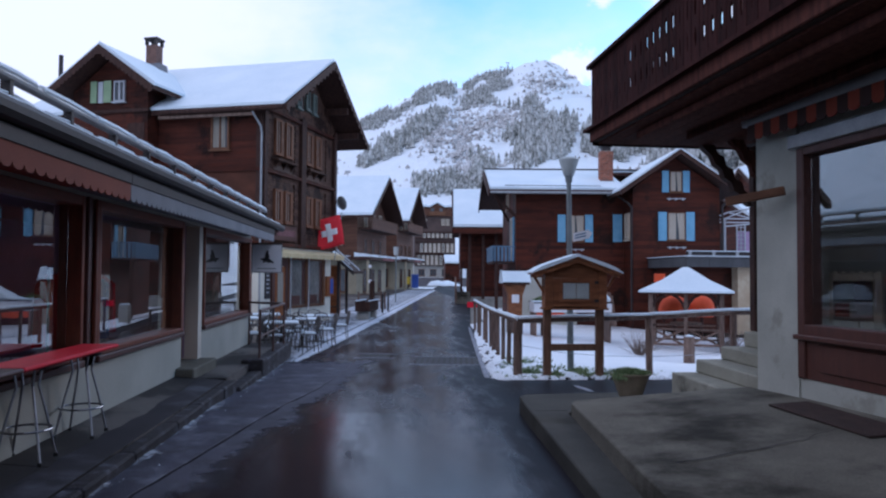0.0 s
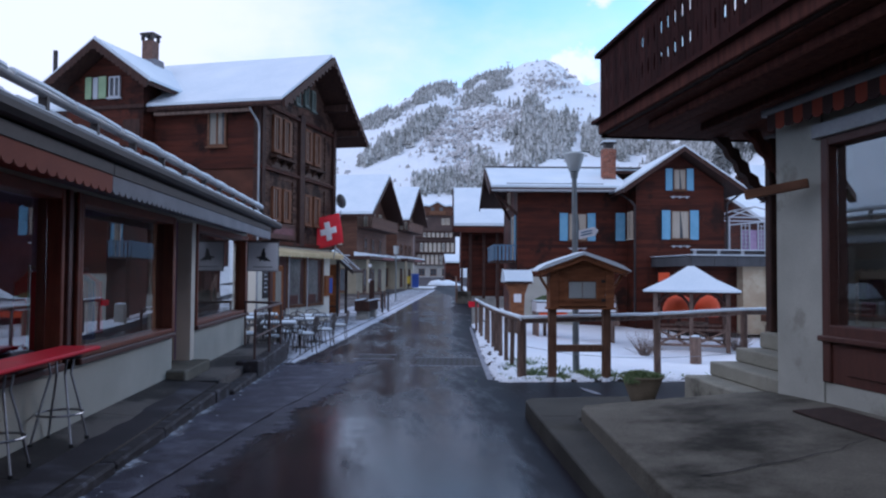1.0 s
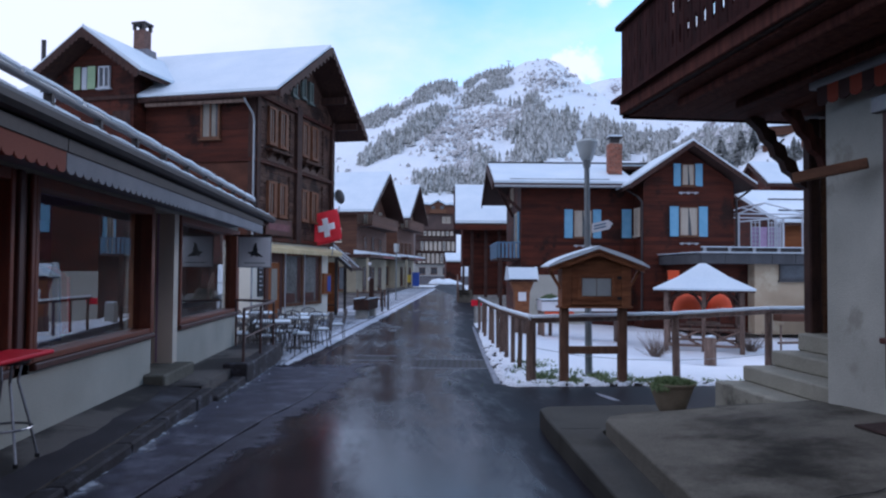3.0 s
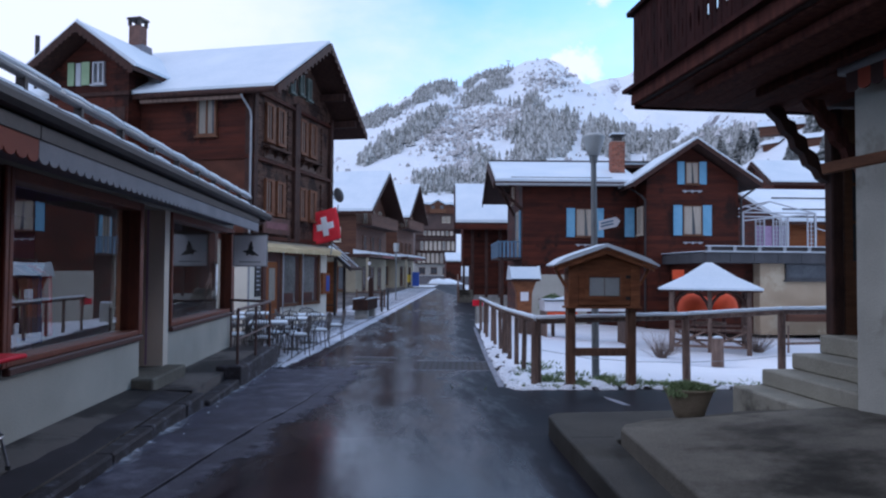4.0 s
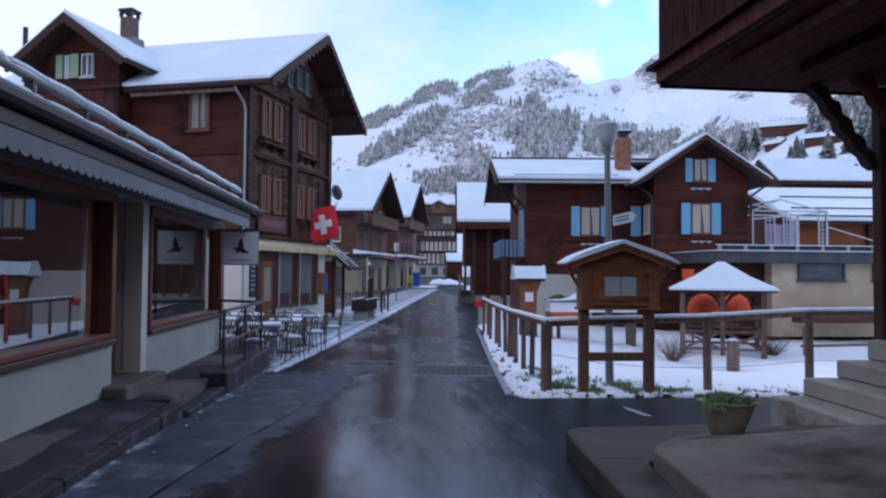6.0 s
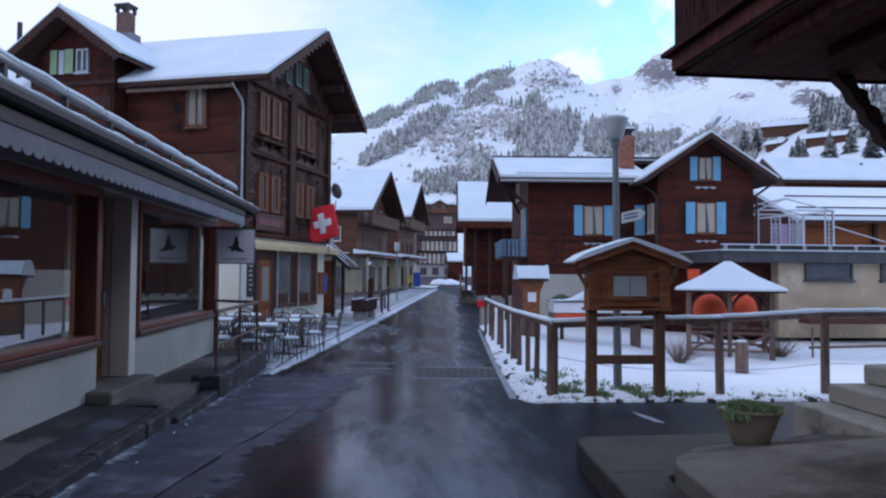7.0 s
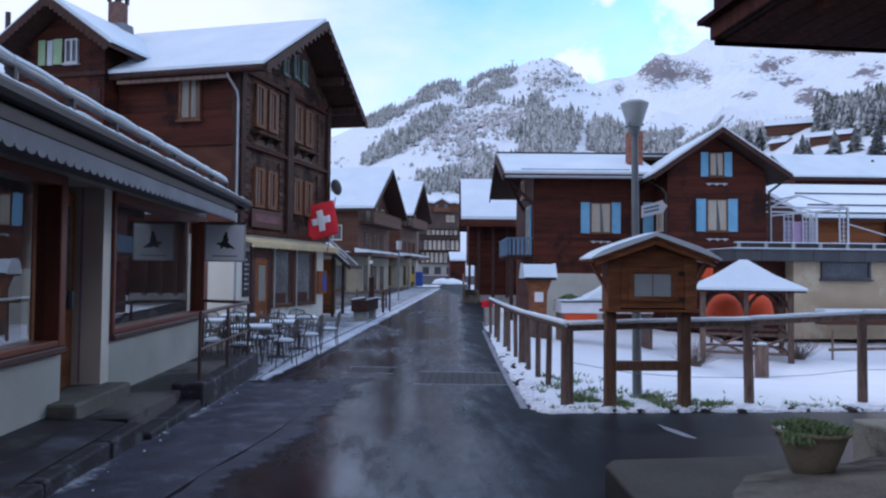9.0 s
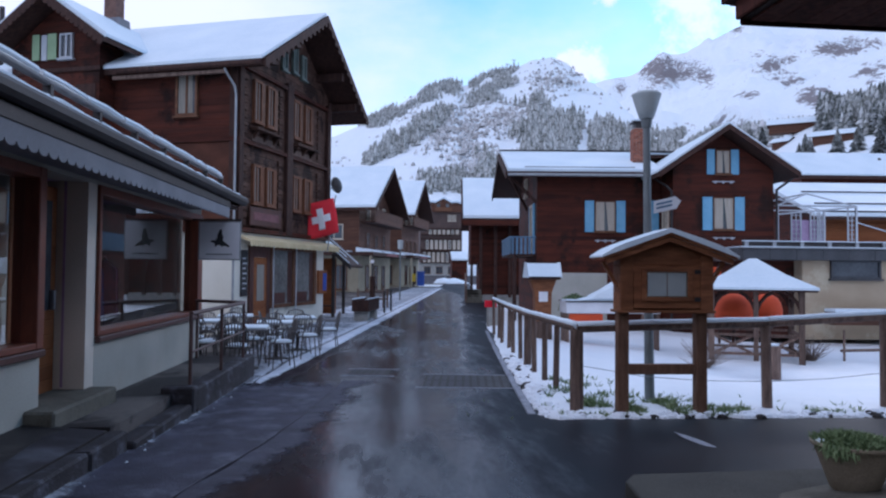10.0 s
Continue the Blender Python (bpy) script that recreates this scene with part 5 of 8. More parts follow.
# ---- the building with the balcony over the street ----
RX = 4.08
FRONT_TURN = pose(RX, 7.76, 0, 0, 0, 5) @ Matrix.Translation((-RX, -7.76, 0))        # the street wall stands slightly askew
DECK_TURN = pose(2.74, 9.66, 0, 0, 0, 2.2) @ Matrix.Translation((-2.70, -9.66, 0))   # and so does the balcony
def build_right_house():
    h = thing("balcony_house", Matrix(), "old house with plastered ground floor and dark timber balcony overhead", "house")

    def front(ob):
        ob.matrix_basis = FRONT_TURN
        return ob

    def deck(ob):
        ob.matrix_basis = DECK_TURN
        return ob

    # plastered street wall with the display window opening
    front(part("wall", box(RX, RX + 0.35, 7.06, 7.76, -0.3, 3.72), RWALL, h))
    front(part("wall", box(RX + 0.02, RX + 0.35, -12, 7.055, -0.3, 0.86), RWALL, h))
    front(part("wall", box(RX + 0.02, RX + 0.35, -12, 7.055, 3.22, 3.72), RWALL, h))
    front(part("wall", box(RX + 0.02, RX + 0.35, -12, 1.8, 0.865, 3.215), RWALL, h))
    part("end_wall", box(RX + 0.352, 10.5, 7.5, 7.76, -0.3, 3.72), RWALL, h)
    # shop window
    bm = bmesh.new()
    add_box(bm, RX - 0.02, RX + 0.2, 6.95, 7.055, 0.865, 3.215, bev=0.01)
    add_box(bm, RX - 0.02, RX + 0.2, 1.8, 2.0, 0.865, 3.215, bev=0.01)
    add_box(bm, RX - 0.02, RX + 0.2, 2.0, 6.95, 3.08, 3.215, bev=0.01)
    add_box(bm, RX - 0.03, RX + 0.2, 2.0, 6.95, 1.28, 1.40, bev=0.01)
    w = front(part("shop_window", bm, WOOD_PAN, h, "dark brown shop window frame"))
    part("sill", box(RX - 0.08, RX - 0.022, 1.8, 7.05, 1.25, 1.30, 0.01), WOOD_PAN, w)
    pn = part("panel", box(RX + 0.01, RX + 0.15, 2.0, 6.95, 0.865, 1.28), WOOD_PAN, w)
    for k in range(3):
        y0 = 2.1 + 1.6 * k
        part("moulding", box(RX - 0.012, RX + 0.009, y0, y0 + 1.45, 0.95, 1.22, 0.012), WOOD_PAN, pn)
    pane = part("pane", box(RX + 0.08, RX + 0.088, 2.0, 6.95, 1.40, 3.08), GLASS, w)
    pane.visible_shadow = False
    part("interior_back", box(7.2, 7.3, 0, 7.4, 0.4, 3.6), JAMB, h)
    part("interior_floor", box(RX + 0.56, 7.2, 0, 7.4, 1.24, 1.33), JAMB, h)
    part("interior_ceiling", box(RX + 0.56, 7.2, 0, 7.4, 3.6, 3.65), JAMB, h)
    # Added backing: its pale colour brightens the pane in place of reflections.
    part("pale_backing", box(5.5, 5.56, 0.1, 7.4, 1.332, 3.58), JAMB, h, "pale backing added to brighten the shop window")
    part("awning_arm", box(-0.29, 0.29, -0.035, 0.035, -0.045, 0.045, 0.008, pose(3.81, 7.28, 2.70, 0, -9, -38)), WOOD_TRIM, h, "short brown wooden arm")
    # awning case and striped valance
    a = front(part("awning_case", box(RX - 0.19, RX - 0.02, 1.6, 7.74, 3.50, 3.60, 0.01), GREY_METAL, h))
    front(part("lintel_board", box(RX - 0.07, RX - 0.004, 1.7, 7.12, 3.16, 3.30, 0.01), GREY_METAL, h))
    k, y = 0, 1.62
    while y < 7.6:
        st = 0.14
        pr = [(y, 3.50), (y, 3.365)] + [(y + st / 2 - st / 2 * math.cos(math.pi * q / 4), 3.365 - 0.04 * math.sin(math.pi * q / 4)) for q in range(1, 4)] + [(y + st, 3.365), (y + st, 3.50)]
        part("valance_strip", prism(pr, -(RX - 0.17), -(RX - 0.18), pose(0, 0, 0, 0, 0, 90)), VALANCE_RED if k % 2 else DARK_CLOTH, a)
        k, y = k + 1, y + st
    # timber floor carried out over the street
    deck(part("floor_slab", box(2.74, 10.5, -12, 9.62, 3.66, 3.80), WOOD_D, h))
    for k in range(10):
        x = 2.80 + 0.20 * k
        deck(part("soffit_board", box(x, x + 0.193, -12, 9.6, 3.64, 3.658), WOOD_BAL, h))
    for x in (2.98, 3.62):
        deck(part("bearer", box(x, x + 0.13, -12, 8.7, 3.55, 3.638, 0.012), WOOD_BAL, h))
    deck(part("edge_beam", box(2.70, 2.735, -12, 9.66, 3.66, 3.86, 0.01), WOOD_BAL, h))
    deck(part("edge_beam", box(2.735, 10.5, 9.62, 9.66, 3.62, 3.86, 0.01), WOOD_RAIL, h))
    deck(part("drip_ledge", box(2.62, 2.70, -12, 9.72, 3.80, 3.84), WOOD_RAIL, h))
    deck(part("drip_ledge", box(2.70, 10.5, 9.66, 9.74, 3.80, 3.84), WOOD_RAIL, h))
    part("upper_wall", box(RX + 0.1, 10.5, -12, 8.3, 3.8, 9.0), WOOD_C, h)
    deck(part("handrail", box(2.66, 2.78, -12, 9.70, 4.66, 4.72, 0.01), WOOD_RAIL, h))
    deck(part("handrail", box(2.78, 10.5, 9.6, 9.70, 4.66, 4.72, 0.01), WOOD_RAIL, h))
    # upper roof
    part("roof", prism([(1.9, 6.9), (7.3, 9.9), (12.7, 6.9), (12.7, 6.7), (7.3, 9.7), (1.9, 6.7)], -12, 8.9), WOOD_D, h)
    part("snow", prism([(1.9, 6.91), (7.3, 9.91), (12.7, 6.91), (12.7, 7.05), (7.3, 10.05), (1.9, 7.05)], -12, 8.9), SNOW, h)
    # porch post with carved brace, and the timber porch wall
    part("porch_post", box(4.90, 5.03, 9.38, 9.53, 1.14, 3.62, 0.015), WOOD_D, h)
    up = [(4.37, 3.62), (4.42, 3.50), (4.50, 3.47), (4.53, 3.35), (4.62, 3.30), (4.65, 3.18), (4.75, 3.12), (4.78, 3.02), (4.87, 2.97)]
    dn = [(4.87, 2.81), (4.79, 2.86), (4.74, 2.95), (4.64, 3.01), (4.60, 3.12), (4.50, 3.19), (4.47, 3.30), (4.38, 3.37), (4.33, 3.48), (4.23, 3.57), (4.20, 3.62)]
    part("brace", prism(up + dn, 9.40, 9.53), WOOD_D, h, "dark carved curved timber brace")
    part("brace", prism([(x + 0.19, z) for x, z in up + dn], 8.98, 9.10), WOOD_BAL, h, "dark carved curved timber brace")
    part("porch_post", box(5.065, 5.19, 8.97, 9.11, 1.14, 3.62, 0.015), WOOD_D, h)
    part("porch_wall", box(5.055, 9.5, 9.40, 9.52, 1.14, 1.95), WOOD_TRIM, h)
    part("porch_wall", box(5.055, 9.5, 9.40, 9.52, 3.20, 3.62), WOOD_TRIM, h)
    for x in (5.055, 5.95, 6.85):
        part("porch_mullion", box(x, x + 0.09, 9.40, 9.52, 1.952, 3.198), WOOD_TRIM, h)
    for x in (5.15, 6.05):
        part("pane", box(x, x + 0.79, 9.45, 9.458, 1.955, 3.195), PANE, h)
    for z in (2.36, 2.78):
        part("glazing_bar", box(5.15, 6.85, 9.42, 9.448, z, z + 0.035), WOOD_TRIM, h)


build_right_house()


def build_display():
    d = thing("framed_mirror", pose(4.83, 7.22, 1.332, 0, 0, -20), "ornate pale mirror frame with cards standing in the shop window", "mirror frame")
    bm = bmesh.new()
    for x0, x1, z0, z1 in ((-0.27, -0.19, 0.0, 0.58), (0.19, 0.27, 0.0, 0.58), (-0.19, 0.19, 0.0, 0.09), (-0.19, 0.19, 0.50, 0.58)):
        add_box(bm, x0, x1, -0.025, 0.025, z0, z1, bev=0.012)
    for k in range(7):
        bmesh.ops.create_icosphere(bm, subdivisions=1, radius=0.035, matrix=Matrix.Translation((-0.24 + 0.08 * k, 0, 0.57)))
    part("frame", bm, WHITE_W, d, "carved pale frame")
    part("picture", box(-0.185, 0.185, 0.0, 0.012, 0.30, 0.49), BLACK, d, "dark picture")
    part("card", box(-0.17, -0.04, -0.012, 0.0, 0.13, 0.27), MAROON, d, "dark red card")
    part("card", box(-0.02, 0.17, -0.012, 0.0, 0.12, 0.28), PALE_FRAME, d, "pale grey card")


build_display()


def build_balcony_front():
    b = thing("balcony_railing", DECK_TURN.copy(), "dark timber balcony railing boards with cut-out slots", "balcony railing")

    def board(fixed, c, along, w=0.155, slot=0.028):
        """A board with two pointed slots, made of strips round them."""
        bm = bmesh.new()
        t = 0.014
        def strip(u0, u1, z0, z1):
            if along == "y":
                add_box(bm, fixed, fixed + t, c + u0, c + u1, z0, z1)
            else:
                add_box(bm, c + u0, c + u1, fixed, fixed + t, z0, z1)
        strip(-w / 2, -slot, 3.86, 4.66)
        strip(slot, w / 2, 3.86, 4.66)
        for z0, z1 in ((3.86, 4.02), (4.20, 4.32), (4.52, 4.66)):
            strip(-slot, slot, z0, z1)
        for z0, z1 in ((4.02, 4.20), (4.32, 4.52)):
            for sg in (-1, 1):
                strip(sg * slot * 0.99, sg * slot * 0.5, z0, z0 + 0.04)
                strip(sg * slot * 0.99, sg * slot * 0.5, z1 - 0.04, z1)
        part("board", bm, WOOD_RAIL, b)

    y = 9.53
    while y > 2.5:
        board(2.71, y, "y", slot=0.021 if 6.9 < y < 8.25 or 5.7 < y < 6.6 or 3.6 < y < 4.9 else 0.011)
        y -= 0.165
    x = 2.85
    while x < 6.5:
        board(9.62, x, "x", slot=0.012)
        x += 0.165
    for yy in (9.62, 8.2, 6.8, 5.4, 4.0, 2.6):
        part("post", box(2.735, 2.82, yy - 0.09, yy, 3.80, 4.66), WOOD_RAIL, b)


build_balcony_front()


def build_platform():
    p = thing("platform", Matrix(), "worn two-tier concrete forecourt with a stained top and cracked edges", "platform", "", "structure")
    lo = [(1.67, 9.0), (1.77, 9.16), (3.3, 9.26), (3.3, 8.0), (2.05, 7.95), (2.02, 7.9), (1.75, 4.0), (1.9, -12), (1.3, -12), (1.23, 2.0), (1.48, 5.0), (1.63, 8.5)]

    def slab(name, pts, z0, z1, mat, bev=0.02, rise=None):
        bm = bmesh.new()
        f = [bm.verts.new((x, y, z0)) for x, y in pts]
        g = [bm.verts.new((x, y, z1)) for x, y in pts]
        n = len(pts)
        bm.faces.new(f)
        top = bm.faces.new(g)
        for i in range(n):
            bm.faces.new((f[i], f[(i + 1) % n], g[(i + 1) % n], g[i]))
        bmesh.ops.recalc_face_normals(bm, faces=bm.faces)
        bmesh.ops.bevel(bm, geom=list(top.edges), offset=bev, segments=3, affect="EDGES", profile=0.5)
        if rise:
            for k in range(26):
                bmesh.ops.bisect_plane(bm, geom=bm.verts[:] + bm.edges[:] + bm.faces[:], plane_co=(0, -3 + 0.5 * k, 0), plane_no=(0, 1, 0))
            for k in range(11):
                bmesh.ops.bisect_plane(bm, geom=bm.verts[:] + bm.edges[:] + bm.faces[:], plane_co=(1.7 + 0.5 * k, 0, 0), plane_no=(1, 0, 0))
            for v in bm.verts:
                if v.co.z > 0.3:
                    v.co.z += rise(v.co.x, v.co.y) + 0.006 * noise.noise(Vector((v.co.x * 1.3, v.co.y * 1.3, 0)))
        bmesh.ops.triangulate(bm, faces=[q for q in bm.faces if len(q.verts) > 4])
        part(name, bm, mat, p)

    slab("lower_step", lo, -0.3, 0.37, DAMP_CONCRETE)
    up = [(2.0, 7.75), (2.08, 7.93), (2.5, 8.62), (2.9, 8.84), (3.4, 8.9), (3.77, 9.2), (6.9, 9.3), (6.9, -12), (1.62, -12), (1.5, 2.0), (1.72, 4.5)]
    slab("upper_slab", up, -0.25, 0.5, CONCRETE, 0.02, lambda x, y: 0.07 * max(0, min(x, 4.2) - 2) - 0.2 * max(0, y - 7.9) + 0.012 * max(0, 7.9 - y))

    rise = lambda x, y: 0.5 + 0.07 * max(0, min(x, 4.2) - 2) - 0.2 * max(0, y - 7.9) + 0.012 * max(0, 7.9 - y)
    pts = [(4.06, 5.95), (3.86, 5.82), (3.55, 5.62), (3.38, 5.55), (3.24, 5.42), (3.0, 5.36), (2.78, 5.25), (2.57, 5.23), (2.3, 5.12), (2.07, 5.09)]
    bm = bmesh.new()
    row = [(bm.verts.new((x, y, rise(x, y) + 0.009)), bm.verts.new((x + 0.004, y + 0.012 * math.sin(3 * k) ** 2 + 0.008, rise(x, y) + 0.009))) for k, (x, y) in enumerate(pts)]
    for a, b in zip(row, row[1:]):
        bm.faces.new((a[0], b[0], b[1], a[1]))
    part("crack", bm, JOINT, p, "dark crack across the slab")
    part("joint", box(1.66, 2.03, 8.03, 8.036, 0.36, 0.3715), JOINT, p)


build_platform()


def build_porch_steps():
    s = thing("porch_steps", Matrix(), "weathered concrete steps rising to the timber porch", "steps")
    tops = [0.605, 0.775, 0.945, 1.14]
    for k, (x0, z) in enumerate(zip((3.77, 4.10, 4.44, 4.76), tops)):
        part("step", box(x0, 7.2, 7.78, 9.41 + 0.004 * k, 0.2 if k == 0 else tops[k - 1] + 0.002, z, 0.015), STEPS, s)


build_porch_steps()
dm = thing("doormat", pose(3.86, 6.05, 0.658, -0.7, -4.0, 0), "dark brown coir doormat on the concrete", "doormat")
part("mat", box(-0.2, 0.2, -0.75, 0.72, 0, 0.018, 0.006), MAT_BROWN, dm)


def build_planter():
    p = thing("planter", pose(2.91, 8.52, 0.435) @ Matrix.Scale(0.82, 4), "round concrete planter bowl with low green plants", "planter")
    part("bowl", lathe([(0.145, 0), (0.16, 0.012), (0.20, 0.12), (0.255, 0.27), (0.27, 0.315), (0.29, 0.322), (0.293, 0.345), (0.27, 0.35), (0.258, 0.315), (0.02, 0.31)], 32), CERAMIC, p, "", True)
    rnd = random.Random(2)
    vs, fs = [], []
    for _ in range(2600):
        r, a = 0.275 * math.sqrt(rnd.random()), rnd.uniform(0, 6.28)
        x, y = r * math.cos(a), r * math.sin(a)
        h, w, b = rnd.uniform(0.015, 0.065), rnd.uniform(0.006, 0.014), rnd.uniform(0, 6.28)
        k = len(vs)
        z = 0.315 + 0.05 * (1 - (r / 0.3) ** 2) + 0.02 * noise.noise(Vector((x * 9, y * 9, 0)))
        vs += [(x - w * math.cos(b), y - w * math.sin(b), z), (x + w * math.cos(b), y + w * math.sin(b), z), (x + rnd.uniform(-.07, .07), y + rnd.uniform(-.07, .07), z + h)]
        fs.append((k, k + 1, k + 2))
    for _ in range(170):
        a, b = rnd.gauss(-2.55, 0.28), rnd.uniform(0, 6.28)
        r, w = rnd.uniform(0.27, 0.305), rnd.uniform(0.006, 0.013)
        x, y, z = r * math.cos(a), r * math.sin(a), rnd.uniform(0.30, 0.365)
        k = len(vs)
        vs += [(x - w * math.cos(b), y - w * math.sin(b), z), (x + w * math.cos(b), y + w * math.sin(b), z), (x * 1.06 + rnd.uniform(-.03, .03), y * 1.06 + rnd.uniform(-.03, .01), z - rnd.uniform(0.0, 0.08))]
        fs.append((k, k + 1, k + 2))
    me = bpy.data.meshes.new("plants")
    me.from_pydata(vs, [], fs)
    me.materials.append(LEAFY)
    ob = new("plant", me)
    ob.parent = p
    sn = part("snow", lathe([(0.02, 0.32), (0.07, 0.33), (0.075, 0.345), (0.03, 0.36)], 12), SNOW, p)
    sn.location = (-0.20, 0.05, 0.002)


build_planter()


# ---- fence, notice board, lamp ----
def build_fence():
    f = thing("garden_fence", Matrix(), "rustic wooden pole fence with snow lying on its rail", "fence")
    rnd = random.Random(11)

    def line(y):
        return 2.37 + 0.06 * (y - 12.96)

    def post(x, y, r, top, name="post"):
        part(name, rod((x, y, level(y) - 0.1), (x + rnd.uniform(-.02, .02), y, top), r * 1.06, r, 9), WOOD_P, f)

    def rail(a, b, r=0.055):
        part("rail", rod(a, b, r, n=10), WOOD_P, f)
        u, d, n = Vector((0, 0, 0.034)), Vector(b) - Vector(a), 14
        pts = [Vector(a) + u + d * (k / n) + Vector((0, 0, 0.010 * noise.noise(Vector((k * 0.9, a[0], a[1]))))) for k in range(n + 1)]
        part("snow", tube(pts, r * 0.88, 9), SNOW, f, "uneven ridge of snow along the rail", True)

    post(2.37, 12.96, 0.078, 1.04)
    ys = [14.5, 15.5, 16.7, 17.6, 18.8, 19.9, 21.1, 22.4, 23.8, 25.2]
    for k, y in enumerate(ys):
        post(line(y) + rnd.uniform(-.03, .03), y, 0.07 if y == 17.6 else 0.042, level(y) + 0.96)
    pts = [(2.37, 12.96), (line(17.6), 17.6), (line(21.1), 21.1), (line(25.4), 25.4)]
    for (x0, y0), (x1, y1) in zip(pts, pts[1:]):
        rail((x0, y0, level(y0) + 1.0 if y0 > 13 else 1.06), (x1, y1, level(y1) + 1.0))
    right = [(2.37, 12.96), (4.90, 13.28), (6.62, 13.5), (8.9, 13.8), (12.0, 14.2), (16.0, 14.7)]
    for x, y in right[1:]:
        post(x, y, 0.062, 1.08 if x < 5 else 1.16)
    for (x0, y0), (x1, y1) in zip(right, right[1:]):
        rail((x0, y0, 1.06 if x0 < 3 else 1.11 if x0 < 6 else 1.19), (x1, y1, 1.11 if x1 < 6 else 1.19))
    part("end_board", box(2.85, 3.2, 25.3, 25.36, 0.72, 0.92, 0.01), RED, f, "red and white barrier end board")


build_fence()


def build_kiosk():
    k = thing("notice_board", pose(3.32, 12.74, 0), "roofed pine notice cabinet on two posts with snow on top", "notice board")
    g = level(12.72) - 0.02
    for x in (-0.47, 0.47):
        part("post", box(x - 0.065, x + 0.065, -0.065, 0.065, g, 1.27, 0.008), WOOD_KP, k)
    part("crossbar", box(-0.405, 0.405, -0.04, 0.04, 0.54, 0.66, 0.006), WOOD_KP, k)
    part("base_board", box(-0.58, 0.58, -0.2, 0.10, 1.265, 1.30, 0.005), WOOD_K, k)
    # cabinet of boards
    for n in range(6):
        z0 = 1.30 + n * 0.103
        for x0, x1, y0, y1 in ((-0.55, -0.535, -0.17, 0.08), (0.535, 0.55, -0.17, 0.08), (-0.53, 0.53, 0.06, 0.08)):
            part("plank", box(x0, x1, y0, y1, z0, z0 + 0.1), WOOD_K, k)
    for x0, x1 in ((-0.55, -0.40), (0.40, 0.55)):
        part("corner_board", box(x0, x1, -0.20, -0.171, 1.30, 1.93, 0.005), WOOD_K, k)
    part("gable_board", prism([(-0.53, 1.82), (0.53, 1.82), (0.56, 1.93), (0, 2.12), (-0.56, 1.93)], -0.165, -0.14), WOOD_K, k)
    d = part("door", box(-0.395, 0.395, -0.185, -0.16, 1.32, 1.815, 0.005), WOOD_K, k, "hinged pine cabinet door with a glazed opening")
    for x0, x1, z0, z1 in ((-0.30, -0.24, 1.40, 1.78), (0.24, 0.30, 1.40, 1.78), (-0.24, 0.24, 1.40, 1.45), (-0.24, 0.24, 1.74, 1.78)):
        part("door_frame", box(x0, x1, -0.205, -0.186, z0, z1, 0.004), WOOD_K, d)
    part("paper", box(-0.225, -0.005, -0.192, -0.187, 1.462, 1.73), PAPER, d, "white notice sheet")
    part("paper", box(0.008, 0.225, -0.192, -0.187, 1.462, 1.73), PAPER, d, "white notice sheet")
    pn = part("pane", box(-0.24, 0.24, -0.2, -0.196, 1.45, 1.74), GLASS, d)
    pn.visible_shadow = False
    for z in (1.40, 1.72):
        part("hinge", box(0.33, 0.40, -0.195, -0.186, z, z + 0.05), DARK_METAL, d)
    for sgn in (-1, 1):
        part("roof_board", prism([(0, 2.155), (sgn * 0.78, 1.88), (sgn * 0.78, 1.915), (0, 2.19)], -0.32, 0.20), WOOD_K, k)
        part("rafter", prism([(0, 2.09), (sgn * 0.74, 1.83), (sgn * 0.74, 1.888), (0, 2.15)], -0.30, -0.26), WOOD_K, k)
        part("brace", prism([(sgn * 0.56, 1.55), (sgn * 0.74, 1.85), (sgn * 0.70, 1.87), (sgn * 0.55, 1.60)], -0.1, -0.04), WOOD_K, k)
    top, n = [], 12
    for q in range(n + 1):
        x = -0.80 + 1.60 * q / n
        top.append((x, 1.925 + 0.285 * max(0.0, 1 - abs(x) / 0.80) ** 0.86 + 0.032 * max(0.0, 1 - (abs(x) / 0.80) ** 8)))
    prof = top + [(0.80, 1.905), (0.0, 2.192), (-0.80, 1.905)]
    bm = prism(prof, -0.34, 0.21)
    part("snow", bm, SNOW, k, "rounded cap of snow")


build_kiosk()


def build_garden_bits():
    w = thing("fence_wire", Matrix(), "thin sagging grey wire strand along the garden fence", "wire")
    part("strand", tube([(2.37, 12.96, 0.62), (3.2, 13.06, 0.47), (4.0, 13.16, 0.40), (4.9, 13.28, 0.37), (5.8, 13.39, 0.39), (6.62, 13.5, 0.45), (7.8, 13.65, 0.42), (8.9, 13.8, 0.45)], 0.0045, 5), GREY_METAL, w)
    r = thing("low_rail", Matrix(), "low dark wooden rail at the back of the snowy garden", "rail")
    part("rail", rod((11.9, 22.7, -0.24), (18.5, 23.6, -0.20), 0.04, n=8), WOOD_P, r)
    for x, y in ((12.0, 22.72), (14.55, 23.06), (17.2, 23.42)):
        part("post", rod((x, y, -0.6), (x, y, 0.30), 0.03, n=8), WOOD_P, r)
    for x, t, l in ((9.7, 4, 1.1), (10.0, -5, 0.95)):
        b = thing("leaning_board", pose(x, 31.35, -0.35, -10, t, 0), "pale weathered board leaning on the chalet wall", "board", "leaning boards")
        part("plank", box(-0.11, 0.11, -0.02, 0.02, 0, l + 0.4, 0.006), WOOD_P, b)


build_garden_bits()


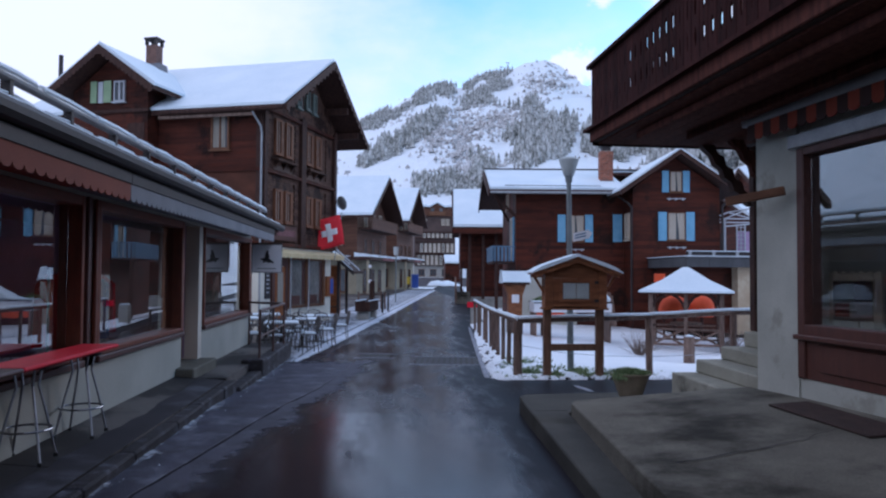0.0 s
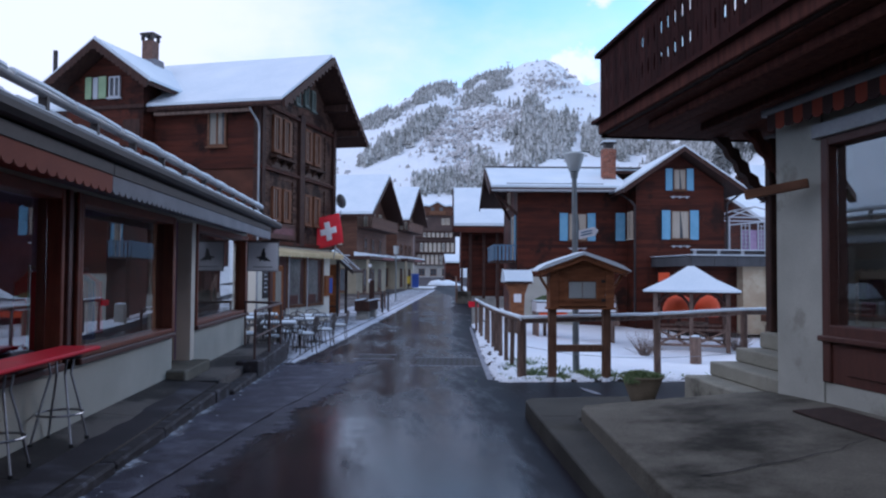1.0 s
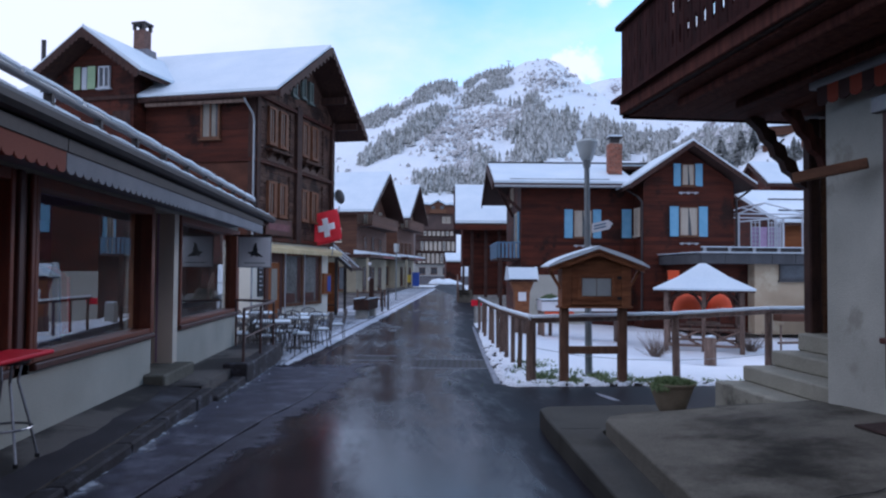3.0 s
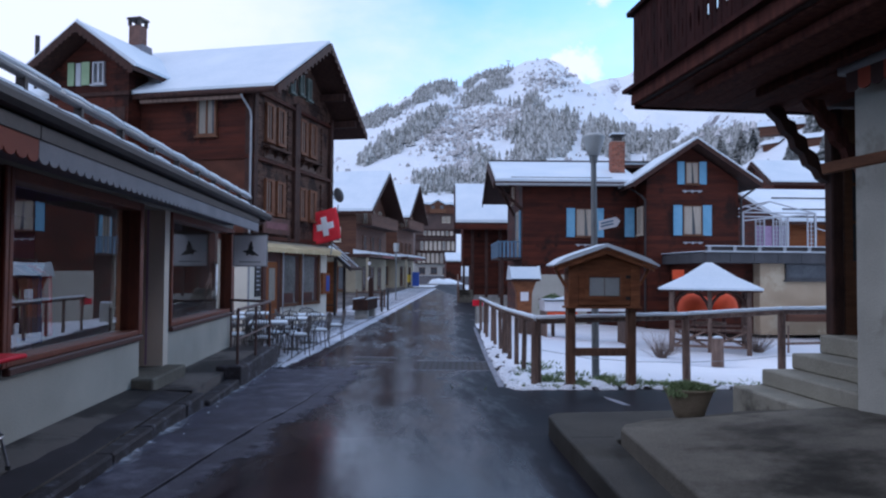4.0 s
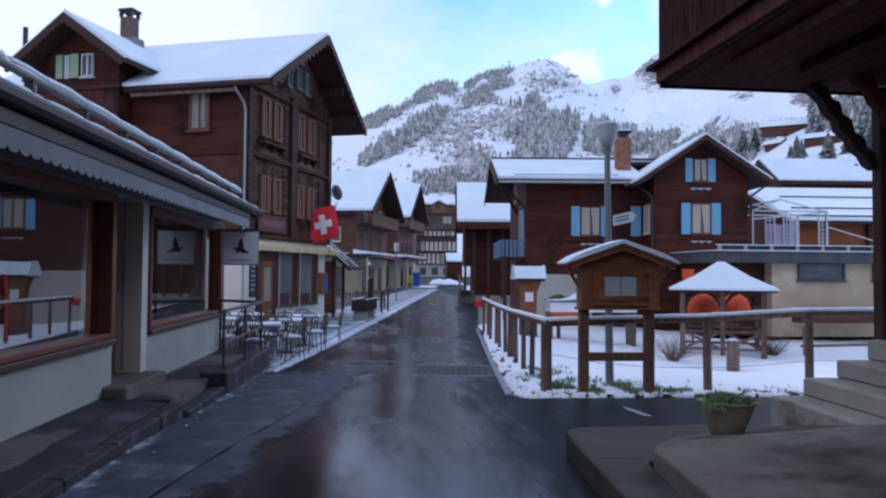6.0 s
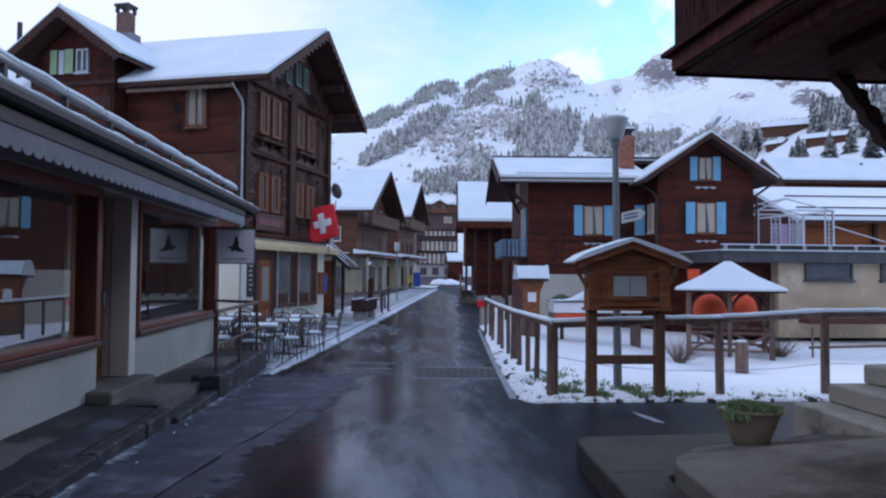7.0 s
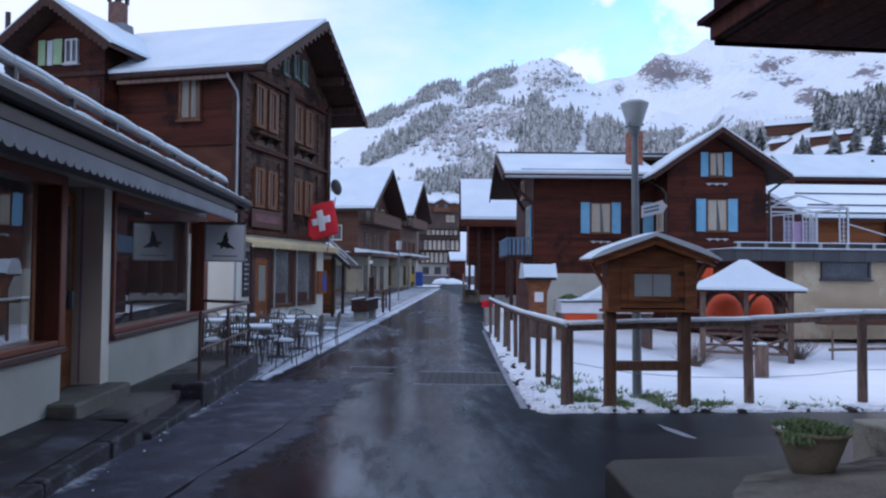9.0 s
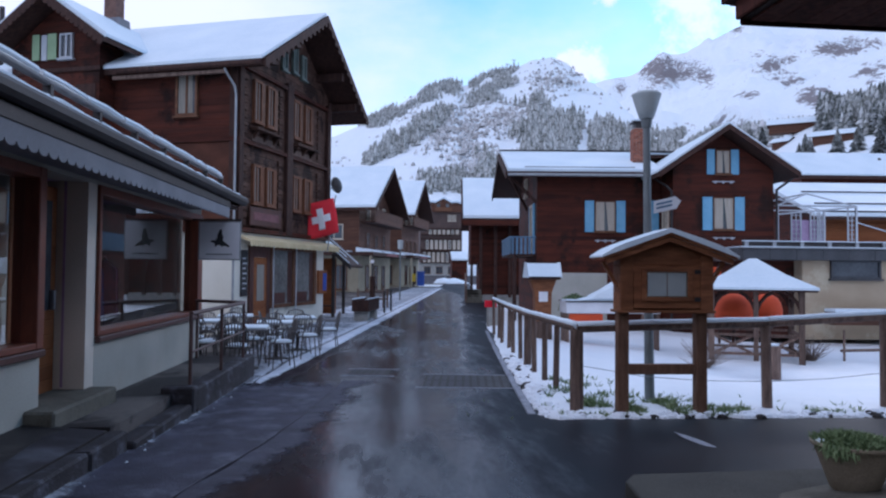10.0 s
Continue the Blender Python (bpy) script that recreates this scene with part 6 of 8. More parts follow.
def build_lamp():
    l = thing("street_lamp", pose(3.50, 13.62, level(13.6)), "grey street lamp with a milky tapering shade", "street lamp")
    part("pole", rod((0, 0, -0.05), (-0.04, 0, 3.62), 0.065, 0.045, 14), POLE, l)
    part("collar", rod((-0.04, 0, 3.60), (-0.04, 0, 3.72), 0.06, 0.075, 14), POLE, l)
    sh = part("shade", lathe([(0.09, 3.72), (0.125, 3.82), (0.187, 4.02), (0.192, 4.045), (0.12, 4.08), (0.03, 4.095)], 20), LAMPSHADE, l, "", True)
    sh.location = (-0.04, 0, 0)
    s = part("arrow_sign", prism([(0.03, 2.47), (0.33, 2.54), (0.39, 2.64), (0.31, 2.70), (0.03, 2.63)], -0.085, -0.07), PAPER, l, "white arrow-shaped direction sign")
    for dz in (0.0, 0.05):
        part("lettering", prism([(0.06, 2.525 + dz), (0.27, 2.575 + dz), (0.27, 2.60 + dz), (0.06, 2.55 + dz)], -0.09, -0.086), BLUE_DULL, s, "blue bar of lettering")


build_lamp()


def build_low_plants():
    rnd = random.Random(21)
    vs, fs = [], []
    for _ in range(9000):
        if rnd.random() < 0.55:
            x, y = rnd.gauss(3.2, 0.75), 12.62 + abs(rnd.gauss(0, 0.55))
        elif rnd.random() < 0.6:
            x, y = rnd.uniform(2.5, 7.5), 12.75 + abs(rnd.gauss(0, 0.3))
        else:
            y = rnd.uniform(12.9, 16)
            x = road_right(y) + 0.25 + abs(rnd.gauss(0, 0.45))
        if noise.noise(Vector((x * 2.6, y * 2.6, 0))) < (0.03 if 2.5 < x < 4.4 else 0.22) + 0.3 * noise.noise(Vector((x * 9, y * 9, 3))):
            continue
        z = garden_height(x, y)
        h, w, a = rnd.uniform(0.015, 0.085), rnd.uniform(0.006, 0.016), rnd.uniform(0, 6.28)
        k = len(vs)
        dx, dy = w * math.cos(a), w * math.sin(a)
        lx, ly = rnd.uniform(-.05, .05), rnd.uniform(-.05, .05)
        vs += [(x - dx, y - dy, z - 0.01), (x + dx, y + dy, z - 0.01), (x + lx + dx * 0.8, y + ly + dy * 0.8, z + h * 0.6), (x + lx * 1.6, y + ly * 1.6, z + h)]
        fs += [(k, k + 1, k + 2), (k, k + 2, k + 3)]
    mesh_stuff("ground_cover", vs, fs, LEAFY, "low green leaves poking through the snow", "plants")
    for nm, mat, count, lab in (("snow_clods", GARDEN_SNOW, 620, "small clods of snow along the garden edge"), ("earth_clods", SOIL, 85, "dark wet clods of earth along the garden edge")):
        vs, fs = [], []
        for _ in range(count):
            if rnd.random() < 0.75:
                x, y = rnd.uniform(2.0, 9.0), 12.56 + abs(rnd.gauss(0, 0.14))
            else:
                y = rnd.uniform(12.8, 20)
                x = road_right(y) + 0.02 + abs(rnd.gauss(0, 0.14))
            if nm == "earth_clods":
                y -= 0.03
            s, k = rnd.uniform(0.018, 0.055), len(vs)
            z = max(level(y), garden_height(x, y)) - 0.01
            for q in range(6):
                a = q * 1.047 + rnd.uniform(-.3, .3)
                vs.append((x + s * 1.5 * math.cos(a), y + s * 1.5 * math.sin(a), z))
            for q in range(6):
                a = q * 1.047 + rnd.uniform(-.3, .3)
                vs.append((x + s * math.cos(a), y + s * math.sin(a), z + s * rnd.uniform(0.6, 1.0)))
            vs.append((x, y, z + s * 1.15))
            for q in range(6):
                fs += [(k + q, k + (q + 1) % 6, k + 6 + (q + 1) % 6, k + 6 + q), (k + 6 + q, k + 6 + (q + 1) % 6, k + 12)]
        mesh_stuff(nm, vs, fs, mat, lab, "snow" if nm == "snow_clods" else "earth")
    rnd = random.Random(4)
    for cx, cy, n in ((7.3, 20.6, 120), (11.0, 22.6, 110)):
        bm = bmesh.new()
        for _ in range(n):
            a, l = rnd.uniform(0, 6.28), rnd.uniform(0.2, 0.72)
            r = rnd.uniform(0.08, 0.62)
            add_rod(bm, (rnd.uniform(-.1, .1), rnd.uniform(-.1, .1), 0), (r * math.cos(a), r * math.sin(a), l), 0.007, 0.0025, 4)
        t = thing("bare_bush", pose(cx, cy, garden_height(cx, cy) - 0.02), "leafless bush standing in the snow", "bush", "bare bushes")
        part("branchwork", bm, TWIG, t)


build_low_plants()


# ---- tall timber house with the flag ----
def build_tall_house():
    W, L, MID = 6.78, 9.0, 3.9
    h = thing("timber_house", pose(-4.15, 24.6, 0, 0, 0, 71.8) @ Matrix.Diagonal((0.92, 1, 1, 1)), "tall dark timber house with a plastered ground floor and snowy roof", "house")
    part("ground_floor_wall", box(0, W - 0.15, 0, L, -0.4, 2.78), OFFWHITE, h)
    part("wall", prism([(-0.03, 2.78), (W, 2.78), (W, 7.85), (MID, 9.68), (-0.03, 7.42)], -0.04, L), WOOD_AG, h, "dark weathered horizontal timber")
    part("side_wall", box(-0.075, -0.032, 0.12, L, 5.26, 7.40), WOOD_A, h, "dark red-brown timber boards")
    part("side_wall", box(-0.072, -0.032, 0.12, L, 2.80, 5.255), PLY, h, "flat red-brown weathered panels")
    for z in (7.42, 5.32, 2.86):
        part("string_course", box(-0.13, W + 0.1, -0.15, -0.042, z - 0.06, z + 0.06, 0.012), WOOD_A, h)
        if z < 7:
            part("string_course", box(-0.15, -0.078, -0.12, L, z - 0.06, z + 0.06), WOOD_A, h)
    for x, w in ((0.06, 0.13), (3.32, 0.22), (W - 0.1, 0.13)):
        part("corner_post", box(x - w, x + w, -0.17, -0.042, 2.8, 7.6, 0.015), WOOD_D, h)
    part("corner_post", box(-0.14, -0.04, -0.1, 0.12, 2.8, 7.45), WOOD_D, h)
    # ends of the cross walls' logs
    for x in (0.42, 2.72, 5.85):
        for k in range(20):
            z = 2.98 + 0.215 * k
            if abs(z + 0.08 - 5.32) > 0.16:
                part("log_end", box(x - 0.10 - 0.025 * (k % 2), x + 0.10 + 0.025 * (k % 3), -0.085 - 0.015 * (k % 2), -0.042, z, z + 0.17, 0.012), WOOD_AG, h)
    gable_roof(h, -0.55, 8.05, 7.33, 9.87, -1.1, L + 0.6, 0.16, 0.13, WOOD_D, mid=MID, scallop=True)
    for x in (0.4, 2.0, 5.7, 7.05):
        z = 7.33 - 0.18 + (x + 0.55 if x < MID else 8.05 - x) * 0.565
        part("purlin", box(x - 0.1, x + 0.1, -1.0, -0.04 if x < W else 0.6, z - 0.26, z), WOOD_D, h)
    part("corbel", prism([(W + 0.002, 7.2), (W + 0.45, 7.62), (W + 0.45, 7.75), (W + 0.002, 7.75)], -0.10, 0.20), WOOD_D, h)
    for z, hh in ((5.98, 1.22), (3.64, 1.12)):
        for c in (1.13, 1.99, 3.92, 4.82):
            window(h, Matrix.Translation((0, -0.045, 0)), c, z, 0.50, hh, A_FRAME, None, curtain=CURTAIN_DIM)
            part("shutter", box(c + 0.28, c + 0.53, -0.085, -0.05, z, z + hh, 0.006), A_FRAME if z < 5 else WOOD_TRIM, h, "red-brown folded shutter")
    for c, z, hh in ((2.92, 7.95, 0.75), (3.72, 8.05, 0.85), (4.42, 8.0, 0.78)):
        window(h, Matrix.Translation((0, -0.045, 0)), c, z, 0.38, hh, ATTIC_W, None, curtain=CURTAIN_DIM)
    for c in (1.6, 4.45):
        part("flower_shelf", box(c - 0.85, c + 0.85, -0.30, -0.045, 5.72, 5.80, 0.01), WOOD_AG, h)
        for k in range(3):
            part("bracket", prism([(-0.05, 5.45), (-0.05, 5.715), (-0.27, 5.715)], c - 0.7 + 0.66 * k, c - 0.62 + 0.66 * k, pose(0, 0, 0, 0, 0, 90) @ Matrix.Diagonal((1, -1, 1, 1))), WOOD_AG, h)
        part("apron_board", box(c - 0.75, c + 0.75, -0.075, -0.045, 5.42, 5.60, 0.006), WOOD_P, h, "pale weathered board")
    window(h, SIDE @ Matrix.Translation((0, -0.08, 0)), -1.46, 6.0, 0.68, 1.22, WOOD_TRIM, None, curtain=CURTAIN_DIM)
    part("downpipe", tube([(-0.55, 0.10, 7.22), (-0.50, 0.04, 7.05), (-0.26, -0.09, 6.72), (-0.2, -0.10, 6.5), (-0.2, -0.10, 0.0)], 0.034), GREY_METAL, h)
    part("gutter", rod((-0.60, -1.05, 7.24), (-0.60, 3.4, 7.24), 0.085), WOOD_D, h)
    # wing gable over the side
    part("wing_wall", prism([(-6.8, -0.4), (-3.85, -0.4), (-3.85, 8.05), (-5.25, 9.2), (-6.8, 8.05)], -0.75, 0.3, SIDE), WOOD_A, h)
    part("string_course", box(-6.65, -3.8, -0.80, -0.752, 7.28, 7.40, 0, SIDE), WOOD_D, h)
    gable_roof(h, -7.3, -3.2, 7.97, 9.42, -1.5, 4.2, 0.13, 0.12, WOOD_D, scallop=True, m=SIDE)
    wm = SIDE @ Matrix.Translation((0, -0.755, 0))
    window(h, wm, -4.92, 7.66, 0.42, 0.70, PALE_FRAME, None, t=0.045)
    for c, w in ((-5.92, 0.12), (-5.38, 0.15)):
        part("shutter", box(c - w, c + w, -0.10, -0.05, 7.64, 8.38, 0.008, wm), GREEN_SH, h, "pale green shutter")
    part("window_post", box(-5.76, -5.58, -0.06, 0, 7.64, 8.36, 0, wm), PALE_FRAME, h)
    part("board_patch", box(-4.6, -3.95, -0.03, 0, 6.3, 6.9, 0, wm), WOOD_D, h)
    # chimney
    ch = part("chimney", box(1.80, 2.24, 4.97, 5.41, 8.2, 10.62, 0.01), DARK_BRICK, h, "square dark brown brick chimney")
    ch.location = (0, 0.27, -0.24)
    part("flashing", prism([(1.60, 8.6), (2.44, 9.05), (2.30, 9.9), (1.74, 9.9)], 4.80, 5.58), AWN_RAIL, ch, "blue-grey sheet metal flashing")
    for x in (1.82, 2.22):
        for y in (5.0, 5.38):
            part("pillar", box(x - 0.05, x + 0.05, y - 0.05, y + 0.05, 10.62, 10.82), DARK_METAL, ch)
    part("cap", box(1.74, 2.30, 4.91, 5.47, 10.82, 10.90, 0.01), DARK_METAL, ch)
    part("flue", rod((0.3, 8.2, 7.0), (0.3, 8.2, 9.75), 0.08), DARK_METAL, h)
    part("eave_board", box(-0.52, -0.44, 0.1, 3.6, 7.04, 7.14), WOOD_P, h, "pale weathered board under the eave")
    dish = part("satellite_dish", lathe([(0.02, 0.0), (0.14, 0.025), (0.25, 0.085), (0.30, 0.14), (0.285, 0.142), (0.12, 0.045), (0.02, 0.022)], 20), POLE, h, "dull grey satellite dish on the corner", True)
    dish.matrix_basis = pose(W - 0.02, -0.30, 4.75, 72, 0, 60)
    part("arm", rod((W - 0.12, -0.13, 4.62), (W + 0.10, -0.28, 4.72), 0.02, n=8), GREY_METAL, h)
    # cafe front
    bm = bmesh.new()
    for x0, x1, z0, z1 in ((2.2, 2.32, 0.6, 2.45), (3.85, 4.05, 0.6, 2.45), (5.6, 5.8, 0.6, 2.45), (2.32, 5.6, 0.6, 0.7), (2.32, 5.6, 2.35, 2.45)):
        add_box(bm, x0, x1, -0.08, 0.0, z0, z1)
    fr = part("cafe_window", bm, WOOD_TRIM, h, "brown framed cafe window")
    for x0, x1 in ((2.32, 3.85), (4.05, 5.6)):
        part("pane", box(x0, x1, -0.03, -0.02, 0.7, 2.35), CAFE_PANE, fr)
        part("drape", box(x1 - 0.34, x1 - 0.03, -0.036, -0.031, 0.72, 2.33), WOOD_PAN, fr, "dark brown drape")
        part("half_curtain", box(x0 + 0.1, x1 - 0.5, -0.036, -0.031, 0.72, 1.05), WOOD_PAN, fr, "low dark curtain")
    for x0, x1, z1 in ((0.86, 1.10, 2.45), (1.95, 2.18, 2.45), (1.11, 1.94, 2.45)):
        part("door_surround", box(x0, x1, -0.07, 0.0, 0.0 if x1 - x0 < 0.5 else 2.11, z1), WOOD_PAN, h, "dark brown timber surround")
    d = part("door", box(1.1, 1.95, -0.06, 0.0, 0.0, 2.1), WOOD_O, h, "light brown glazed cafe door")
    part("pane", box(1.30, 1.75, -0.075, -0.062, 0.85, 1.9), CURTAIN_DIM, d)
    for x in (2.26, 3.95):
        part("awning_post", rod((x, -0.14, 0.0), (x, -0.14, 2.5), 0.022, n=8), PALE_FRAME, h)
    mb = part("menu_board", box(0.40, 0.76, -0.05, 0.0, 1.0, 2.3, 0.006), BLACK, h, "tall dark menu board")
    for k in range(7):
        part("lettering", box(0.45, 0.62 + 0.08 * (k % 2), -0.055, -0.051, 1.2 + 0.14 * k, 1.24 + 0.14 * k), PALE_FRAME, mb)
    nb = part("notice_case", box(6.02, 6.78, -0.09, 0.0, 0.95, 1.75), WOOD_O, h, "small wooden notice case")
    part("paper", box(6.38, 6.70, -0.1, -0.092, 1.05, 1.65), BLUEBIN, nb)
    aw = part("awning", prism([(-0.05, 2.72), (-0.40, 2.58), (-0.40, 2.52), (-0.05, 2.62)], 0.2, 7.2, pose(0, 0, 0, 0, 0, 90) @ Matrix.Diagonal((1, -1, 1, 1))), BEIGE_AWN, h, "rolled beige striped awning")
    for k in range(45):
        part("valance_strip", box(0.2 + k * 0.154, 0.32 + k * 0.154, -0.42, -0.405, 2.40 + 0.02 * (k % 2), 2.55), BEIGE_AWN, aw)
    sg = part("cafe_sign", box(0.55, 2.6, -0.21, -0.172, 3.0, 3.52, 0.006), WOOD_PAN, h, "dark red-brown sign board")
    part("lettering", box(0.75, 2.4, -0.217, -0.211, 3.16, 3.38), PINKISH, sg, "faded pink bar of lettering")
    return h


build_tall_house()


def build_flag():
    f = thing("flag", pose(-2.58, 29.0, 2.78), "red flag with a white cross on a slanting pole", "flag")
    part("pole", tube([(0.55, 0.5, -0.35), (0.72, 0.12, 0.6), (0.84, 0.06, 1.50)], 0.02), GREY_METAL, f)

    def cloth(name, u0, u1, v0, v1, mat, off):
        bm = bmesh.new()
        nu, nv = 10, 10
        g = []
        for j in range(nv + 1):
            row = []
            for i in range(nu + 1):
                u, v = u0 + (u1 - u0) * i / nu, v0 + (v1 - v0) * j / nv
                x, z = 1.04 * u - 0.20 * v - 0.08 + 0.03 * math.sin(3 * v), 1.16 * v + 0.24 * u - 0.02 * math.sin(4 * u)
                row.append(bm.verts.new((x, 0.05 * math.sin(5 * u + 2 * v) + off, z)))
            g.append(row)
        for j in range(nv):
            for i in range(nu):
                bm.faces.new((g[j][i], g[j][i + 1], g[j + 1][i + 1], g[j + 1][i]))
        r = bmesh.ops.extrude_face_region(bm, geom=list(bm.faces))
        bmesh.ops.translate(bm, vec=(0, 0.008, 0), verts=[q for q in r["geom"] if isinstance(q, bmesh.types.BMVert)])
        return part(name, bm, mat, f, "", True)

    cloth("cloth", 0, 1, 0, 1, FLAG_RED, 0)
    cloth("cross_bar", 0.2, 0.8, 0.4, 0.6, FLAG_WHITE, -0.012)
    cloth("cross_bar", 0.4, 0.6, 0.2, 0.8, FLAG_WHITE, -0.016)


build_flag()



# Unseen block added behind the eye to shade the near street.
def build_rear_blocker():
    h = thing("rear_house", pose(-7.0, -34.0, 0.6), "unseen house shape added behind to hold back low sky light", "house")
    part("wall", box(0, 16, -8, 0, -0.5, 5.2), WOOD_C, h)
    part("roof", prism([(-0.8, 5.2), (16.8, 5.2), (8, 8.2)], -8.5, 0.6), WOOD_D, h)
    part("snow", prism([(-0.8, 5.22), (8, 8.22), (16.8, 5.22), (16.8, 5.4), (8, 8.4), (-0.8, 5.4)], -8.5, 0.6), SNOW, h)


build_rear_blocker()


def build_cream_house():
    h = thing("cream_house", pose(-15.5, 19.0, 0, 0, 0, 38), "cream plastered house with a flat snowy roof behind the shop", "house")
    part("wall", box(-10, 0, 0, 12, -0.5, 6.0), OFFWHITE, h)
    part("roof", box(-10.5, 0.5, -0.5, 12.5, 6.0, 6.25), WOOD_D, h)
    part("snow", box(-10.4, 0.4, -0.4, 12.4, 6.252, 6.5, 0.04), SNOW, h)
    for k in range(4):
        window(h, Matrix(), -8.6 + 2.3 * k, 3.4, 1.1, 1.4, WHITE_W)
        window(h, pose(0, 0, 0, 0, 0, 90), 1.8 + 2.6 * k, 3.4, 1.1, 1.4, WHITE_W)


build_cream_house()

# ---- brown chalet with blue shutters ----
def scroll_bracket(parent, m, x, z):
    bm = bmesh.new()
    add_box(bm, x - 0.42, x + 0.42, -0.1, -0.07, z, z + 0.035, m)
    for k in (-0.3, 0.0, 0.3):
        bmesh.ops.create_cone(bm, cap_ends=True, segments=8, radius1=0.055, radius2=0.055, depth=0.03, matrix=m @ pose(x + k, -0.085, z + 0.0, 90))
    part("flower_bracket", bm, PALE_FRAME, parent, "pale scrolled iron flower bracket")


def build_chalet():
    c = thing("chalet", pose(10.95, 31.68, 0, 0, 0, -4.5), "dark brown timber chalet with light blue shutters and snowy roof", "house")
    I = Matrix()
    part("wall", prism([(0, -0.5), (3.85, -0.5), (3.85, 5.75), (1.85, 7.15), (0, 5.75)], 0, 8), WOOD_C, c)
    WY = 1.6
    part("wing_wall", prism([(WY, -0.5), (9.0, -0.5), (9.0, 5.7), (5.3, 6.95), (WY, 5.7)], -5.05, -0.002, pose(0, 0, 0, 0, 0, 90) @ Matrix.Diagonal((1, -1, 1, 1))), WOOD_C, c)
    part("plinth", box(-5.08, -2.2, WY - 0.04, WY - 0.002, -0.5, 1.75), PLASTER, c, "whitewashed ground floor wall")
    # roofs
    gable_roof(c, -0.75, 4.5, 5.55, 7.36, -0.85, 5.3, 0.14, 0.13, WOOD_D, mid=1.85)
    mw = pose(0, 0, 0, 0, 0, 90) @ Matrix.Diagonal((1, -1, 1, 1))     # profile x -> y, length -> x
    part("roof_slope", prism([(WY - 0.85, 5.60), (5.3, 7.05), (5.3, 7.2), (WY - 0.85, 5.75)], -6.35, -0.3, mw), WOOD_D, c)
    part("roof_slope", prism([(9.85, 5.60), (5.3, 7.05), (5.3, 7.2), (9.85, 5.75)], -6.35, 3.0, mw), WOOD_D, c)
    part("snow", prism([(WY - 0.80, 5.755), (5.3, 7.205), (5.3, 7.33), (WY - 0.82, 5.88)], -6.3, -0.1, mw, 0.02), SNOW, c, "smooth blanket of snow")
    part("snow", prism([(9.8, 5.755), (5.3, 7.205), (5.3, 7.33), (9.8, 5.88)], -6.3, 3.0, mw, 0.02), SNOW, c)
    part("ridge_board", box(-6.33, 2.1, 5.15, 5.45, 7.30, 7.36), DARK_METAL, c)
    part("snow_guard", box(-5.6, -1.2, 1.05, 1.12, 5.95, 5.995), DARK_METAL, c)
    part("bargeboard", prism([(WY - 0.9, 5.45), (5.3, 6.9), (9.9, 5.45), (9.9, 5.72), (5.3, 7.22), (WY - 0.9, 5.72)], -6.40, -6.352, mw), WOOD_D, c)
    for y in (WY, 5.2):
        part("brace", rod((-5.05, y, 4.6), (-6.2, y, 5.7 + (0 if y < 3 else 1.0)), 0.07), WOOD_D, c)
    gutter(c, (-6.3, WY - 0.92, 5.62), (-0.6, WY - 0.92, 5.62), 0.06, GREY_METAL)
    part("downpipe", tube([(-0.65, 0.6, 5.55), (-0.25, -0.06, 5.1), (-0.08, -0.06, 4.9), (-0.08, -0.06, 0)], 0.045), DARK_METAL, c)
    part("downpipe", tube([(4.5, -0.3, 5.45), (3.95, -0.06, 5.0), (3.95, -0.06, 0)], 0.045), DARK_METAL, c)
    # windows
    window(c, I, 1.90, 5.60, 0.56, 0.92, WOOD_TRIM, BLUE, 0.30, curtain=CURTAIN, bars=0, t=0.035, parted=True)
    window(c, I, 1.92, 3.45, 0.80, 1.24, WOOD_TRIM, BLUE, 0.37, curtain=CURTAIN, bars=0, t=0.035, parted=True)
    wm = Matrix.Translation((0, WY, 0))
    window(c, wm, -2.28, 3.43, 0.84, 1.24, WOOD_TRIM, BLUE, 0.37, curtain=CURTAIN, bars=0, t=0.035, parted=True)
    shutter(c, wm, -0.32, 3.45, 0.42, 1.24, BLUE)
    window(c, SIDE @ Matrix.Translation((0, 0, 0)), -0.85, 3.5, 0.7, 1.2, WHITE_W)
    scroll_bracket(c, I, 1.90, 5.28)
    scroll_bracket(c, I, 1.92, 3.12)
    scroll_bracket(c, wm, -2.28, 3.05)
    # window and balcony on the street side
    sm = Matrix.Translation((-5.06, 0, 0)) @ SIDE
    window(c, sm, -3.0, 2.6, 0.9, 2.0, WHITE_W, BLUE, 0.42)
    window(c, sm, -5.3, 5.2, 0.8, 0.8, WHITE_W)
    bal = part("balcony", box(-6.1, -5.07, 1.7, 6.2, 2.42, 2.52), WOOD_D, c)
    for k in range(26):
        y = 1.72 + k * 0.175
        part("baluster", box(-6.12, -6.08, y, y + 0.10, 2.5, 3.16), BLUE_DULL, bal)
    for k in range(6):
        x = -6.06 + k * 0.17
        part("baluster", box(x, x + 0.10, 1.66, 1.70, 2.5, 3.16), BLUE_DULL, bal)
    part("handrail", box(-6.14, -6.04, 1.64, 6.2, 3.16, 3.22), BLUE_DULL, bal)
    part("handrail", box(-6.04, -5.07, 1.64, 1.72, 3.16, 3.22), BLUE_DULL, bal)
    part("post", box(-6.0, -5.85, 1.75, 1.9, -0.4, 2.42), WOOD_D, c)
    # chimney of bricks
    ch = part("chimney", box(-1.28, -0.72, 2.3, 2.85, 5.9, 7.7), MORTAR, c, "red brick chimney with a dark cowl")
    ch.location = (0.36, 0, 0.12)
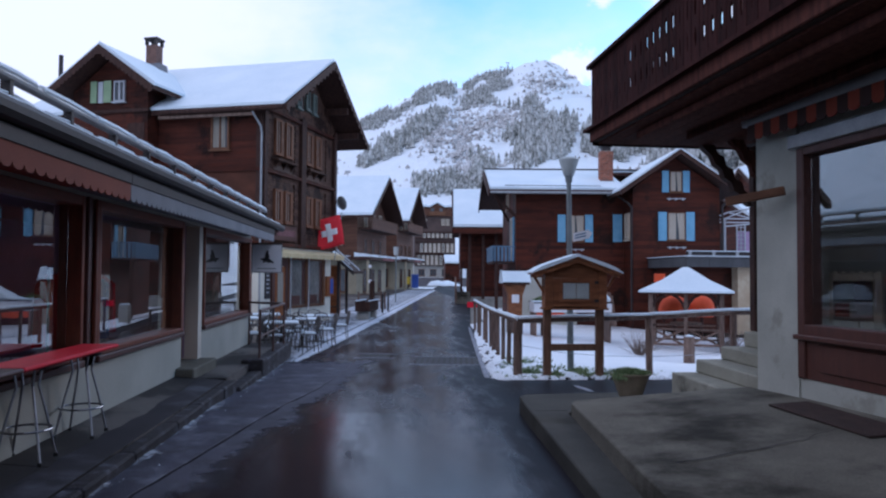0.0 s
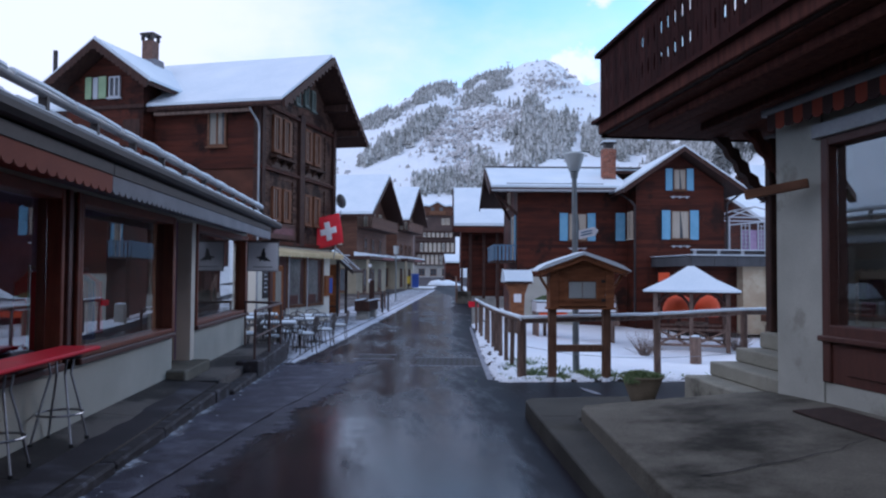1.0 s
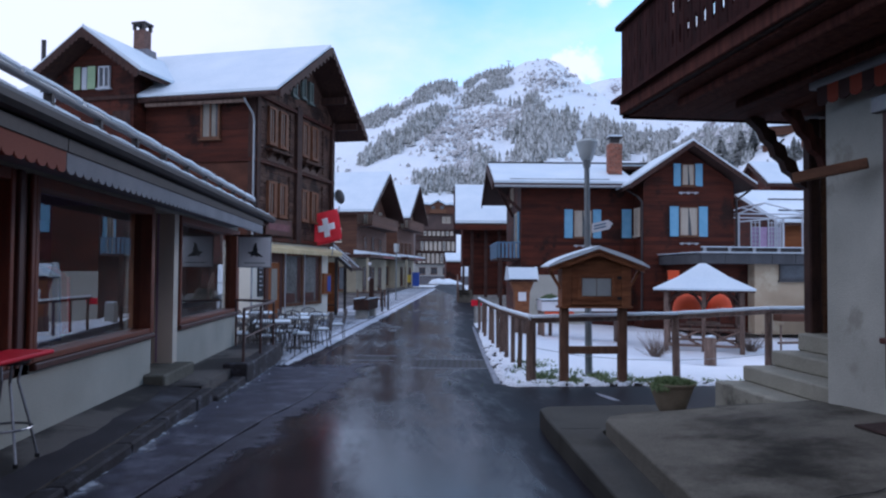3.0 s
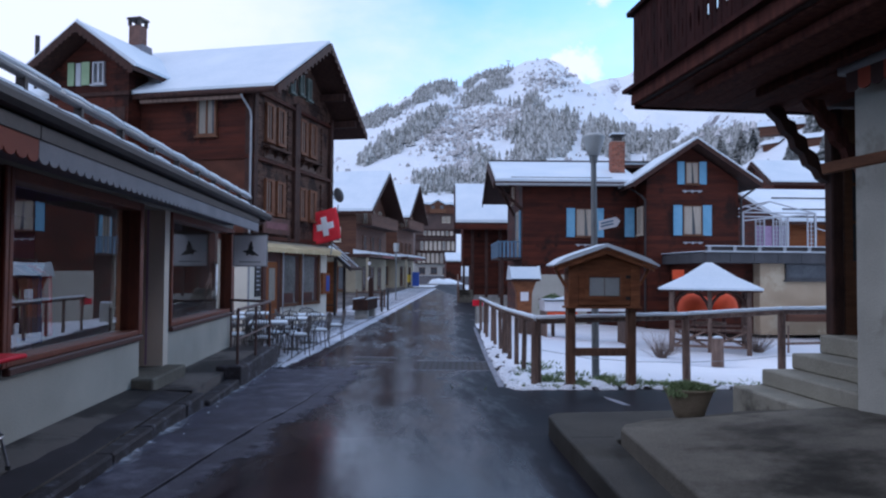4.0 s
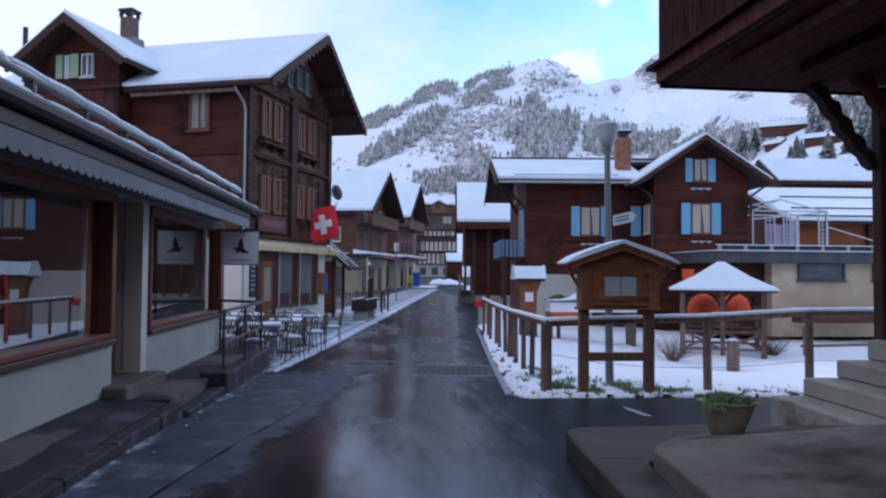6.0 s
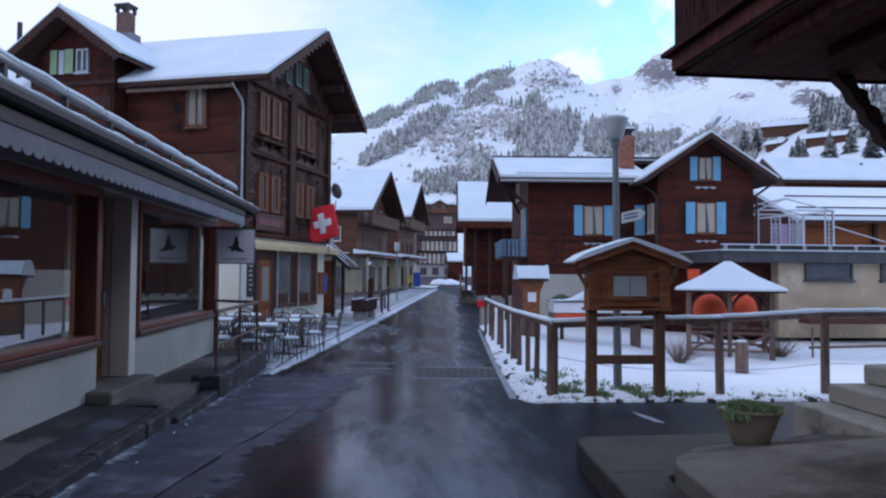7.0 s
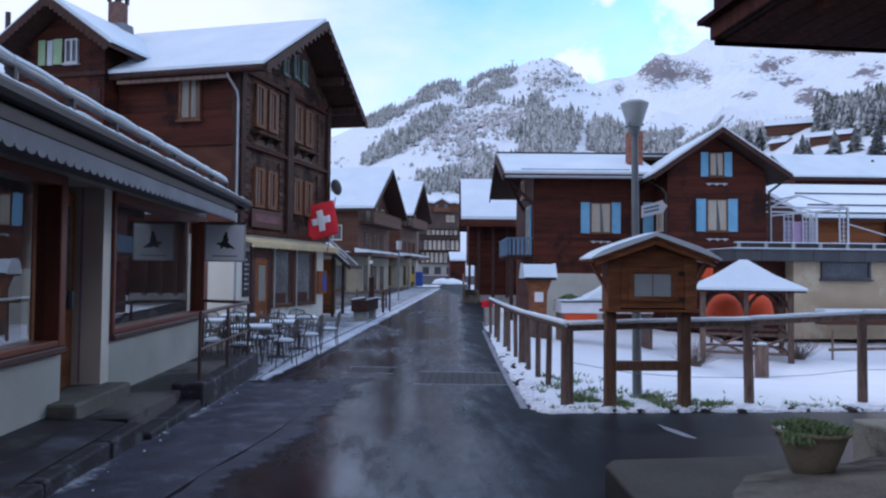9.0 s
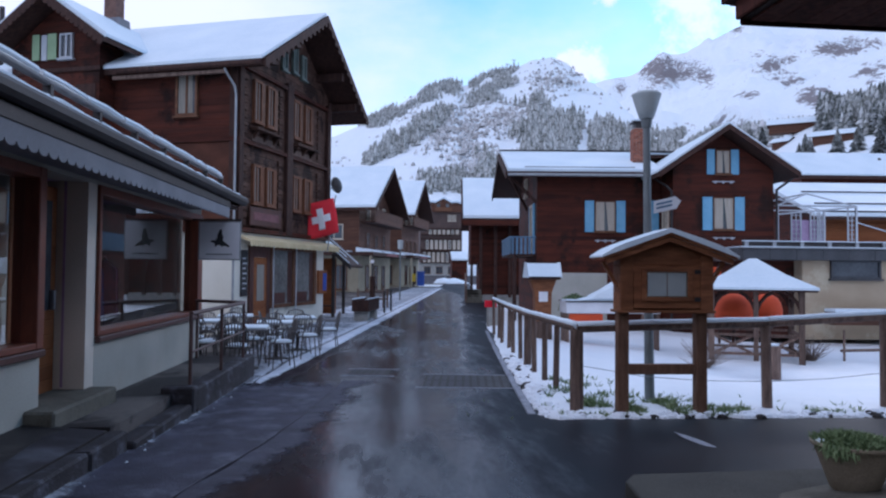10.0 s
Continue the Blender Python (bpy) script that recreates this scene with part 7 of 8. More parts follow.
    for n in range(21):
        z = 6.05 + n * 0.078
        off = 0.125 if n % 2 else 0.0
        for k in range(3):
            x0, x1 = max(-1.295, -1.295 - off + k * 0.25), min(-0.705, -1.295 - off + k * 0.25 + 0.235)
            if x1 - x0 > 0.04:
                part("brick", box(x0, x1, 2.285, 2.305, z, z + 0.065), BRICK, ch)
                part("brick", box(-1.295, -1.275, 2.30 + x0 + 1.295, 2.30 + x1 + 1.295, z, z + 0.065), BRICK, ch)
    part("flashing", box(-1.34, -0.66, 2.24, 2.92, 5.9, 6.25), GREY_METAL, ch)
    part("cowl", box(-1.2, -0.8, 2.38, 2.78, 7.7, 7.95), DARK_METAL, ch)
    part("cap", box(-1.33, -0.67, 2.25, 2.9, 7.95, 8.0), DARK_METAL, ch)
    part("snow", box(-1.30, -0.70, 2.28, 2.87, 8.0, 8.09, 0.03), SNOW, ch)
    return c


build_chalet()


# ---- garden pavilion and neighbours ----
def build_pavilion():
    p = thing("pavilion", pose(9.80, 23.25, -0.40, 0, 0, -23) @ Matrix.Diagonal((0.96, 0.96, 1, 1)), "small wooden pavilion with a snow-covered hipped roof and orange cloths", "pavilion")
    for x in (-1.1, 1.1):
        for y in (-1.1, 1.1):
            part("post", box(x - 0.07, x + 0.07, y - 0.07, y + 0.07, -0.2, 1.76), WOOD_P, p)
            for dx, dy in ((-math.copysign(0.42, x), 0), (0, -math.copysign(0.42, y))):
                part("knee_brace", tube([(x, y, 1.16), (x + dx * 0.25, y + dy * 0.25, 1.42), (x + dx * 0.6, y + dy * 0.6, 1.60), (x + dx, y + dy, 1.68)], 0.05, 6), WOOD_D, p)
    part("post", box(-0.06, 0.06, -1.16, -1.04, -0.2, 1.76), WOOD_P, p)
    for d in (-0.42, 0.42):
        part("knee_brace", tube([(0, -1.1, 1.16), (d * 0.25, -1.1, 1.42), (d * 0.6, -1.1, 1.60), (d, -1.1, 1.68)], 0.05, 6), WOOD_D, p)
    for y in (-1.1, 1.1):
        for z in (0.08, 0.56):
            part("rail", box(-1.1, 1.1, y - 0.03, y + 0.03, z, z + 0.07), WOOD_P, p)
    for x in (-1.1, 1.1):
        for z in (0.08, 0.56):
            part("rail", box(x - 0.03, x + 0.03, -1.1, 1.1, z, z + 0.07), WOOD_P, p)
    for x0, x1 in ((-1.05, -0.08), (0.08, 1.05)):
        for a, b in ((0.12, 0.58), (0.58, 0.12)):
            part("cross_brace", rod((x0, -1.1, a), (x1, -1.1, b), 0.035, n=6), WOOD_P, p)

    def hip(name, r, z0, z1, t, mat, cut=0.06):
        bm = bmesh.new()
        a = [bm.verts.new((sx * r, sy * r, z0)) for sx, sy in ((-1, -1), (1, -1), (1, 1), (-1, 1))]
        m1 = [bm.verts.new((sx * r, sy * r, z0 + t)) for sx, sy in ((-1, -1), (1, -1), (1, 1), (-1, 1))]
        m2 = [bm.verts.new((sx * r * 0.52, sy * r * 0.52, z0 + t + (z1 - z0) * 0.44)) for sx, sy in ((-1, -1), (1, -1), (1, 1), (-1, 1))]
        b = [bm.verts.new((sx * cut, sy * cut, z1 + t)) for sx, sy in ((-1, -1), (1, -1), (1, 1), (-1, 1))]
        bm.faces.new(list(reversed(a)))
        bm.faces.new(b)
        for lo, hi in ((a, m1), (m1, m2), (m2, b)):
            for k in range(4):
                bm.faces.new((lo[k], lo[(k + 1) % 4], hi[(k + 1) % 4], hi[k]))
        return part(name, bm, mat, p)

    hip("roof", 1.44, 1.70, 2.42, 0.05, WOOD_D)
    hip("snow", 1.47, 1.752, 2.50, 0.06, SNOW, 0.10)
    part("table", lathe([(0.5, 0.70), (0.52, 0.72), (0.52, 0.75), (0.5, 0.76)], 16), WOOD_P, p)


build_pavilion()


def parasol(m, r, label):
    t = thing("folded_parasol", m, label, "parasol", "orange garden cloths")
    part("cloth", lathe([(r * 0.85, 0.78), (r, 0.86), (r, 1.05), (r * 0.9, 1.25), (r * 0.7, 1.4), (r * 0.35, 1.5), (0.04, 1.52)], 14), ORANGE, t, "", True)
    part("stand", rod((0, 0, 0), (0, 0, 0.8), 0.06), WOOD_D, t)


parasol(pose(10.2, 25.2, -0.35), 0.54, "bundled bright orange cloth cover behind the pavilion")
parasol(pose(11.2, 25.2, -0.35), 0.45, "bundled bright orange cloth cover behind the pavilion")
def build_orange_board():
    t = thing("orange_screen", pose(9.9, 25.8, -0.15), "orange fabric screen leaning by the chalet", "screen")
    part("sheet", box(-0.2, 0.2, -0.03, 0.03, 1.78, 2.1, 0.01), ORANGE, t)
    for x in (-0.15, 0.15):
        part("leg", box(x - 0.03, x + 0.03, -0.03, 0.03, -0.2, 1.778), WOOD_D, t)


build_orange_board()
sp = thing("short_post", pose(8.18, 19.2, -0.46), "short weathered wooden post with a dusting of snow", "post")
part("stump", rod((0, 0, 0), (0, 0, 0.69), 0.15, 0.145, 14), WOOD_P, sp)
part("snow", lathe([(0.11, 0.69), (0.12, 0.715), (0.08, 0.74), (0.03, 0.748)], 14), SNOW, sp, "", True)


def build_small_box():
    t = thing("ticket_hut", pose(4.42, 24.8, -0.08) @ Matrix.Diagonal((0.9, 0.75, 1, 1)), "small wooden information hut with a flat snowy roof", "hut")
    part("body", prism([(-0.25, 0.45), (0.25, 0.45), (0.26, 1.25), (0.42, 1.62), (-0.42, 1.62), (-0.26, 1.25)], -0.22, 0.22, None, 0.008), WOOD_K, t)
    part("plinth", box(-0.28, 0.28, -0.25, 0.25, -0.2, 0.448, 0.01), WOOD_P, t)
    part("roof", prism([(-0.52, 1.62), (0.52, 1.62), (0.3, 1.85), (-0.3, 1.85)], -0.5, 0.5, Matrix.Rotation(radians(90), 4, "Z")), WOOD_D, t)
    part("snow", prism([(-0.56, 1.70), (0.56, 1.70), (0.24, 2.08), (-0.24, 2.08)], -0.53, 0.53, Matrix.Rotation(radians(90), 4, "Z"), 0.03), SNOW, t)
    part("paper", box(-0.14, 0.14, -0.23, -0.222, 1.0, 1.28), PAPER, t)
    t2 = thing("boat_trailer", pose(6.3, 24.6, -0.1), "white flat-sided trailer loaded with a heap of snow", "trailer")
    part("side", box(-1.33, 1.33, -0.42, 0.42, 0.72, 1.04, 0.01), PAPER, t2, "white side board")
    for y in (-0.44, 0.44):
        part("rim", box(-1.35, 1.35, y - 0.02, y + 0.02, 1.03, 1.065), DARK_METAL, t2, "dark metal rim")
    part("base", box(-1.25, -0.30, -0.40, 0.40, 0.50, 0.70), ORANGE, t2, "orange lower panel")
    for x in (-1.30, 1.24):
        part("leg", box(x, x + 0.06, -0.40, 0.40, -0.3, 0.718), WOOD_P, t2)
    bm = prism([(-0.95, 1.07), (-0.5, 1.16), (-0.2, 1.36), (0.2, 1.62), (0.55, 1.72), (0.95, 1.60), (1.30, 1.20), (1.32, 1.07)], -0.38, 0.38, None, 0.05)
    part("snow", bm, SNOW, t2, "rounded heap of snow", True)
    part("snow", box(-1.3, -0.96, -0.38, 0.38, 1.045, 1.09, 0.02), SNOW, t2)
    t3 = thing("evergreen_shrub", pose(5.5, 25.35, -0.1), "round green clipped shrub", "shrub")
    rnd = random.Random(31)
    vs, fs = [], []
    for _ in range(1400):
        v = Vector((rnd.gauss(0, 1), rnd.gauss(0, 1), abs(rnd.gauss(0, 1)))).normalized()
        r = rnd.uniform(0.35, 0.48)
        c = Vector((v.x * r, v.y * r, 0.75 + v.z * r))
        k = len(vs)
        for _q in range(3):
            vs.append(tuple(c + Vector((rnd.uniform(-.05, .05), rnd.uniform(-.05, .05), rnd.uniform(-.05, .05)))))
        fs.append((k, k + 1, k + 2))
    me = bpy.data.meshes.new("leaves")
    me.from_pydata(vs, [], fs)
    me.materials.append(LEAFY)
    o = new("leaves", me)
    o.parent = t3
    part("stem", rod((0, 0, -0.3), (0, 0, 0.8), 0.06), WOOD_P, t3)


build_small_box()


def build_yellow():
    h = thing("terrace_building", Matrix(), "low cream plastered building with a dark roof edge and snowy terrace", "building")
    part("wall", box(13.78, 24, 27.7, 36, -0.4, 2.22), CREAM, h)
    part("dark_wall", box(11.9, 13.775, 28.2, 36, -0.4, 2.22), WOOD_C, h)
    part("roof_slab", box(11.6, 24.3, 27.40, 35.8, 2.22, 2.60), FASCIA, h)
    for k in range(14):
        part("fascia_panel", box(11.6 + 0.9 * k, 12.49 + 0.9 * k, 27.37, 27.398, 2.23, 2.585, 0.004), FASCIA, h)
    part("coping", box(11.5, 24.4, 27.3, 27.55, 2.602, 2.635, 0.008), GREY_METAL, h)
    part("snow", box(11.55, 24.35, 27.36, 35.8, 2.637, 2.665, 0.01), SNOW, h)
    part("parapet", box(11.7, 24.3, 27.62, 27.68, 2.666, 2.83), DARK_METAL, h)
    for k in range(13):
        part("parapet_post", box(11.75 + 0.95 * k, 11.87 + 0.95 * k, 27.56, 27.618, 2.666, 2.83), GREY_METAL, h)
    part("snow", box(11.7, 24.3, 27.54, 27.72, 2.832, 2.862, 0.01), SNOW, h)
    for c, w in ((15.6, 1.75), (18.4, 1.75)):
        window(h, Matrix.Translation((0, 27.7, 0)), c, 1.62, w, 0.62, FASCIA, bars=0)
    part("bench", box(14.2, 17.5, 26.6, 27.2, 0.15, 0.55, 0.02), WOOD_M, h)
    part("snow", box(14.2, 17.5, 26.6, 27.2, 0.552, 0.66, 0.03), SNOW, h)


build_yellow()


def build_pergola():
    p = thing("pergola_frame", pose(15.56, 32.5, 2.667) @ Matrix.Diagonal((1.156, 1, 1.28, 1)), "pale metal tent frame with lattice panels on the terrace", "pergola")
    H, W, D = 1.45, 2.85, 2.2
    for x in (0, W):
        for y in (0, D):
            part("post", box(x - 0.035, x + 0.035, y - 0.035, y + 0.035, 0, H), PALE_FRAME, p)
    for a, b in (((0, 0, H), (W, 0, H)), ((0, D, H), (W, D, H)), ((0, 0, H), (0, D, H)), ((W, 0, H), (W, D, H)), ((0, 0, H - 0.28), (W, 0, H - 0.02)),
                 ((1.05, 0, H + 0.38), (1.05, D, H + 0.38)), ((0, 0, H), (1.05, 0, H + 0.38)), ((W, 0, H), (1.05, 0, H + 0.38)), ((0, D, H), (1.05, D, H + 0.38)), ((W, D, H), (1.05, D, H + 0.38))):
        part("rail", rod(a, b, 0.026, n=6), PALE_FRAME, p)
    part("guy_bar", rod((W, 0, 0.95), (W + 2.4, 0, 0.35), 0.02, n=6), PALE_FRAME, p)
    # glazed lattice panels
    for x0, x1 in ((0.48, 0.85), (1.17, 1.46), (1.5, 1.69), (2.53, 2.85)):
        lp = part("lattice_panel", box(x0, x0 + 0.035, -0.03, 0.03, 0, 1.25 if x0 < 2 else H), PALE_FRAME, p)
        part("stile", box(x1 - 0.035, x1, -0.03, 0.03, 0, 1.25 if x0 < 2 else H), PALE_FRAME, lp)
        for k in range(8):
            part("lattice_bar", box(x0 + 0.035, x1 - 0.035, -0.015, 0.015, 0.12 + 0.145 * k, 0.14 + 0.145 * k), PALE_FRAME, lp)
        part("lattice_bar", box((x0 + x1) / 2 - 0.01, (x0 + x1) / 2 + 0.01, -0.02, 0.02, 0.02, 1.2), PALE_FRAME, lp)
    part("screen", box(0.5, 1.7, 0.06, 0.08, 0.0, 1.0), INSIDE, p, "dark backing screen")
    part("snow", box(0.5, 1.75, -0.35, -0.06, 0.0, 0.12, 0.03), SNOW, p)


build_pergola()


def simple_house(name, m, W, L, z0, zw, za, over, eave, mat, label, lower=None, lower_h=0, snow=0.2, group=""):
    h = thing(name, m, label, "house", group)
    part("wall", prism([(0, z0 + lower_h), (W, z0 + lower_h), (W, zw), (W / 2, za - 0.25), (0, zw)], 0, L), mat, h)
    if lower:
        part("ground_floor_wall", box(0.05, W - 0.05, 0.05, L - 0.05, z0, z0 + lower_h), lower, h)
    sl = (za - zw) / (W / 2 + 0.0)
    gable_roof(h, -eave, W + eave, zw - eave * sl * 0.9, za, -over, L + over, 0.2, snow, WOOD_D)
    return h


# long snowy roofs behind the terrace
def build_long_house():
    h = thing("long_house", pose(20.4, 38.0, 0, 0, 0, -3), "long orange-brown timber house under a broad snowy roof", "house")
    mw = pose(0, 0, 0, 0, 0, 90) @ Matrix.Diagonal((1, -1, 1, 1))
    part("wall", box(0.75, 24, 0.9, 10.5, -0.5, 4.75), WOOD_O, h)
    part("end_wall", prism([(0.9, -0.5), (10.5, -0.5), (10.5, 4.7), (5.6, 6.5), (0.9, 4.7)], 0.55, 0.745, mw), WOOD_C, h, "dark brown timber gable end")
    for y0, y1 in ((0, 5.6), (11.2, 5.6)):
        part("roof_slope", prism([(y0, 4.42), (y1, 6.58), (y1, 6.72), (y0, 4.56)], -0.05, 25, mw), WOOD_D, h)
        part("snow", prism([(y0, 4.57), (y1, 6.73), (y1, 6.92), (y0, 4.74)], 0.0, 24.9, mw, 0.03), SNOW, h)
    for y, z in ((0.12, 4.80), (1.5, 5.32), (3.6, 6.14)):
        for k in range(3):
            part("snow_guard", box(0.5 + 7.6 * k + y * 0.2, 7.6 + 7.6 * k + y * 0.2, y - 0.03, y + 0.03, z, z + 0.07), DARK_METAL, h)
    for k in range(5):
        part("door", box(2.2 + 3.2 * k, 4.2 + 3.2 * k, 0.85, 0.897, 0.0, 4.3), WOOD_O, h, "orange-brown boarded door leaf")
        part("post", box(4.35 + 3.2 * k, 4.55 + 3.2 * k, 0.6, 0.8, -0.4, 4.5), WOOD_D, h)
    # the higher house behind it
    u = simple_house("upper_house", pose(24.2, 49.6, 0, 0, 0, -93), 4.4, 20, -0.5, 7.75, 9.15, 0.4, 0.4, WOOD_C, "dark timber house with a snowy roof up the slope", snow=0.14)
    part("stove_pipe", tube([(2.9, 5.6, 7.6), (2.9, 5.6, 8.5), (3.1, 5.4, 8.8)], 0.09), DARK_METAL, u)


build_long_house()

# barn beyond the chalet
def build_barn():
    b = thing("barn", pose(6.06, 49.7, 0, 0, 0, -5), "open-fronted dark timber barn with a snowy roof", "barn")
    part("wall", box(-0.35, 3.4, 0.3, 8, 0.35, 5.3), WOOD_A, b)
    part("upper_wall", box(-0.95, -0.352, 0.3, 8, 2.3, 5.3), WOOD_A, b)
    part("post", box(-0.95, -0.80, 0.3, 0.45, -0.3, 2.298), WOOD_D, b)
    part("foundation", box(-0.4, 3.42, 0.28, 8, -0.4, 0.35), STONE, b)
    mw = pose(0, 0, 0, 0, 0, 90) @ Matrix.Diagonal((1, -1, 1, 1))
    for y0, y1, z0, z1 in ((-0.9, 4.2, 5.05, 8.0), (9.3, 4.2, 5.05, 8.0)):
        part("roof_slope", prism([(y0, z0 - 0.2), (y1, z1 - 0.2), (y1, z1), (y0, z0)], -1.5, 7.0, mw), WOOD_D, b)
        part("snow", prism([(y0, z0 + 0.01), (y1, z1 + 0.01), (y1, z1 + 0.24), (y0, z0 + 0.22)], -1.45, 6.9, mw, 0.03), SNOW, b)
    part("bargeboard", prism([(-0.95, 4.7), (4.2, 7.75), (4.2, 8.1), (-0.95, 5.1)], -1.56, -1.5, mw), WOOD_A, b)
    part("beam", box(-1.4, 6.5, -0.4, -0.1, 4.7, 5.0), WOOD_A, b)
    part("fascia", box(-1.45, 6.9, -1.0, -0.92, 4.62, 4.95), WOOD_A, b, "red-brown eave board")
    part("gable_wall", prism([(0.3, 5.3), (8, 5.3), (4.2, 7.7)], -0.02, 0.15, mw), WOOD_D, b)
    for x in (-0.32, 0.6, 1.5, 2.4, 3.4):
        part("post", box(x - 0.1, x + 0.1, -0.1, 0.12, 0.2, 4.75), WOOD_D, b)
    part("snow_guard", box(0.5, 5.5, 0.2, 0.3, 5.75, 5.9), DARK_METAL, b)


build_barn()


# ---- houses down the street ----
def street_chalet(m, W, L, eave_z, ridge_z, label, shop):
    """Local x along the street front, gable towards the street."""
    h = thing("street_chalet", m, label, "house", "chalets down the street")
    part("wall", prism([(0, 3.4), (W, 3.4), (W, eave_z), (W / 2, ridge_z - 0.4), (0, eave_z)], 0, L), WOOD_M, h)
    part("ground_floor_wall", box(0, W, 0.02, L, -0.4, 3.4), DULL_CREAM, h)
    gable_roof(h, -0.8, W + 0.8, eave_z - 0.35, ridge_z, -1.7, L + 0.5, 0.22, 0.28, WOOD_D)
    b = part("balcony", box(0.3, W - 0.3, -1.3, -0.02, eave_z - 1.55, eave_z - 1.4), WOOD_D, h)
    n = int((W - 0.6) / 0.22)
    for k in range(n):
        part("baluster", box(0.3 + k * 0.22, 0.5 + k * 0.22, -1.34, -1.3, eave_z - 1.5, eave_z - 0.5), WOOD_M, b)
    part("handrail", box(0.25, W - 0.25, -1.38, -1.28, eave_z - 0.5, eave_z - 0.42), WOOD_M, b)
    for c in (0.25, 0.5, 0.75):
        window(h, Matrix(), W * c, 3.9, 1.0, 1.4, WOOD_TRIM)
        window(h, Matrix(), W * c, eave_z - 1.3, 1.0, 1.6, WHITE_W)
        window(h, Matrix.Translation((0, 0.02, 0)), W * c, 0.2, 1.1, 2.2, WOOD_TRIM)
    sm = SIDE
    window(h, sm, -2.2, 4.6, 1.6, 1.3, WHITE_W)
    window(h, sm, -5.5, 4.6, 1.3, 1.3, WHITE_W)
    window(h, sm @ Matrix.Translation((0, -0.002, 0)), -1.6, 0.3, 1.2, 2.1, WOOD_TRIM)
    window(h, sm @ Matrix.Translation((0, -0.002, 0)), -3.4, 0.3, 1.2, 2.1, WOOD_TRIM)
    part("canopy", box(-1.2, W, -1.6, -0.02, 3.2, 3.5), WOOD_D, h)
    part("canopy", box(-1.2, -0.02, -0.02, 5.5, 3.2, 3.5), WOOD_D, h)
    for a, b in ((-1.1, 1.6), (2.4, 5.2), (6.6, W - 0.6)):
        part("snow", prism([(-1.62, 3.505), (-0.1, 3.505), (-0.1, 3.86), (-1.58, 3.60)], a, b, pose(0, 0, 0, 0, 0, 90) @ Matrix.Diagonal((1, -1, 1, 1)), 0.03), SNOW, h, "drifted snow on the canopy")
    part("snow", box(-1.05, -0.25, 0.5, 3.4, 3.502, 3.60, 0.03), SNOW, h)
    for y in (-1.45,):
        part("post", box(-1.1, -0.9, y, y + 0.2, -0.3, 3.2), DULL_CREAM, h)
    part("lettering", box(W * 0.3, W * 0.7, -1.62, -1.602, 3.25, 3.45), MAROON, h)
    return h


street_chalet(pose(-2.6, 67, -0.1, 0, 0, 76), 11.0, 13, 7.6, 11.4, "brown timber chalet with cream ground floor and snowy roof", True)
street_chalet(pose(1.3, 86, 0.1, 0, 0, 76), 9.5, 12, 8.3, 12.2, "brown timber chalet with balcony and snowy gable roof", True)


def build_hotel():
    h = thing("hotel", pose(5.9, 150, 0), "tall dark hotel with rows of white windows and a wooden gable", "hotel")
    W = 8.4
    part("base", box(-0.1, W + 0.1, -0.1, 12, -6, 3.7), STONE, h, "grey stone ground floor")
    part("wall", box(0, W, 0, 12, 3.7, 13.8), HOTEL_WALL, h)
    part("attic", prism([(0, 13.8), (W, 13.8), (W, 15.2), (7.2, 15.6), (6.2, 15.5), (4.6, 16.4), (3.0, 15.5), (2.0, 15.6), (0, 15.2)], -0.5, 12), WOOD_M, h, "brown boarded gable")
    part("snow", prism([(-0.5, 15.3), (2.0, 15.75), (3.0, 15.62), (4.6, 16.5), (6.2, 15.62), (7.2, 15.75), (W + 0.5, 15.3), (W + 0.5, 15.75), (7.2, 16.2), (6.2, 15.95), (4.6, 16.8), (3.0, 15.95), (2.0, 16.2), (-0.5, 15.75)], -0.9, 12), SNOW, h)
    ab = part("attic_balcony", box(2.9, 6.3, -1.1, -0.5, 13.9, 14.7), WOOD_TRIM, h, "pale brown boarded balcony")
    for x in (3.6, 5.4):
        part("attic_window", box(x - 0.35, x + 0.35, -0.56, -0.5, 14.75, 15.45), PANE, h)
    for x in (1.2, 2.1, 5.9, 6.8):
        window(h, Matrix(), x, 12.0, 0.75, 1.25, WHITE_W, pane=CURTAIN_DIM)
    for z0, z1, x0, n in ((9.4, 10.25, 1.6, 7), (6.4, 8.2, 1.0, 8), (3.85, 5.75, 0.5, 6)):
        part("lintel_band", box(0.1, W - 0.1, -0.35, -0.02, z1 + 0.1, z1 + 0.3), WOOD_D, h)
        part("ledge", box(0.1, W - 0.1, -0.6, -0.02, z0 - 0.25, z0 - 0.05), WOOD_D, h)
        for k in range(n):
            window(h, Matrix(), x0 + 0.45 + 0.9 * k, z0, 0.52, z1 - z0, OFFWHITE, pane=CURTAIN if (k * 7) % 5 else PANE)
    for k in range(3):
        window(h, Matrix.Translation((0, -0.1, 0)), 1.5 + 2.4 * k, 1.5, 1.3, 1.4, WOOD_TRIM)


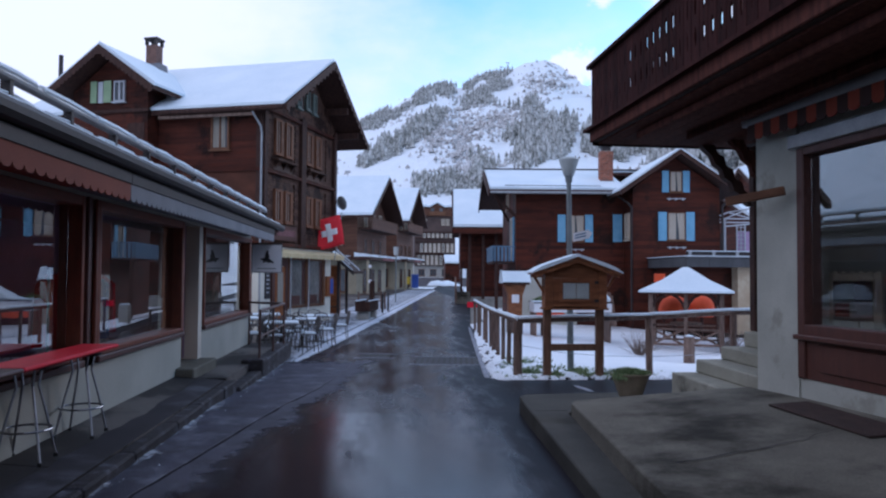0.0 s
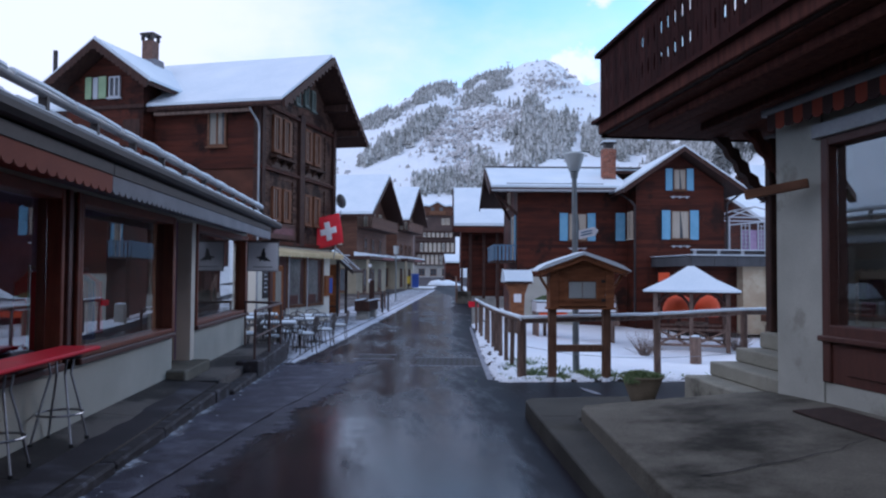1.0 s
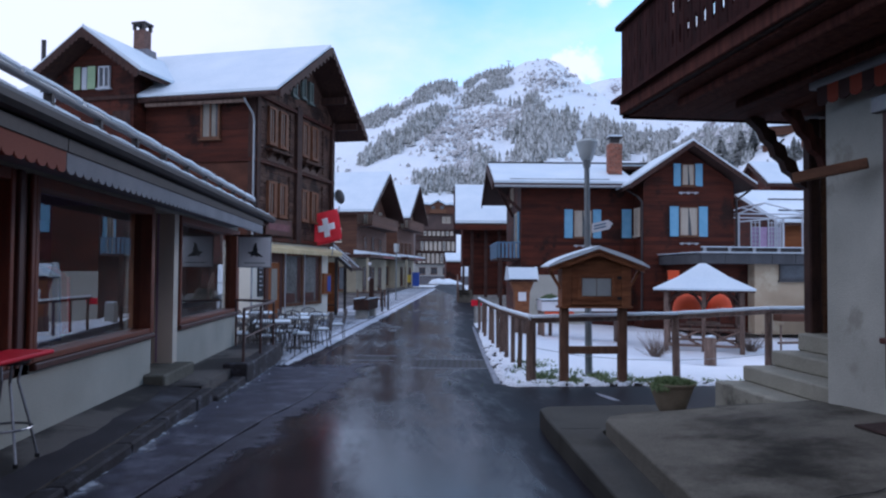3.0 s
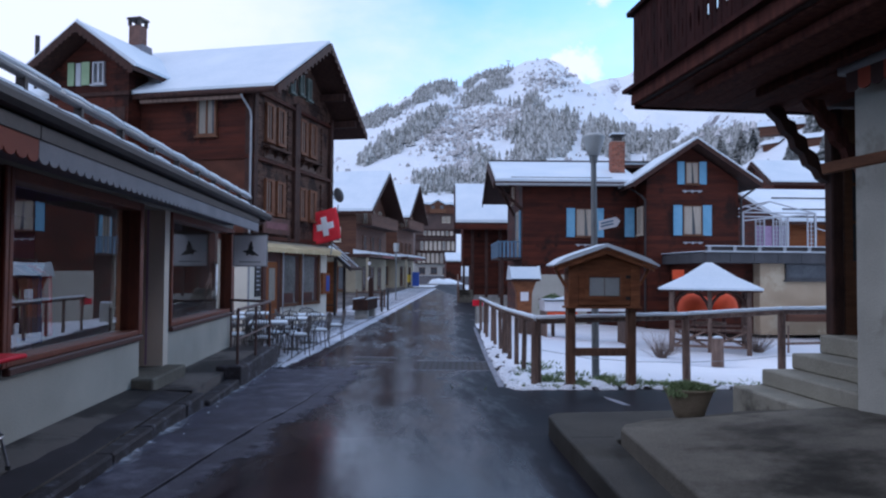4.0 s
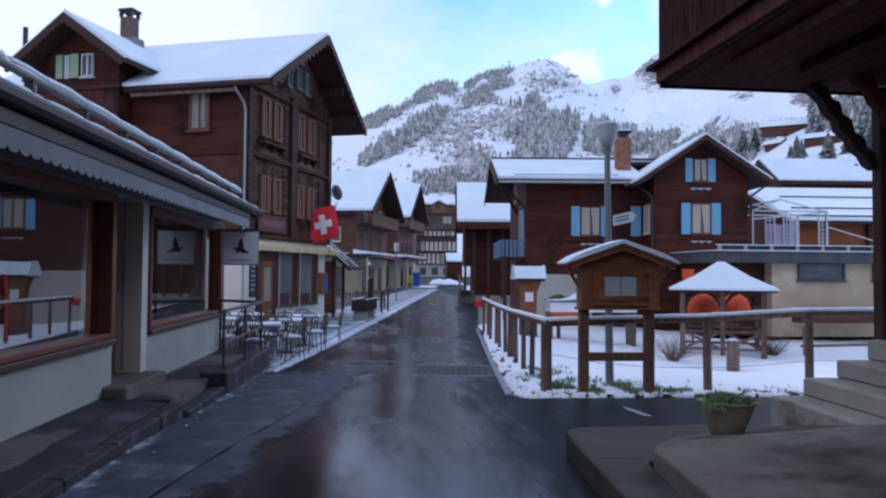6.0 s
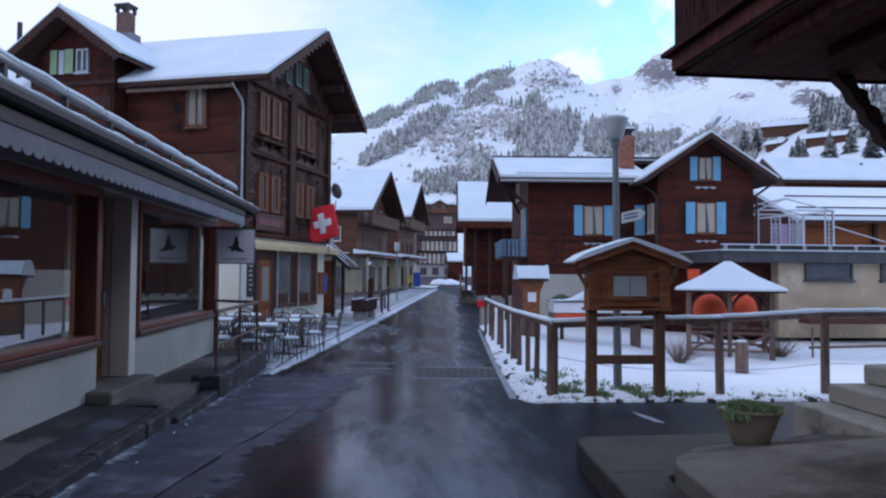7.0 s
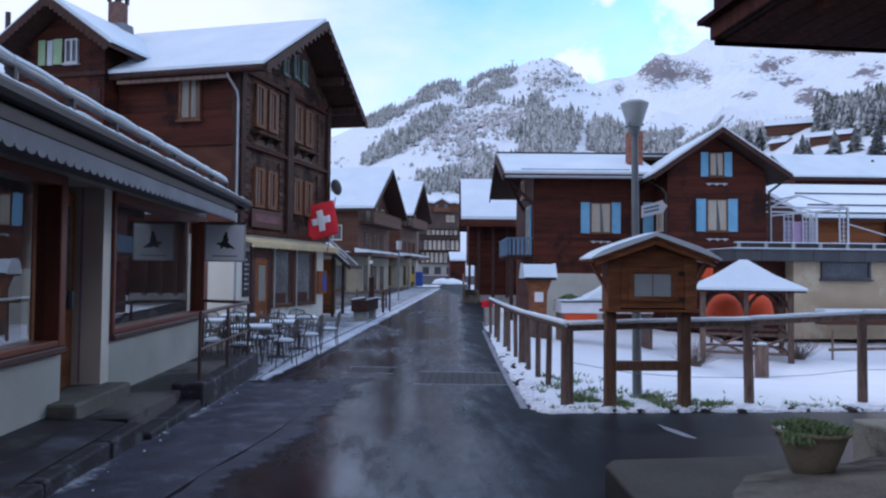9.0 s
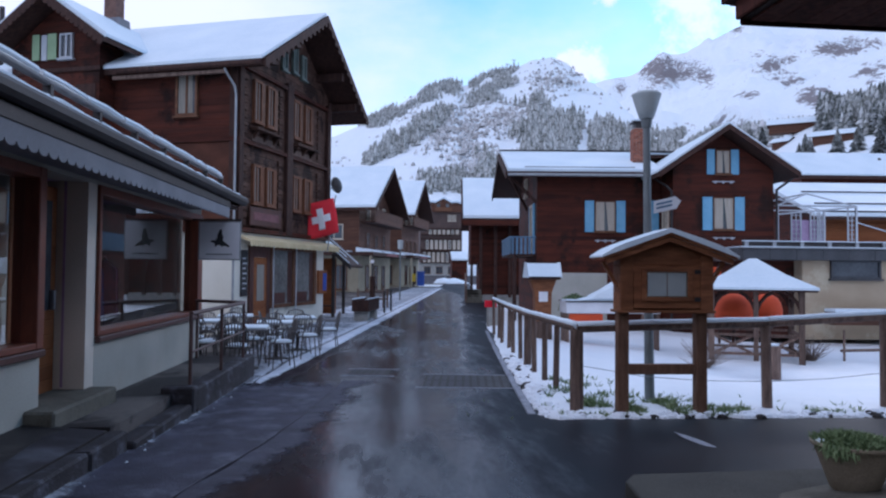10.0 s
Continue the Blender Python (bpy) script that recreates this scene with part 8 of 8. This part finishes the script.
build_hotel()
grid_mesh("forecourt", [2.0 + 2.0 * k for k in range(9)], [106 + 3.0 * k for k in range(15)], lambda x, y: level(y) + 0.012, ASPHALT, "dark wet asphalt forecourt at the end of the street", "road")
simple_house("wood_shed", pose(13.1, 128, 0.45, 0, 0, 90), 4.0, 2.6, -0.3, 3.5, 4.6, 0.15, 0.3, WOOD_C, "small dark timber shed with snowy roof", snow=0.35)
for az, r, w, l, hh, rz in ((30.2, 312, 5, 26, 4.4, 58), (28.7, 306, 4, 6.5, 3.0, 30), (31.9, 270, 7.5, 12, 4.0, 45)):
    _x, _y = r * math.sin(radians(az)), r * math.cos(radians(az))
    simple_house("hillside_chalet", pose(_x, _y, land(az, r) - 0.4, 0, 0, rz) @ Matrix.Translation((-w / 2, -l / 2, 0)), w, l, -1.4, hh * 0.55, hh, 0.9, 0.9, WOOD_M, "brown timber chalet on the snowy hillside", group="hillside chalets", snow=0.2)


def fir_tree(az, r, h, seed, mat=None):
    """A single fir: trunk and a crown of drooping frosted boughs."""
    x, y = r * math.sin(radians(az)), r * math.cos(radians(az))
    t = thing("fir_tree", pose(x, y, land(az, r) - 0.2), "frosted dark green fir tree on the snowy slope", "tree", "fir trees")
    rnd = random.Random(seed)
    part("trunk", rod((0, 0, 0), (0, 0, h * 0.95), h * 0.022, h * 0.004, 7), WOOD_P, t)
    vs, fs = [], []
    for k in range(480):
        f = rnd.random() ** 0.8
        z, l, a = h * (0.04 + 0.94 * f), h * 0.34 * (1 - f) ** 0.8 * rnd.uniform(0.6, 1.15) + 0.1, rnd.uniform(0, 6.28)
        d, n = Vector((math.cos(a), math.sin(a), 0)), Vector((-math.sin(a), math.cos(a), 0))
        w = l * rnd.uniform(0.22, 0.34)
        b = len(vs)
        tip = d * l + Vector((0, 0, z - l * rnd.uniform(0.25, 0.5)))
        mid = d * l * 0.55 + Vector((0, 0, z - l * 0.1))
        vs += [(0, 0, z + 0.05 * l), tuple(mid + n * w), tuple(tip), tuple(mid - n * w), tuple(mid - Vector((0, 0, 0.16 * l)))]
        fs += [(b, b + 1, b + 2), (b, b + 2, b + 3), (b, b + 4, b + 1), (b + 1, b + 4, b + 2), (b + 2, b + 4, b + 3), (b + 3, b + 4, b)]
    me = bpy.data.meshes.new("crown")
    me.from_pydata(vs, [], fs)
    me.materials.append(mat or (FIR_DARK if seed % 3 == 0 else FIR))
    o = new("crown", me)
    o.parent = t


for _k, (_az, _r, _h) in enumerate(((31.9, 214, 9.5), (30.0, 242, 8), (34.4, 202, 10), (29.6, 236, 6.5), (27.4, 160, 9), (28.3, 230, 6), (33.2, 236, 8), (25.2, 330, 20), (23.9, 345, 17), (30.3, 246, 6), (26.6, 335, 15), (27.4, 330, 11))):
    fir_tree(_az, _r, _h, 40 + _k)


def lift_pylon(az, r, h):
    x, y = r * math.sin(radians(az)), r * math.cos(radians(az))
    t = thing("lift_pylon", pose(x, y, land(az, r) - 1, 0, 0, 10), "distant grey ski lift pylon with a crossarm", "pylon", "ski lift pylons")
    part("mast", rod((0, 0, 0), (0, 0, h), 0.5, 0.35, 6), GREY_METAL, t)
    part("crossarm", box(-h * 0.22, h * 0.22, -0.4, 0.4, h - 1, h, 0), GREY_METAL, t)


for _az, _r, _h in ((9.0, 1060, 13), (9.5, 1075, 14), (1.5, 900, 16), (-3.0, 620, 10)):
    lift_pylon(_az, _r, _h)
_p = thing("snow_patch", pose(3.09, 11.2, level(11.2) + 0.003, 0, 0, -80), "thin leftover streak of melting snow on asphalt", "snow")
_b = lathe([(1.0, 0.0), (0.9, 0.5), (0.5, 0.9), (0.1, 1.0)], 24)
for _v in _b.verts:
    _k = 1 + 0.35 * noise.noise(Vector((_v.co.x * 2.5, _v.co.y * 2.5, 0.3)))
    _v.co.x, _v.co.y = _v.co.x * _k, _v.co.y * _k
part("snow", _b, HOAR, _p, "", True).scale = (0.42, 0.055, 0.01)


# ---- terrace tables and chairs ----
def cafe_table(m):
    t = thing("cafe_table", m, "square outdoor cafe table covered with snow", "table", "cafe tables")
    part("tabletop", box(-0.4, 0.4, -0.4, 0.4, 0.70, 0.73, 0.008), GREY_METAL, t)
    part("snow", box(-0.385, 0.385, -0.385, 0.385, 0.731, 0.758, 0.01), SNOW, t, "slab of snow")
    part("column", rod((0, 0, 0.03), (0, 0, 0.70), 0.03), DARK_METAL, t)
    part("base", lathe([(0.25, 0), (0.25, 0.02), (0.06, 0.05), (0.03, 0.06)], 16), DARK_METAL, t)
    return t


def cafe_chair(m):
    c = thing("cafe_chair", m, "grey-brown metal stacking chair with snow on its seat", "chair", "cafe chairs")
    part("seat", lathe([(0.20, 0.44), (0.215, 0.45), (0.21, 0.46), (0.05, 0.465)], 16), CHAIR, c)
    part("snow", lathe([(0.19, 0.466), (0.18, 0.495), (0.12, 0.51), (0.03, 0.515)], 14), SNOW, c)
    for x, y in ((-0.17, -0.16), (0.17, -0.16), (-0.18, 0.18), (0.18, 0.18)):
        part("leg", rod((x * 1.15, y * 1.15, 0), (x * 0.9, y * 0.9, 0.45), 0.012, n=6), CHAIR, c)
    pts = [(-0.2, 0.17, 0.45), (-0.22, 0.22, 0.70), (-0.16, 0.25, 0.83), (0, 0.27, 0.87), (0.16, 0.25, 0.83), (0.22, 0.22, 0.70), (0.2, 0.17, 0.45)]
    part("back_frame", tube(pts, 0.013, 6), CHAIR, c)
    for x in (-0.155, -0.105, -0.052, 0.0, 0.052, 0.105, 0.155):
        part("back_slat", rod((x * 0.8, 0.19, 0.46), (x, 0.255, 0.86 - 1.6 * x * x), 0.011, n=5), CHAIR, c)
    part("arm", tube([(-0.23, 0.2, 0.66), (-0.25, -0.1, 0.66), (-0.2, -0.17, 0.45)], 0.012, 5), CHAIR, c)
    part("arm", tube([(0.23, 0.2, 0.66), (0.25, -0.1, 0.66), (0.2, -0.17, 0.45)], 0.012, 5), CHAIR, c)
    return c


TABLES = [(-2.42, 17.5, 6), (-2.12, 19.1, 8), (-1.92, 20.8, 10), (-3.75, 17.7, 0), (-3.7, 19.5, 8), (-3.4, 21.4, 10)]
t0 = c0 = None
_r = random.Random(17)
for x, y, a in TABLES:
    z = level(y) + 0.013
    t0 = copy_thing(t0, pose(x, y, z, 0, 0, a)) if t0 else cafe_table(pose(x, y, z, 0, 0, a))
    for dx, dy, ra in ((0.62, 0, -90), (-0.62, 0.05, 90), (0.05, 0.66, 0), (-0.05, -0.66, 180)):
        m = pose(x, y, z, 0, 0, a) @ pose(dx + _r.uniform(-.06, .06), dy + _r.uniform(-.06, .06), 0, 0, 0, ra + _r.uniform(-15, 15))
        c0 = copy_thing(c0, m) if c0 else cafe_chair(m)


# ---- fountain and street furniture further down ----
def build_trough():
    t = thing("water_trough", pose(-0.76, 31.6, level(31), 0, 0, -9) @ Matrix.Diagonal((0.72, 0.8, 0.95, 1)), "dark hollowed-log water trough on stone blocks, rimmed with snow", "trough")
    bm = bmesh.new()
    for a in ((-0.42, 0.42, -1.4, 1.4, 0.38, 0.48), (-0.42, -0.32, -1.4, 1.4, 0.48, 0.82), (0.32, 0.42, -1.4, 1.4, 0.48, 0.82), (-0.32, 0.32, -1.4, -1.25, 0.48, 0.82), (-0.32, 0.32, 1.25, 1.4, 0.48, 0.82)):
        add_box(bm, *a)
    part("basin", bm, WOOD_D, t)
    for y in (-1.0, 1.0):
        part("block", box(-0.36, 0.36, y - 0.2, y + 0.2, -0.05, 0.38, 0.02), STONE, t)
    for x in (-0.37, 0.37):
        part("snow", box(x - 0.05, x + 0.05, -1.38, 1.38, 0.821, 0.87, 0.015), SNOW, t)
    part("snow", box(-0.32, 0.32, -1.24, 1.24, 0.70, 0.75), SNOW, t)
    part("spout_post", box(-0.13, 0.13, 1.42, 1.68, 0, 1.7, 0.02), WOOD_D, t)


build_trough()


def build_far_lamp():
    l = thing("street_lamp", pose(0.72, 50, level(50)), "slim grey street lamp with a pale cylindrical head", "street lamp")
    part("pole", rod((0, 0, 0), (0, 0, 3.2), 0.05), POLE, l)
    part("shade", rod((0, 0, 3.2), (0, 0, 3.75), 0.16, 0.19), LAMPSHADE, l)
    for y, x in ((36, 0.38), (37.6, 0.66)):
        b = thing("street_bollard", pose(x - 0.5, y, level(y)), "dark metal street bollard post", "bollard", "street bollards")
        part("post", rod((0, 0, 0), (0, 0, 0.95), 0.05), DARK_METAL, b)
    n = thing("litter_bin", pose(3.75, 92.5, level(92.5)) @ Matrix.Scale(1.2, 4), "blue plastic wheeled bin by the shop front", "bin")
    part("body", box(-0.35, 0.35, -0.35, 0.35, 0.05, 1.35, 0.03), BLUEBIN, n)
    part("lid", box(-0.38, 0.38, -0.38, 0.38, 1.352, 1.5, 0.03), BLUEBIN, n)
    y = thing("post_box", pose(2.75, 89, level(89)), "yellow letter box by the shop front", "letter box")
    part("body", box(-0.25, 0.25, -0.2, 0.2, 0.6, 1.5, 0.03), YELLOW, y)
    part("stand", box(-0.05, 0.05, -0.05, 0.05, 0, 0.6), DARK_METAL, y)


build_far_lamp()


def build_shelter():
    s = thing("shelter", pose(-2.3, 32.9, level(33), 0, 0, -6), "small open timber shelter with a dark sloping roof dusted with snow", "shelter")
    zz = lambda x: 1.93 + (0.95 - x) * 0.87
    for x, y in ((0.22, 0), (0.22, 2.4), (-0.9, 0), (-0.9, 2.4)):
        part("post", box(x - 0.06, x + 0.06, y - 0.06, y + 0.06, 0, zz(x) - 0.02), DARK_METAL, s)
    part("back_wall", box(-1.2, 0.16, 0.9, 0.98, 0.1, 2.3), WOOD_O, s, "orange-brown board wall")
    part("bench", box(-1.1, 0.12, 0.3, 0.7, 0.4, 0.46), WOOD_M, s)
    part("roof", prism([(-1.2, zz(-1.2)), (0.95, zz(0.95)), (0.95, zz(0.95) + 0.10), (-1.2, zz(-1.2) + 0.10)], -0.5, 2.9), WOOD_D, s)
    for x0, x1, y0, y1 in ((-1.1, 0.9, -0.46, -0.36), (-1.1, 0.6, 0.75, 0.85), (-0.2, 0.25, -0.30, 0.7), (-1.1, 0.9, 1.9, 2.0)):
        part("snow", prism([(x0, zz(x0) + 0.104), (x1, zz(x1) + 0.104), (x1, zz(x1) + 0.15), (x0, zz(x0) + 0.16)], y0, y1), SNOW, s, "thin strip of snow")
    part("fascia", prism([(-1.2, zz(-1.2) - 0.06), (0.98, zz(0.98) - 0.06), (0.98, zz(0.98) + 0.12), (-1.2, zz(-1.2) + 0.12)], -0.56, -0.502), DARK_METAL, s)


build_shelter()


# ---- steps, posts and kerbs along the street ----
def build_barn_steps():
    s = thing("stone_steps", pose(4.55, 46.9, level(47), 0, 0, -4), "worn stone steps with a wooden handrail beside the barn", "steps")
    for k in range(5):
        part("step", box(0.0, 0.95, 0.34 * k, 2.2, 0.15 * k - (0.3 if k == 0 else 0.0), 0.15 * (k + 1), 0.015), CONCRETE, s)
    for y in (0.1, 1.9):
        part("post", box(-0.04, 0.06, y - 0.05, y + 0.05, 0.0, 0.95 + 0.42 * y), WOOD_P, s)
    part("handrail", rod((0.01, 0.1, 0.95), (0.01, 1.9, 1.72), 0.045, n=8), WOOD_P, s)
    part("handrail", rod((0.01, 0.1, 0.55), (0.01, 1.9, 1.32), 0.035, n=8), WOOD_P, s)


build_barn_steps()


def build_fence_end():
    b = thing("concrete_block", pose(3.5, 28.3, level(28) - 0.05), "grey concrete block at the end of the fence", "block")
    part("block", box(-0.17, 0.17, -0.2, 0.2, 0, 0.75, 0.02), STONE, b)
    part("snow", box(-0.15, 0.15, -0.18, 0.18, 0.752, 0.80, 0.02), SNOW, b)
    p = thing("sign_post", pose(-1.1, 53.5, level(53)), "slim dark signpost with two small round signs", "signpost")
    part("pole", rod((0, 0, 0), (0, 0, 2.7), 0.06, n=8), DARK_METAL, p)
    for z in (2.45, 1.35):
        part("sign", rod((0, -0.1, z), (0, -0.07, z), 0.13, n=18), PAPER, p, "small white round sign")
    r = thing("wooden_barrier", pose(-0.75, 40.2, level(40), 0, 0, 10), "low brown wooden barrier by the street", "barrier")
    for x in (-0.7, 0.55, 0.75):
        part("post", rod((x, 0, 0), (x, 0, 0.95), 0.05, n=8), WOOD_P, r)
    for z in (0.45, 0.8):
        part("rail", rod((-0.7, 0, z), (0.75, 0, z), 0.04, n=8), WOOD_P, r)


build_fence_end()


def build_garden_kerb():
    k = thing("garden_kerb", Matrix(), "frosted low stone kerb along the snowy garden edge", "kerb", "", "structure")
    y = 12.9
    rnd = random.Random(14)
    while y < 26:
        l = rnd.uniform(0.8, 1.3)
        a, b = road_right(y) - 0.06, road_right(y + l) - 0.06
        m = pose(a, y, level(y), 0, 0, -math.degrees(math.atan2(b - a, l)))
        part("kerbstone", box(-0.05, 0.05, 0.01, l - 0.01, -0.1, 0.006 + rnd.uniform(-.006, .006), 0.008, m), HOAR, k)
        y += l


build_garden_kerb()


def build_snow_heap():
    h = thing("snow_heap", pose(8.9, 111, level(111) - 0.1), "ploughed heap of snow at the end of the street", "snow")
    bm = lathe([(2.6, 0.0), (2.4, 0.3), (1.8, 0.7), (1.0, 1.0), (0.3, 1.1)], 28)
    for v in bm.verts:
        k = 1 + 0.3 * noise.noise(v.co * 0.9)
        v.co.x, v.co.y, v.co.z = v.co.x * k, v.co.y * k, v.co.z * (0.8 + 0.5 * noise.noise(v.co * 0.7 + Vector((3, 1, 0))))
    part("heap", bm, SNOW, h, "", True)


build_snow_heap()
